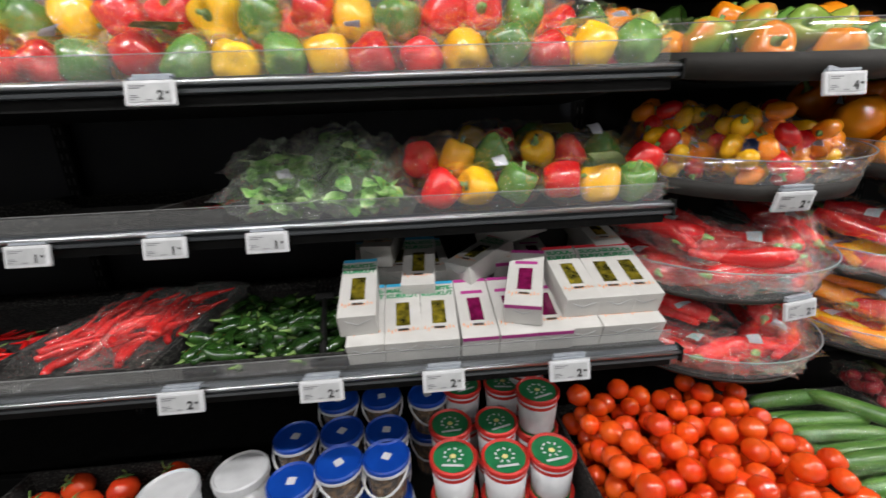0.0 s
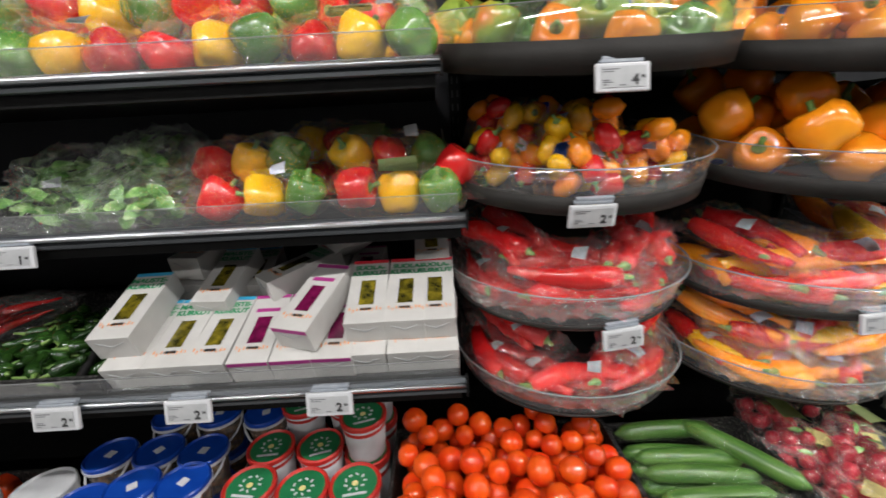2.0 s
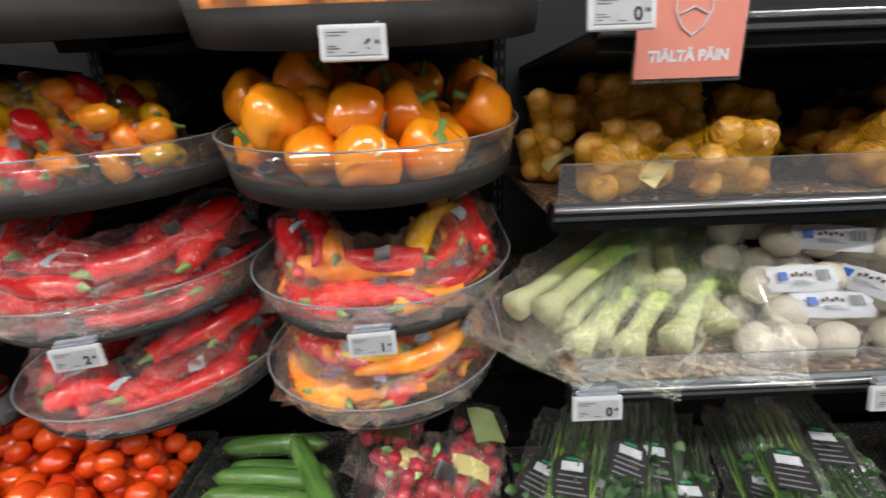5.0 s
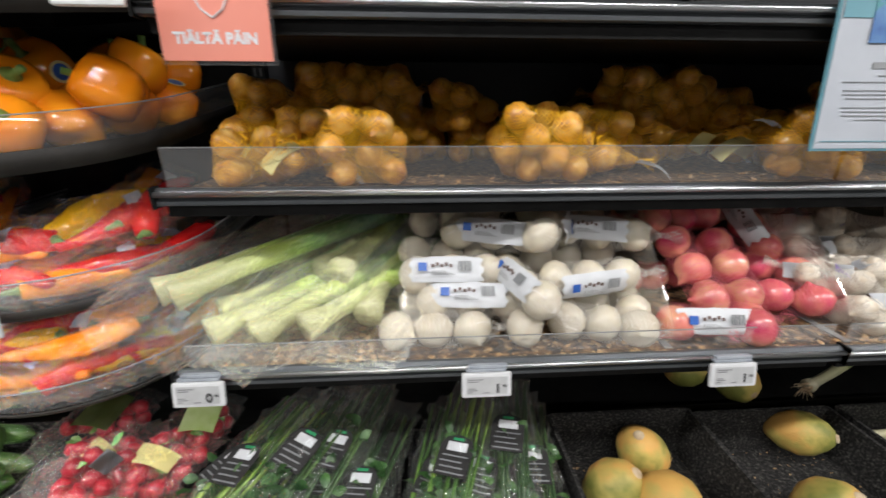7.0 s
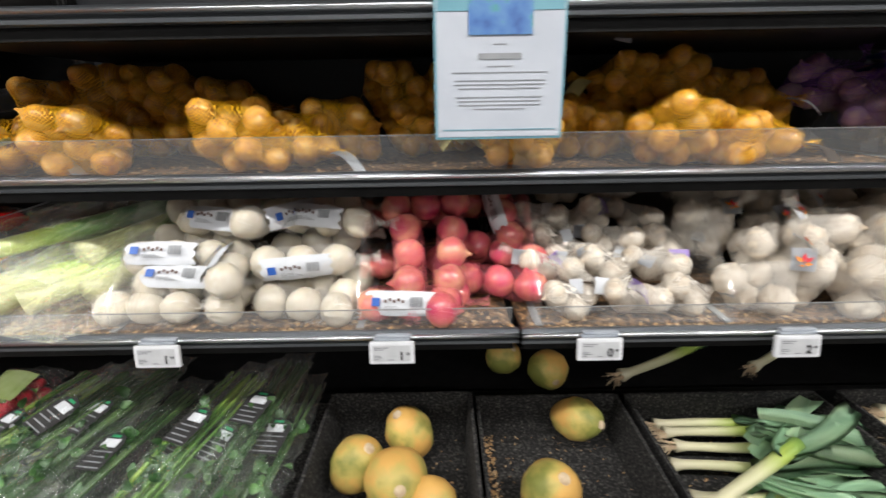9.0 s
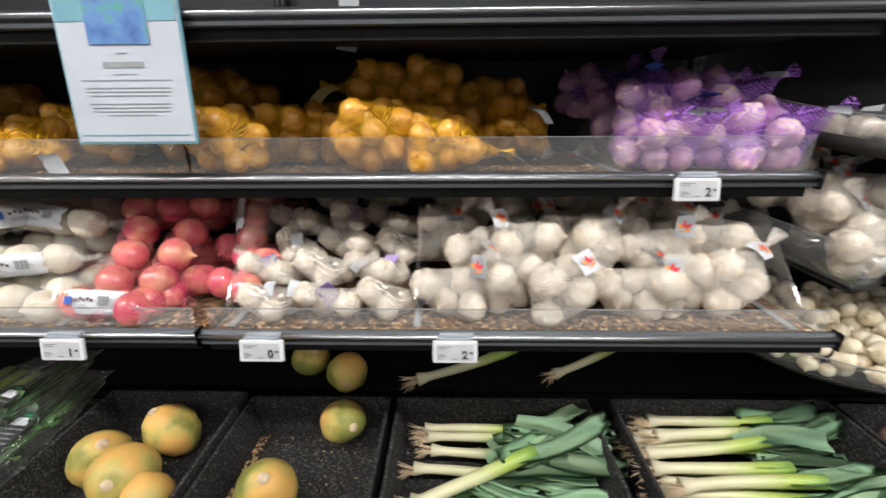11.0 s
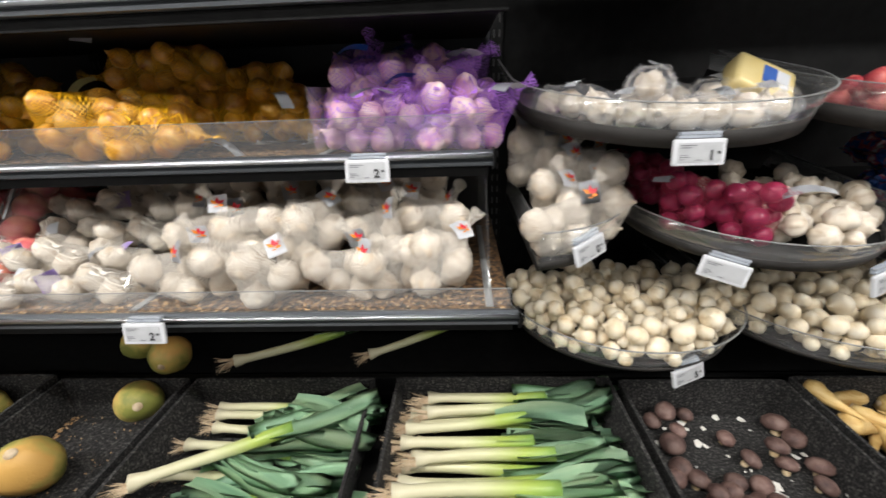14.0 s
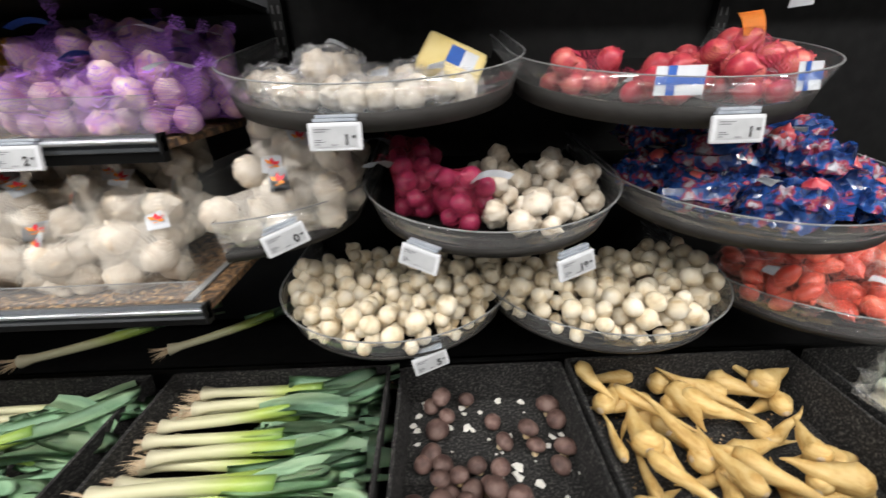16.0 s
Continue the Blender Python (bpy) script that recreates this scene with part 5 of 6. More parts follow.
tagged(put("paper_tag", TAG_W, None, pose(2.915, 0.80, 1.70, -84, 10, 0) @ Matrix.Scale(1.4, 4)), "white paper tag hanging on an onion net", "tag")

# purple garlic bags behind a clear divider
t = thing("divider", pose(3.465, 0.62, 1.352), "clear acrylic divider on the onion shelf", "divider", "shelf dividers")
d = part("pane", box(0, 0.003, 0, 0.5, 0, 0.13), M_ACRYLIC, t)
part("foot", box(-0.006, 0.009, 0.0, 0.5, 0.0004, 0.003), M_ACRYLIC_EDGE, t)
d.visible_shadow = False
PG = [bulb_bag("garlic_net", PGARLIC, 9, 0.029, 0.06, 0.045, M_NET_P, "purple net bag of pink garlic bulbs with tags", "garlic", "purple garlic nets", (one_tag(TAG_W), one_tag(TAG_B))[i], 30 + i, ((0.10, -0.02, 0.0), (0.0, 0.02, 0.04))[i], "garlic_bulb") for i in (0, 1)]
for i, (x, y, z) in enumerate(((3.54, 0.68, 1.352), (3.66, 0.69, 1.352), (3.76, 0.67, 1.352), (3.56, 0.74, 1.41), (3.69, 0.75, 1.415), (3.55, 0.86, 1.40), (3.68, 0.87, 1.42), (3.76, 0.84, 1.36), (3.50, 0.97, 1.44), (3.63, 0.98, 1.43), (3.74, 0.97, 1.42))):
    copy_thing(PG[i % 2], pose(x, y, z, 0, 0, jit(40) - 10))
for s in PG:
    for o in (*s.children_recursive, s):
        bpy.data.objects.remove(o)

# sleeves of three white or pink onions on the middle shelf
SLEEVE_W = hull_net([((-0.070, 0, 0), 0.037), ((0, 0, 0), 0.037), ((0.070, 0, 0), 0.037)], M_NET_C, (0.122, 0, 0), 1.04, 3, 0.04)
SLEEVE_P = hull_net([((-0.070, 0, 0), 0.037), ((0, 0, 0), 0.037), ((0.070, 0, 0), 0.037)], M_NET_PINK, (0.122, 0, 0), 1.03, 3, 0.04)


def band_mesh(seed):
    """A paper band laid over the net, a little crumpled, with ragged ends."""
    bm = bmesh.new()
    rows = []
    for i in range(9):
        a = math.radians(-38 + 76 * i / 8)
        row = []
        for j in range(11):
            x = -0.068 + 0.0136 * j + (0.004 * math.sin(i * 1.9 + seed) if j in (0, 10) else 0)
            q = 0.0415 + 0.0035 * noise.noise(Vector((x * 45, a * 2, seed))) - 0.004 * abs(x) / 0.068
            row.append(bm.verts.new((x, -q * math.cos(a), q * math.sin(a))))
        rows.append(row)
    for a, b in zip(rows, rows[1:]):
        for k in range(10):
            bm.faces.new((a[k], a[k + 1], b[k + 1], b[k]))
    return finish(bm, M_PAPER, True)


BANDS = [band_mesh(s) for s in (1.0, 4.0, 7.0)]
BAND_Y = -0.0455
bm = bmesh.new()
box_into(bm, -0.054, -0.038, BAND_Y, BAND_Y + 0.0006, -0.006, 0.010)
BAND_BLUE = finish(bm, M_SIGNBLUE)
bm = bmesh.new()
for i in range(10):
    box_into(bm, 0.020 + 0.0026 * i, 0.0212 + 0.0026 * i + 0.0005 * (i % 3), BAND_Y, BAND_Y + 0.0006, -0.006, 0.013)
for i in range(4):
    box_into(bm, -0.030, 0.014 - 0.006 * i, BAND_Y, BAND_Y + 0.0006, -0.013 + 0.0022 * i, -0.0122 + 0.0022 * i)
BAND_INK = finish(bm, M_GREYINK)
bm = bmesh.new()
for i in range(5):
    box_into(bm, -0.030 + 0.0085 * i, -0.0245 + 0.0085 * i, BAND_Y, BAND_Y + 0.0006, 0.001 + 0.003 * (i % 2), 0.007 + 0.003 * (i % 2))
BAND_MARKS = finish(bm, paint("brown_print", [(0.10, 0.06, 0.05), (0.14, 0.09, 0.08)], 0.5, 50))


def onion_sleeve(m, meshes, net, words, group, band=True):
    t = thing("onion_sleeve", m, words, "onions", group)
    for i in range(3):
        put("onion", meshes[i % 2], t, pose(-0.070 + 0.070 * i, jit(0.003), jit(0.003), jit(180), jit(180), 0))
    put("net", net, t, None, "fine stretched net")
    if band:
        b = put("label_band", rng.choice(BANDS), t, pose(jit(0.02), 0, 0, -30 + jit(16), 0, jit(6)), "white paper band with blue square and barcode")
        put("logo_square", BAND_BLUE, b)
        put("barcode", BAND_INK, b)
        put("printed_marks", BAND_MARKS, b)


SZ = 1.064
white = [(1.895, 0.565, SZ + 0.037, 0, False), (2.215, 0.565, SZ + 0.037, 2, False), (2.055, 0.625, SZ + 0.037, 88, False), (2.30, 0.67, SZ + 0.04, 80, False),
         (1.935, 0.640, SZ + 0.116, 3, True), (1.965, 0.603, SZ + 0.075, -4, True), (2.065, 0.605, SZ + 0.105, -70, True), (2.205, 0.625, SZ + 0.106, 9, True), (2.02, 0.69, SZ + 0.178, -14, True), (2.14, 0.69, SZ + 0.19, 66, True),
         (2.245, 0.70, SZ + 0.176, -14, True), (1.93, 0.66, SZ + 0.04, 0, False), (2.16, 0.66, SZ + 0.04, 0, False), (1.93, 0.73, SZ + 0.12, 0, False), (2.20, 0.74, SZ + 0.11, 0, False), (1.95, 0.78, SZ + 0.19, 0, False), (2.20, 0.80, SZ + 0.19, 0, False),
         (1.97, 0.86, SZ + 0.225, 4, False), (2.20, 0.87, SZ + 0.225, -3, False), (1.97, 0.96, SZ + 0.23, 0, False), (2.2, 0.97, SZ + 0.23, 0, False)]
for x, y, z, a, band in white:
    onion_sleeve(pose(x, y, z, jit(16), jit(6), a + jit(9)), WONION, SLEEVE_W, "three white onions in fine net with paper band", "white onion sleeves", band)
pink = [(2.430, 0.565, SZ + 0.037, 0, 0, True), (2.425, 0.640, SZ + 0.115, -84, 32, False), (2.515, 0.655, SZ + 0.108, -96, 30, False), (2.620, 0.640, SZ + 0.045, -22, 0, False), (2.640, 0.72, SZ + 0.085, -30, 4, False),
        (2.52, 0.60, SZ + 0.040, 70, 0, False), (2.42, 0.75, SZ + 0.05, 10, 0, False), (2.58, 0.79, SZ + 0.06, 0, 0, False), (2.46, 0.76, SZ + 0.19, 15, 0, False), (2.645, 0.78, SZ + 0.165, -80, 40, True), (2.43, 0.85, SZ + 0.14, 0, 0, False),
        (2.57, 0.88, SZ + 0.16, 15, 0, False), (2.45, 0.92, SZ + 0.22, 0, 0, False), (2.60, 0.95, SZ + 0.21, 0, 0, True)]
for x, y, z, a, dip, band in pink:
    onion_sleeve(pose(x, y, z, jit(8), dip, a), PONION, SLEEVE_P, "three glossy pink onions in fine net", "pink onion sleeves", band)
for x in (1.84, 2.33, 2.685, 3.06, 3.80):
    t = thing("divider", pose(x, 0.53, SZ), "clear acrylic divider on the onion and garlic shelf", "divider", "shelf dividers")
    bm = sweep_x([(0, 0.0), (0, 0.05), (0.16, 0.22), (0.5, 0.22), (0.5, 0.0)], 0, 0.003)
    d = part("pane", bm, M_ACRYLIC, t)
    d.visible_shadow = False
    part("foot", box(-0.006, 0.009, 0.0, 0.5, 0.0004, 0.003), M_ACRYLIC_EDGE, t)

# garlic nets on the middle shelf
def fruit_tag(nk, R, top):
    m = Matrix.Translation(nk + Vector((0, -0.02, -0.012))) @ pose(0, 0, 0, R.uniform(30, 60), R.uniform(-15, 15), R.uniform(-30, 30)) @ Matrix.Scale(1.3, 4)
    return [(TAG_S, m), (TAG_FRUIT, m), (TAG_FRUIT2, m)]


def plain_tag(nk, R, top):
    return [(TAG_S, Matrix.Translation(nk + Vector((0, -0.03, -0.01))) @ pose(0, 0, 0, R.uniform(20, 60), R.uniform(-15, 15), R.uniform(-40, 40)))]


GB = [bulb_bag("garlic_net", GARLIC, n, 0.033, 0.05, 0.035, M_NET_W, "white net bag of garlic bulbs with a fruit-printed tag", "garlic", "garlic nets", fruit_tag, 50 + i, ((0.06, -0.01, 0.045), (-0.055, 0.0, 0.05), (0.03, -0.03, 0.03))[i], "garlic_bulb") for i, n in enumerate((4, 5, 6))]
spots = [(3.13, 0.59, 0), (3.25, 0.60, 0), (3.37, 0.59, 0), (3.49, 0.60, 0), (3.61, 0.59, 0), (3.71, 0.60, 0), (3.17, 0.65, 0.055), (3.30, 0.66, 0.06), (3.44, 0.66, 0.06), (3.57, 0.66, 0.055), (3.69, 0.67, 0.06),
         (3.13, 0.76, 0.05), (3.27, 0.76, 0.06), (3.41, 0.77, 0.06), (3.55, 0.76, 0.06), (3.70, 0.77, 0.05), (3.16, 0.84, 0.12), (3.31, 0.86, 0.13), (3.47, 0.85, 0.13), (3.64, 0.84, 0.12), (3.24, 0.96, 0.15), (3.42, 0.97, 0.15), (3.60, 0.97, 0.15)]
for i, (x, y, dz) in enumerate(spots):
    copy_thing(GB[i % 3], pose(x, y, SZ + dz, jit(10), jit(8), jit(45)))
SG = [bulb_bag("garlic_net", GARLIC, 4, 0.027, 0.05, 0.028, M_NET_W, "small white net of garlic with a torn paper tag", "garlic", "small garlic nets", plain_tag, 60 + i, ((0.07, 0, 0.0), (-0.07, 0.0, 0.0))[i], "garlic_bulb") for i in (0, 1)]
for i, (x, y, dz) in enumerate([(2.76, 0.585, 0), (2.88, 0.58, 0), (2.99, 0.585, 0), (2.74, 0.65, 0.035), (2.85, 0.65, 0.04), (2.97, 0.65, 0.035), (2.78, 0.72, 0.06), (2.90, 0.72, 0.07), (3.01, 0.73, 0.06), (2.75, 0.81, 0.10), (2.87, 0.82, 0.11), (2.99, 0.82, 0.10), (2.80, 0.92, 0.15), (2.95, 0.92, 0.15)]):
    copy_thing(SG[i % 2], pose(x, y, SZ + dz, jit(10), jit(8), jit(60)))
    if i % 3 == 0:
        tagged(put("paper_tag", (TAG_S, TAG_W, TAG_S)[i % 3], None, pose(x, y - 0.035, SZ + dz + 0.06, 45, 0, jit(40)) @ Matrix.Scale(0.9, 4)), "white torn paper tag lying on garlic nets", "tag", "paper tags")
    if i in (1, 3, 5, 10):
        tagged(put("paper_tag", TAG_V, None, pose(x + 0.02, y - 0.04, SZ + dz + 0.045, 40, 0, jit(70))), "violet printed paper tag lying on garlic nets", "tag", "paper tags")
for s in SG:
    for o in (*s.children_recursive, s):
        bpy.data.objects.remove(o)

# ---- leeks ----
def leek_shank(l, r, seed, mat=None):
    bm = bmesh.new()
    pts, rad = [], []
    for i in range(11):
        u = i / 10
        pts.append((l * u, 0.008 * math.sin(u * 2.5 + seed), 0.004 * math.sin(u * 3 + seed)))
        rad.append(r * (0.75 + 0.5 * max(0, 0.12 - u) / 0.12 if u < 0.12 else 0.75 + 0.3 * u))
    tube_into(bm, pts, rad, 12)
    return finish(bm, mat or M_LEEK, True)


def leek_leaf(l, w, seed, droop):
    """A folded strap leaf."""
    bm = bmesh.new()
    rows = []
    for i in range(8):
        u = i / 7
        ww = w * (0.62 + 0.5 * u) / 2 * (1 if u < 0.85 else 1 - (u - 0.85) * 1.6 * (1 + 0.6 * math.sin(seed * 3)))
        c = Vector((l * u, droop * u * u * 0.7 + 0.01 * math.sin(u * 4 + seed), 0.006 * math.sin(u * 3 + seed) - 0.012 * u))
        rows.append([bm.verts.new(c + Vector((0, s * ww, (abs(s) * 0.34 - 0.1) * ww))) for s in (-1, -0.5, 0, 0.5, 1)])
    for a, b in zip(rows, rows[1:]):
        for k in range(4):
            bm.faces.new((a[k], a[k + 1], b[k + 1], b[k]))
    bmesh.ops.solidify(bm, geom=bm.faces[:], thickness=0.0012)
    return finish(bm, M_LEEKLEAF, True)


def root_tuft(seed):
    R = random.Random(seed)
    bm = bmesh.new()
    for _ in range(46):
        a, q = R.uniform(0, 6.28), R.uniform(0.2, 1.0)
        d = Vector((-R.uniform(0.02, 0.06), q * 0.028 * math.cos(a), q * 0.028 * math.sin(a)))
        tube_into(bm, [(0.002, 0.010 * math.cos(a), 0.010 * math.sin(a)), d * 0.5 + Vector((0, 0.004, 0)), d], [0.0011, 0.0009, 0.0004], 4, False)
    return finish(bm, M_ROOT)


SHANK = [leek_shank(0.34, 0.0165, s) for s in (1, 2, 3)]
STRAP = [leek_leaf(l, 0.050, s, d) for l, s, d in ((0.28, 1, 0.015), (0.25, 2, -0.02), (0.30, 3, 0.03), (0.22, 4, -0.01), (0.27, 5, 0.0), (0.24, 6, -0.015))]
TUFT = [root_tuft(s) for s in (1, 2)]


def leek(m, i, straps=4, spread=12, size=1.0, roots=True, group="loose leeks", words="leek with white shank, green leaves and dry roots"):
    t = thing("leek", m @ Matrix.Scale(size, 4), words, "leek", group)
    put("shank", SHANK[i % 3], t)
    if roots:
        put("root_tuft", TUFT[i % 2], t, None, "dry straw-coloured roots")
    for k in range(straps):
        put("leaf", STRAP[(i + k) % 6], t, pose(0.245 + 0.014 * k, jit(0.006), 0.010 - 0.006 * k, jit(40), jit(5), jit(spread)), "blue-green strap leaf")
    return t


# heaped crate: roots all to one side
for i in range(9):
    y = 0.375 + 0.038 * i
    leek(pose(3.615 + jit(0.02) - (0.02 if i < 3 else 0), y, 0.655 + jit(0.006), 0, jit(1.5), 2 + jit(3)), i, 4, 8, 0.92)
for i in range(7):
    y = 0.385 + 0.048 * i
    leek(pose(3.625 + jit(0.03), y, 0.690 + jit(0.006), 0, -2, 4 + jit(4)), i + 1, 4, 9, 0.92)
leek(pose(3.60, 0.375, 0.725, 0, 2, 6), 3, 4, 14)
# loosely filled crate
for x, y, z, a, i in ((3.06, 0.675, 0.655, 2, 0), (3.07, 0.645, 0.658, 4, 1), (3.08, 0.615, 0.652, 0, 2), (3.04, 0.555, 0.650, -3, 0), (3.04, 0.47, 0.650, 2, 1), (3.05, 0.40, 0.650, 6, 2)):
    leek(pose(x, y, z, 0, 0, a), i, 3 if y > 0.6 else 5, 16, 0.82)
leek(pose(3.03, 0.405, 0.705, 0, -2, 29), 1, 5, 14, 0.98)
for k in range(18):
    tagged(put("leek_leaf", STRAP[k % 6], None, pose(3.06 + 0.014 * k, 0.36 + 0.017 * k, 0.655 + 0.004 * k, jit(20), 1, 4 + jit(30)) @ Matrix.Diagonal((0.95, 1.0, 1, 1))), "loose blue-green leek leaf lying in the crate", "leaf", "loose leek leaves")
for x, y, z, a, s in ((3.03, 0.83, 0.70, 24, 1.0), (3.45, 0.86, 0.70, 30, 0.9)):
    leek(pose(x, y, z, 0, -4, a), 2, 3, 8, s)

# bagged leeks on the middle shelf
LEEK_FILM = [film_sleeve(0.60, 0.18, 0.10, s, M_BAGFILM, 0.03, 0.2) for s in (21, 22)]
YOUNG = [leek_shank(0.34, 0.0165, s, M_LEEK_YOUNG) for s in (1, 2, 3)]
for i, (x, y, z, a, n) in enumerate(((1.41, 0.57, 1.165, 45, 2), (1.49, 0.58, 1.11, 47, 2), (1.60, 0.555, 1.108, 52, 3), (1.775, 0.555, 1.11, 76, 1), (1.70, 0.68, 1.17, 66, 2))):
    t = thing("leek_bag", pose(x, y, z, 0, -9, a), "hazy clear bag of trimmed leeks on the shelf", "leeks", "leek bags")
    for k in range(n):
        s = put("leek", YOUNG[(i + k) % 3], t, pose(0.01 + jit(0.03), (k - (n - 1) / 2) * 0.055, jit(0.01), 0, 0, jit(5)) @ Matrix.Scale(1.4, 4))
        for q in range(2):
            put("leaf", STRAP[(k + q) % 4], s, pose(0.28, 0, 0, jit(30), 0, jit(8)) @ Matrix.Scale(0.6, 4))
    put("bag_film", LEEK_FILM[i % 2], t, pose(0.23, 0, 0.004), "hazy crinkled bag")


# ---- herb and spring onion bags in the bottom row ----
HERB_FILM = [film_sleeve(0.44, 0.115, 0.06, s, M_BAGFILM, 0.03, 0.22) for s in (24, 25)]
SPRIG = finish(leaf_blade(0.022, 0.016, 1.0), M_HERB, True)
STALK_G = []
STALK_MATS = [paint("dark_herb_stalks", [(0.008, 0.028, 0.008), (0.025, 0.07, 0.016), (0.10, 0.18, 0.05)], 0.4, 12, stretch=(0.6, 1, 1)), paint("spring_onion_stalks", [(0.02, 0.07, 0.014), (0.09, 0.20, 0.03), (0.34, 0.48, 0.07)], 0.35, 9, stretch=(0.9, 1, 1))]
for s in (1, 2):
    bm = bmesh.new()
    R = random.Random(s)
    for _ in range(9):
        y, z = R.uniform(-0.04, 0.04), R.uniform(-0.016, 0.016)
        tube_into(bm, [(-0.18, y * 0.8, z), (0.0, y, z + 0.004), (0.20, y * 1.2 + R.uniform(-0.02, 0.02), z)], [0.0045, 0.004, 0.003], 6)
    STALK_G.append(finish(bm, STALK_MATS[s - 1], True))
bm = bmesh.new()
outline = [(-0.034, -0.045), (0.034, -0.045), (0.036, 0.020), (0.026, 0.038), (0.0, 0.046), (-0.026, 0.038), (-0.036, 0.020)]
lo = [bm.verts.new((x, y, 0.0)) for x, y in outline]
hi = [bm.verts.new((x, y, 0.0008)) for x, y in outline]
bm.faces.new(hi)
bm.faces.new(lo[::-1])
for k in range(7):
    bm.faces.new((lo[k], lo[(k + 1) % 7], hi[(k + 1) % 7], hi[k]))
ME_BLACKLAB = finish(bm, M_INK)
bm = bmesh.new()
for k in range(4):
    box_into(bm, -0.028 + 0.003 * (k % 2), 0.028 - 0.005 * (k % 3), -0.040 + 0.012 * k, -0.0372 + 0.012 * k, 0.0009, 0.0014)
ME_LABLINES = finish(bm, M_GREYINK)
ME_LABBOX = finish(box(-0.020, 0.022, 0.008, 0.028, 0.0009, 0.0014), M_PAPER)
ME_LABTOP = finish(box(-0.012, 0.012, 0.032, 0.038, 0.0009, 0.0014), M_CGREEN)
herbs = [(1.44, 0.55, 0.735, 62), (1.54, 0.54, 0.74, 64), (1.64, 0.53, 0.735, 68), (1.74, 0.52, 0.735, 70), (1.50, 0.53, 0.785, 62), (1.68, 0.56, 0.785, 68), (1.60, 0.52, 0.80, 64), (1.89, 0.52, 0.735, 74), (1.98, 0.51, 0.74, 78), (2.10, 0.52, 0.735, 84), (1.93, 0.51, 0.785, 72), (2.05, 0.55, 0.785, 80)]
for i, (x, y, z, a) in enumerate(herbs):
    t = thing("herb_bag", pose(x, y, z, jit(8), -10, a), "clear bag of spring onions and herbs with black label", "herbs", "herb bags")
    put("stalks", STALK_G[1 if i % 3 == 1 else 0], t, None, "bundle of green stalks")
    for k in range(40):
        put("leaf", SPRIG, t, pose(-0.03 + jit(0.12), jit(0.045), 0.014 + jit(0.014), jit(60), jit(50), jit(180)) @ Matrix.Scale(1.3, 4))
    l = put("black_label", ME_BLACKLAB, t, pose(0.02 + jit(0.03), 0, 0.034, 0, 0, -90 + jit(15)), "black printed label")
    put("label_print", ME_LABLINES, l)
    put("barcode", ME_LABBOX, l, None, "white barcode field")
    put("green_mark", ME_LABTOP, l)
    put("bag_film", HERB_FILM[i % 2], t, None, "hazy crinkled bag")

# ---- swedes, mushrooms, parsnips ----
def swede_mesh(s, tall):
    bm = lathe([(0, 0.060), (0.018, 0.059), (0.036, 0.048), (0.055, 0.020), (0.058, -0.006), (0.046, -0.036), (0.026, -0.056), (0.010, -0.066), (0, -0.068)], 22)
    for v in bm.verts:
        v.co.z *= tall
    return finish(lump(bm, 0.14, 11, s), M_SWEDE, True)


SWEDE = [swede_mesh(s, k) for s, k in ((1, 1.0), (2, 1.2), (3, 0.95))]
ME_CROWN = finish(lathe([(0.0, 0.061), (0.009, 0.0605), (0.012, 0.056)], 12), M_ROOT, True)
for x, y, z, rx, ry, rz, i, s in ((2.29, 0.545, 0.685, 25, 20, 30, 1, 0.92), (2.405, 0.635, 0.69, -20, -15, 80, 1, 0.9), (2.385, 0.50, 0.69, 60, 10, 10, 0, 1.05), (2.47, 0.455, 0.675, 150, 15, 60, 2, 0.8),
                                (2.845, 0.665, 0.69, 60, 40, 20, 1, 0.85), (2.725, 0.47, 0.68, 20, 12, 0, 1, 0.95), (2.81, 0.85, 0.71, 95, 0, 10, 0, 0.9), (2.68, 0.90, 0.72, 40, 0, 50, 0, 0.85)):
    t = thing("swede", pose(x, y, z + 0.006, rx, ry, rz) @ Matrix.Scale(s * 1.14, 4), "yellow and green swede with cut crown in a black crate", "swede", "swedes")
    put("root", SWEDE[i], t)
    put("crown", ME_CROWN, t, pose(0, 0, (1.2 if i == 1 else 1.0) * 0.062 - 0.061), "dry cut crown")

ME_CAP = [finish(lump(lathe([(0, 0.014), (0.010, 0.0125), (0.018, 0.006), (0.0195, -0.002), (0.015, -0.008), (0.006, -0.007), (0, -0.007)], 16), 0.12, 30, s), M_MUSH, True) for s in (1, 2)]
ME_FOOT = finish(lathe([(0.0065, -0.007), (0.007, -0.018), (0.005, -0.022), (0, -0.022)], 10), M_CUT, True)
R = random.Random(9)
caps = drop(26, 0.021, rect(4.20, 4.565, 0.37, 0.685), 0.612, 1, 0.15, 21, 1.0)
caps += drop(7, 0.021, rect(4.20, 4.32, 0.36, 0.50), 0.612, 1, 0.15, 22, 1.0)
for i, (x, y, z, q) in enumerate(caps):
    t = thing("mushroom", pose(x, y, z, R.uniform(-22, 22), R.uniform(-22, 22), R.uniform(0, 360)) @ Matrix.Scale(q / 0.018 * (1.25 if i % 7 == 0 else 1), 4), "small brown chestnut mushroom scattered in a felt-lined crate", "mushroom", "mushrooms")
    put("cap", ME_CAP[i % 2], t)
    put("foot", ME_FOOT, t, None, "pale stalk")
bm = bmesh.new()
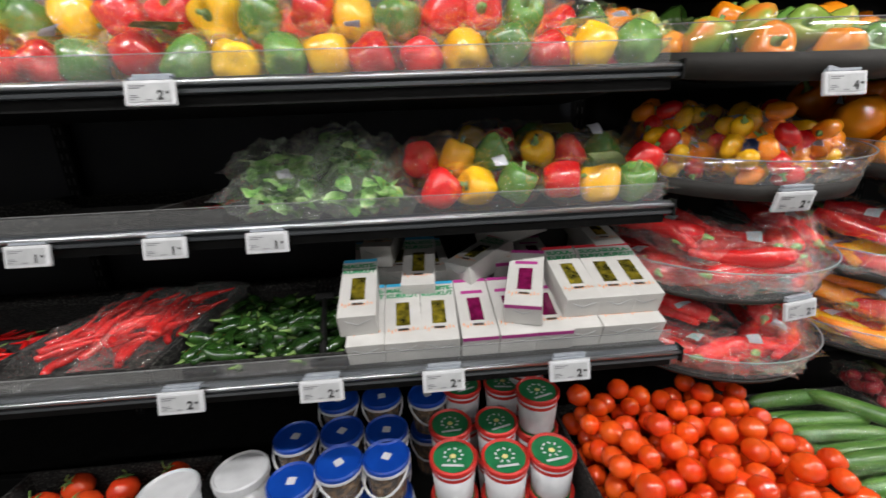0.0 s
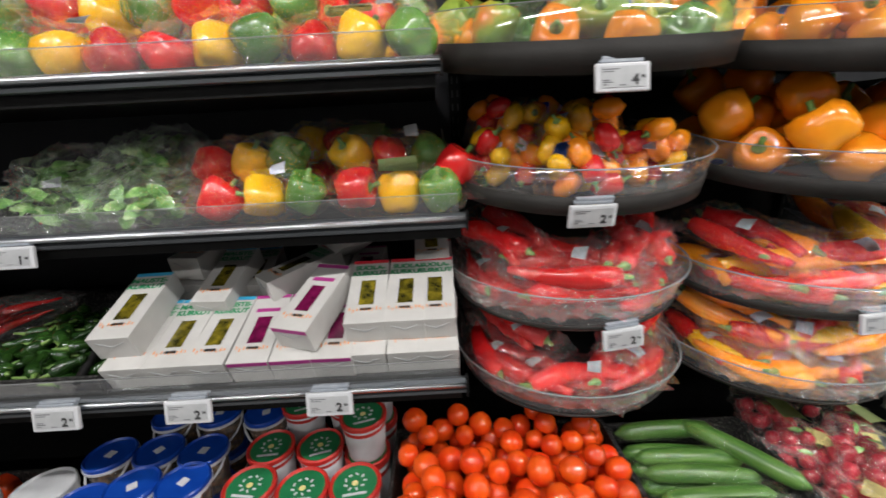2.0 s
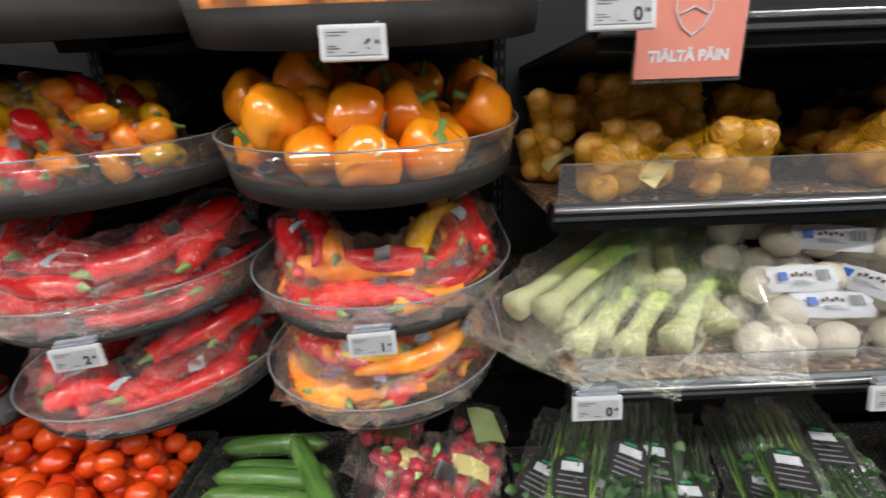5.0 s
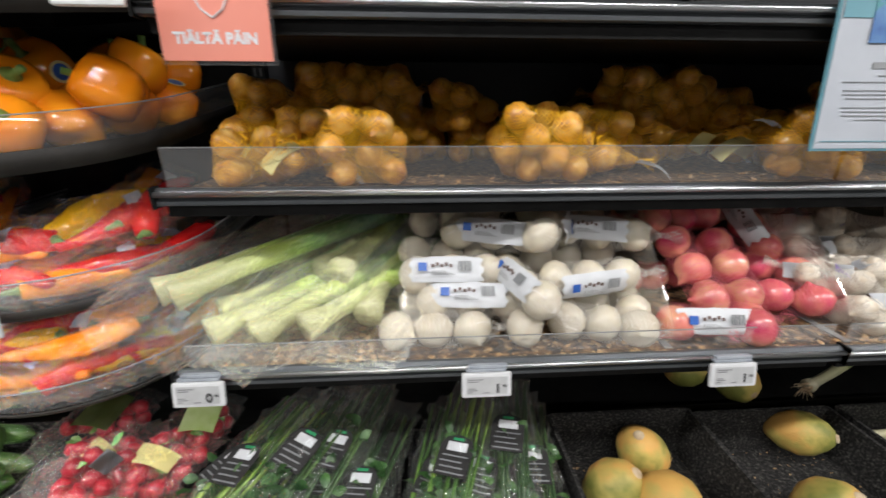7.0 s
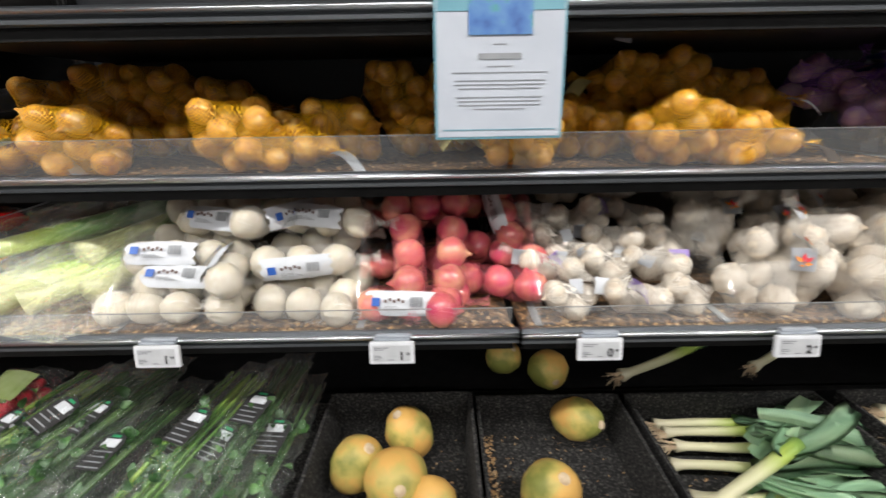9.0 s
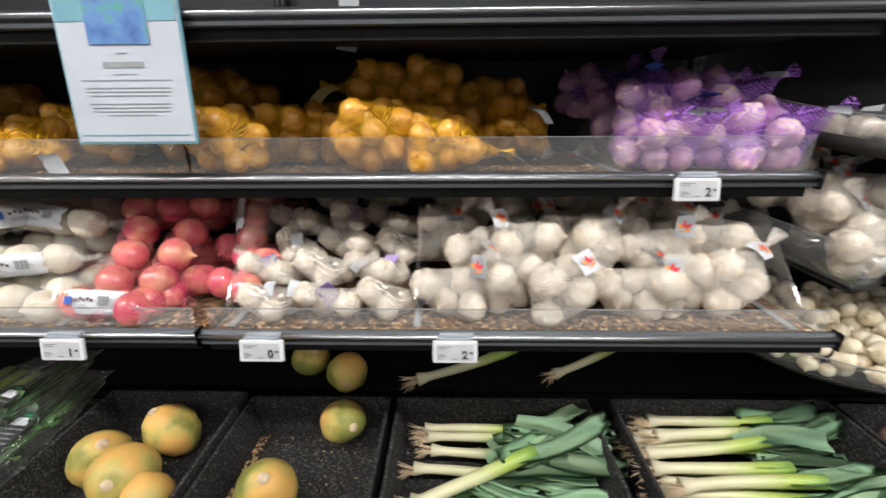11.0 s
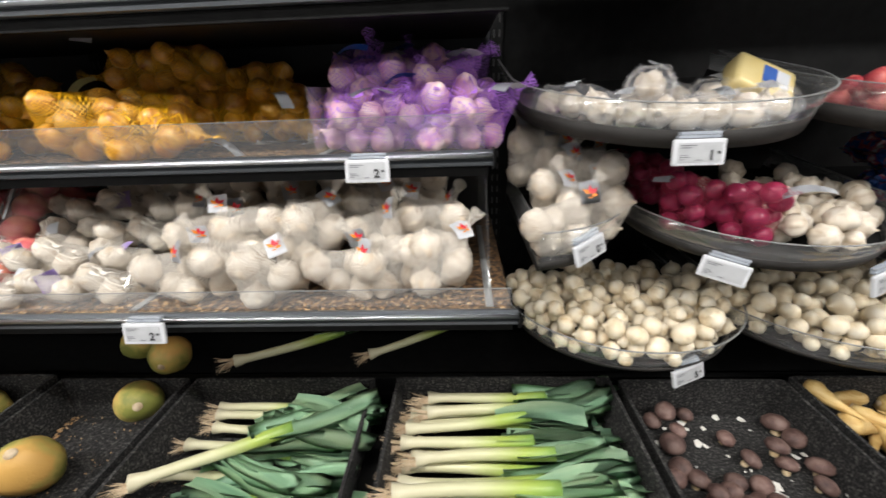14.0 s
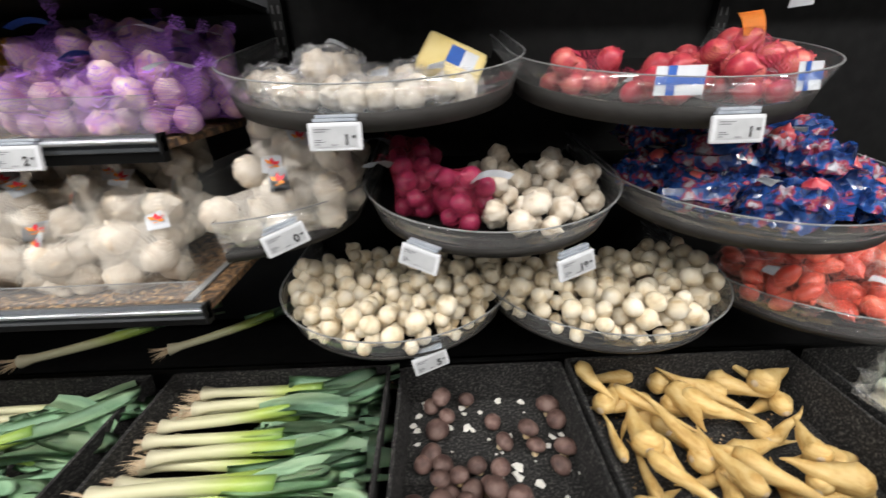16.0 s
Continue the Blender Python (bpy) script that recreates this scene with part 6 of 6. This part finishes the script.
for _ in range(60):
    s = R.uniform(0.004, 0.015)
    m = pose(R.uniform(4.19, 4.58), R.uniform(0.36, 0.69), 0.6155, R.uniform(-12, 12), R.uniform(-12, 12), R.uniform(0, 180))
    vs = [bm.verts.new(m @ Vector((s * math.cos(a) * R.uniform(0.5, 1.2), s * math.sin(a) * R.uniform(0.5, 1.2), R.uniform(0, 0.003)))) for a in (0, 1.2, 2.5, 3.7, 5.0)]
    bm.faces.new(vs)
tagged(put("mushroom_crumbs", finish(bm, M_CRUMB)), "pale torn crumbs scattered over the crate's felt", "crumbs", kind="stuff")


def parsnip_mesh(l, r, bend, seed):
    bm = bmesh.new()
    pts, rad = [], []
    for i in range(15):
        u = i / 14
        pts.append((l * u, bend * u * u + 0.003 * math.sin(u * 9 + seed), 0.004 * math.sin(u * 5 + seed)))
        shape = (0.55 + 3.8 * u) if u < 0.12 else max(0.06, (1 - u) ** 0.85 * 1.12)
        rad.append(r * min(1.0, shape) * (1 + 0.04 * math.sin(i * 2.4 + seed)))
    tube_into(bm, pts, rad, 12)
    return finish(bm, M_PARS, True)


PARS = [parsnip_mesh(l, r, b, s) for l, r, b, s in ((0.16, 0.029, 0.015, 1), (0.18, 0.026, -0.02, 2), (0.145, 0.035, 0.01, 3), (0.20, 0.020, 0.03, 4))]
ME_PTOP = finish(lathe([(0, 0.004), (0.007, 0.003), (0.010, 0.0)], 10), M_ROOT, True)
fixed = [(4.64, 0.70, 0.72, -70, 0, 0.8), (4.78, 0.68, 0.69, 175, 1, 0.8), (4.84, 0.695, 0.66, -3, 2, 0.9), (4.72, 0.46, 0.69, 82, 2, 1.0), (5.06, 0.62, 0.71, 20, 2, 1.0), (5.12, 0.62, 0.69, 110, 3, 0.8), (4.88, 0.62, 0.68, -35, 0, 1.0), (4.66, 0.45, 0.68, 80, 3, 0.7), (4.80, 0.62, 0.67, 190, 1, 0.9)]
for x, y, z, a, i, s in fixed:
    t = thing("parsnip", pose(x, y, z, 0, 4, a) @ Matrix.Scale(s, 4), "pale yellow parsnip in a black felt-lined crate", "parsnip", "parsnips")
    put("root", PARS[i], t)
    put("crown", ME_PTOP, t, pose(0, 0, 0, 0, -90, 0))
for i, (x, y, z, q) in enumerate(drop(36, 0.027, rect(4.72, 5.14, 0.37, 0.66), 0.613, 10, 0.15, 31, 1.2)):
    a = R.uniform(-180, 180)
    dx, dy = 0.09 * math.cos(math.radians(a)), 0.09 * math.sin(math.radians(a))
    x, y = min(5.13, max(4.70, x)), min(0.66, max(0.37, y))
    t = thing("parsnip", pose(min(5.19, max(4.64, x - dx)), min(0.69, max(0.34, y - dy)), min(z, 0.72), 0, R.uniform(-6, 6), a) @ Matrix.Scale(R.uniform(0.75, 1.05), 4), "pale yellow parsnip in a black felt-lined crate", "parsnip", "parsnips")
    put("root", PARS[i % 4], t)
    put("crown", ME_PTOP, t, pose(0, 0, 0, 0, -90, 0))

# clear bag beyond the parsnips
t = thing("vegetable_bag", pose(5.46, 0.56, 0.72, 10, 0, 30), "clear hazy plastic bag of pale vegetables", "bag")
for x, y, z, q in drop(16, 0.03, rect(-0.10, 0.10, -0.06, 0.06), -0.08, 8, 0.1, 77):
    put("bulb", WONION[0], t, spun(R, x, y, z))
put("bag_film", film_sleeve(0.32, 0.22, 0.15, 31, M_BAGFILM, 0.05, 0.3), t, None, "hazy crinkled bag")

# ---- round trays of garlic and onions ----
for k, seed in (("d3a", 41), ("d3b", 42)):
    cx, cy, z0, r = tray_floor(k)
    heap = drop(265, 0.0205, half_disc(cx, cy, r - 0.002, 0.06), z0, 7, 0.18, seed, 0.88)
    heap.sort(key=lambda p: p[2])
    bm = bmesh.new()
    for i, (x, y, z, q) in enumerate(heap[:120]):
        k0 = len(bm.verts)
        bm.from_mesh(SOLO[i % 3])
        bm.verts.ensure_lookup_table()
        bmesh.ops.transform(bm, matrix=spun(R, x, y, z, q / 0.0215), verts=bm.verts[k0:])
    tagged(put("garlic_heap", finish(bm, M_SOLO, True)), "lower layer of small round single-clove garlic", "garlic", kind="stuff")
    for i, (x, y, z, q) in enumerate(heap[120:]):
        tagged(put("garlic_clove", SOLO[i % 3], None, spun(R, x, y, z, q / 0.0215 * 1.12)), "small round single-clove garlic, cream with brown streaks", "garlic", "loose single-clove garlic")
cx, cy, z0, r = tray_floor("d2b")
for i, (x, y, z, q) in enumerate(drop(46, 0.026, rect(cx - 0.02, cx + 0.235, cy - 0.23, cy + 0.10), z0, 8, 0.12, 43, 0.85)):
    if (x - cx) ** 2 + min(0, y - cy) ** 2 < (r - 0.02) ** 2:
        tagged(put("garlic_bulb", GARLIC[i % 3], None, spun(R, x, y, z + tilt_z("d2b", y), q / 0.033)), "loose white garlic bulb with dry neck", "garlic", "loose garlic bulbs")
RB = [bulb_bag("red_onion_net", RONION, 14, 0.022, 0.05, 0.04, M_NET_R, "red net bag of small red onions with paper tag", "onions", "red onion nets", one_tag(TAG_W), 70, (-0.06, 0.03, 0.0), "onion")]
for x, y, z, a in ((cx - 0.15, cy - 0.10, z0, 20), (cx - 0.17, cy + 0.05, z0, 0), (cx - 0.07, cy - 0.15, z0, 120)):
    copy_thing(RB[0], pose(x, y, z + tilt_z("d2b", y), 0, 0, a))
cx, cy, z0, r = tray_floor("d2a")
for i, (dx, dy, dz) in enumerate(((0.08, -0.19, 0), (0.17, -0.12, 0), (0.20, 0.0, 0), (0.09, -0.08, 0.055), (0.19, -0.04, 0.06), (0.10, 0.04, 0.09), (0.20, 0.10, 0.06), (0.10, 0.14, 0.10))):
    copy_thing(GB[i % 3], pose(cx + dx, cy + dy, z0 + dz, 0, 0, jit(60)))
for s in GB + RB:
    for o in (*s.children_recursive, s):
        bpy.data.objects.remove(o)
cx, cy, z0, r = tray_floor("d2c")
BLUE_FILM = [film_sleeve(0.15, 0.11, 0.075, s, M_BLUEBAG, 0.02, 0.3) for s in (51, 52, 53)]
for i, (dx, dy, dz) in enumerate(((-0.15, -0.13, 0), (-0.03, -0.20, 0), (0.12, -0.17, 0), (-0.18, 0.02, 0), (-0.06, -0.07, 0.01), (0.08, -0.05, 0), (0.19, -0.04, 0), (-0.10, -0.08, 0.065), (0.05, -0.12, 0.065), (0.14, 0.02, 0.06), (-0.02, 0.05, 0.07), (-0.15, 0.10, 0.06))):
    t = thing("onion_bag", pose(cx + dx, cy + dy, z0 + 0.045 + dz + tilt_z("d2c", cy + dy), jit(15), jit(12), jit(180)), "glossy blue printed bag of red onions", "onions", "blue onion bags")
    put("bag", BLUE_FILM[i % 3], t)
    for q in range(1):
        put("onion", RED_SET[q % 2], t, pose(jit(0.045), jit(0.03), 0.024, jit(90), 0, 0))
    put("printed_label", TAG_S, t, pose(jit(0.03), -0.02, 0.042, 10, 0, jit(60)), "white label")
cx, cy, z0, r = tray_floor("d1a")
WHITE_FILM = film_sleeve(0.15, 0.075, 0.068, 61, clear("white_mesh_wrap", (0.9, 0.9, 0.9), 0.2, 0.04, 0.07, (0.70, 0.71, 0.76), 0.8, 40, 0.35), 0.02, 0.2)
for i, (dx, dy, dz, a) in enumerate(((-0.19, -0.10, 0, -40), (-0.10, -0.18, 0, -20), (0.03, -0.22, 0, 0), (0.13, -0.18, 0, 25), (-0.03, -0.11, 0.0, 10), (0.09, -0.09, 0, 60), (-0.06, -0.15, 0.035, 70))):
    y = cy + dy
    t = thing("garlic_pack", pose(cx + dx, y, z0 + 0.026 + dz + tilt_z("d1a", y), jit(8), 0, a), "white mesh wrapped pack of garlic bulbs with label", "garlic", "garlic packs")
    for q in (-1, 0, 1):
        put("garlic_bulb", GARLIC[q % 3], t, pose(q * 0.048, 0, 0, jit(180), jit(180), 0) @ Matrix.Scale(0.85, 4))
    put("wrap", WHITE_FILM, t, None, "white mesh wrap")
    put("printed_label", TAG_S, t, pose(jit(0.03), -0.02, 0.033, 15, 0, jit(40)), "white printed label")
t = thing("wrapped_slab", pose(cx + 0.15, cy - 0.125, z0 + 0.080, 48, 24, -8) @ Matrix.Scale(0.78, 4), "pale yellow wedge in clear film with blue label", "food pack")
part("slab", box(-0.075, 0.075, -0.05, 0.05, -0.025, 0.035, 0.014), M_CHEESE, t, smooth=True)
put("label_sticker", finish(box(-0.012, 0.055, -0.02, 0.03, 0.0353, 0.036), M_PAPER), t, None, "white label")
put("label_top", finish(box(-0.012, 0.022, -0.02, 0.03, 0.0362, 0.0368), M_SIGNBLUE), t, None, "blue printed field")
cx, cy, z0, r = tray_floor("d1b")
RN = [bulb_bag("red_onion_net", RED_SET, 9, 0.024, 0.06, 0.05, M_NET_R, "red net bag of onions with flag-printed label", "onions", "red onion nets", one_tag(TAG_W), 80 + i, (0.09, 0.03, -0.03), "onion") for i in (0, 1)]
for i, (dx, dy, dz, a) in enumerate(((-0.18, -0.09, 0, 10), (-0.06, -0.18, 0, 40), (0.09, -0.19, 0, 0), (0.19, -0.09, 0, 60), (0.04, -0.08, 0.0, 100), (0.08, -0.13, 0.03, 20))):
    y = cy + dy
    copy_thing(RN[i % 2], pose(cx + dx, y, z0 + dz + tilt_z("d1b", y), 0, 0, a))
for s in RN:
    for o in (*s.children_recursive, s):
        bpy.data.objects.remove(o)
for dx, yaw in ((-0.085, -16), (0.125, 24)):
    a = math.radians(yaw)
    t = thing("flag_label", pose(cx + dx, cy - 0.292 * math.cos(dx * 3.3), z0 + 0.062, -8, 0, yaw), "white paper label printed with a blue cross flag", "label", "flag labels")
    part("sheet", box(-0.034, 0.034, -0.001, 0.0, -0.021, 0.021), M_PAPER, t)
    part("cross_bar", box(-0.034, 0.034, -0.002, -0.0012, -0.006, 0.006), M_SIGNBLUE, t, "blue cross bar")
    part("cross_post", box(-0.018, -0.006, -0.0029, -0.0022, -0.021, 0.021), M_SIGNBLUE, t, "blue cross post")
tagged(put("paper_tag", TAG_W, None, pose(cx + 0.19, cy - 0.13, z0 + 0.17, 60, 0, -80) @ Matrix.Scale(1.5, 4)), "long white paper tag on a red onion net", "tag", "paper tags")
tagged(put("orange_tag", paper_tag(0.04, 0.045, 0.004, M_ORANGEPRINT), None, pose(cx + 0.10, cy - 0.16, z0 + 0.125, 60, 0, 4)), "orange printed paper tag on a red onion net", "tag", "paper tags")
cx, cy, z0, r = tray_floor("d3c")
SHALLOT_FILM = [film_sleeve(0.20, 0.14, 0.09, q, M_FILM, 0.03, 0.22) for q in (71, 72)]
for i, (dx, dy, dz, a) in enumerate(((-0.16, -0.10, 0, -40), (0.0, -0.18, 0, 0), (0.16, -0.10, 0, 40), (-0.10, 0.05, 0, 20), (0.08, 0.04, 0, -20), (-0.06, -0.08, 0.07, -15), (0.10, -0.06, 0.075, 30))):
    t = thing("shallot_bag", pose(cx + dx, cy + dy, z0 + 0.045 + dz, jit(10), jit(8), a), "clear crinkled bag of coppery red shallots", "shallots", "shallot bags")
    for x2, y2, z2, q in drop(11, 0.023, rect(-0.07, 0.07, -0.045, 0.045), -0.042, 8, 0.1, 90 + i, 1.0):
        put("shallot", SHALLOT[i % 2], t, spun(R, x2, y2, z2))
    put("bag_film", SHALLOT_FILM[i % 2], t, None, "crinkled clear bag")
    put("printed_label", TAG_S, t, pose(jit(0.03), -0.03, 0.044, 10, 0, jit(40)), "white label")

# ---- dry skins littering the shelves ----
M_SKIN = paint("dry_onion_skin", [(0.30, 0.15, 0.05), (0.50, 0.30, 0.13), (0.62, 0.50, 0.34)], 0.6, 200)
for x0, x1, y0, y1, z, n in ((1.48, 2.63, 0.518, 0.60, 1.0655, 330), (2.66, 3.84, 0.518, 0.60, 1.0635, 330), (1.47, 3.79, 0.608, 0.78, 1.3515, 700)):
    bm = bmesh.new()
    for _ in range(n):
        s = R.uniform(0.002, 0.008)
        m = pose(R.uniform(x0, x1), y0 + (y1 - y0) * R.random() ** 1.5, z, R.uniform(-20, 20), R.uniform(-20, 20), R.uniform(0, 180))
        bm.faces.new([bm.verts.new(m @ Vector((s * math.cos(q) * R.uniform(0.5, 1.2), s * math.sin(q) * R.uniform(0.4, 1.0), R.uniform(0, 0.003)))) for q in (0, 1.3, 2.6, 3.9, 5.2)])
    tagged(put("onion_skins", finish(bm, M_SKIN)), "dry brown onion skin flakes littering the shelf", "litter", kind="stuff")

for x0, x1, y0, y1, z, n, top in ((2.600, 2.622, 0.37, 0.69, 0.6165, 160, 0.007), (2.21, 2.55, 0.36, 0.69, 0.6155, 120, 0.004), (2.62, 2.94, 0.36, 0.69, 0.6155, 140, 0.004), (3.01, 3.48, 0.35, 0.70, 0.6155, 120, 0.005), (4.64, 5.19, 0.34, 0.69, 0.6155, 160, 0.005), (3.9, 4.9, 0.74, 0.80, 0.6035, 220, 0.005)):
    bm = bmesh.new()
    for _ in range(n):
        s = R.uniform(0.0012, top)
        m = pose(R.uniform(x0, x1), R.uniform(y0, y1), z, R.uniform(-20, 20), R.uniform(-20, 20), R.uniform(0, 180))
        bm.faces.new([bm.verts.new(m @ Vector((s * math.cos(q) * R.uniform(0.4, 1.2), s * math.sin(q) * R.uniform(0.3, 1.0), R.uniform(0, 0.002)))) for q in (0, 1.3, 2.6, 3.9, 5.2)])
    tagged(put("vegetable_crumbs", finish(bm, M_SKIN)), "dry brown peelings and crumbs on the black felt", "litter", kind="stuff")

# ---- hanging signs ----
t = thing("hanging_sign", pose(2.594, 0.545, 1.52, -6, 0, 0), "white framed notice with teal head, photo and printed lines", "sign")
part("frame", box(-0.104, 0.104, -0.002, 0.002, -0.098, 0.195, 0.001), M_TEAL, t, "teal edge")
part("sheet", box(-0.100, 0.100, -0.0034, -0.0024, -0.094, 0.19), M_SHEET, t, "white printed sheet")
part("head", box(-0.098, 0.098, -0.0046, -0.0038, 0.092, 0.185), M_TEAL, t, "teal head field")
part("photo", box(-0.05, 0.05, -0.0058, -0.005, 0.058, 0.15), M_PHOTO, t, "blue and green photo")
part("heading", box(-0.034, 0.034, -0.0046, -0.0038, 0.023, 0.032), M_GREYINK, t, "unreadable heading")
bm = bmesh.new()
for z, w in ((0.045, 0.01), (0.013, 0.02), (0.004, 0.076), (-0.008, 0.072), (-0.014, 0.072), (-0.020, 0.066), (-0.033, 0.07), (-0.039, 0.066), (-0.045, 0.066), (-0.051, 0.042)):
    box_into(bm, -w, w, -0.0046, -0.0038, z - 0.0006, z + 0.0006)
part("text_block", bm, M_GREYINK, t, "grey printed text")
part("bottom_line", box(-0.092, 0.092, -0.0046, -0.0038, -0.084, -0.0825), M_TEAL, t)
part("hook", tube_into(bmesh.new(), [(0, 0, 0.19), (0, 0.02, 0.22)], [0.002, 0.002], 6), M_RAIL_DARK, t)
t = thing("hanging_sign", pose(1.605, 0.545, 1.62, -4, 0, 0), "salmon pink card sign in a clear sleeve", "sign")
part("card", box(-0.072, 0.072, -0.001, 0.001, -0.074, 0.13), M_PINKSIGN, t, "salmon pink card")
part("sleeve", box(-0.074, 0.076, 0.0015, 0.003, -0.079, 0.132), M_ACRYLIC, t, "clear sleeve")
put("lettering", text_mesh("TIÄLTÄ PÄIN", 0.019, M_PAPER), t, pose(0, -0.0014, -0.047, 90, 0, 0), "white lettering")
bm = bmesh.new()
for s in (-1, 1):
    tube_into(bm, [(0, -0.0022, -0.022), (s * 0.014, -0.0022, -0.012), (s * 0.024, -0.0022, 0.008), (s * 0.022, -0.0022, 0.04)], [0.0012] * 4, 5)
    tube_into(bm, [(-0.018 * s, -0.0022, 0.004), (0, -0.0022, 0.012), (0.018 * s, -0.0022, 0.004)], [0.0012] * 3, 5)
part("emblem", bm, M_PAPER, t, "white leaf-like emblem")
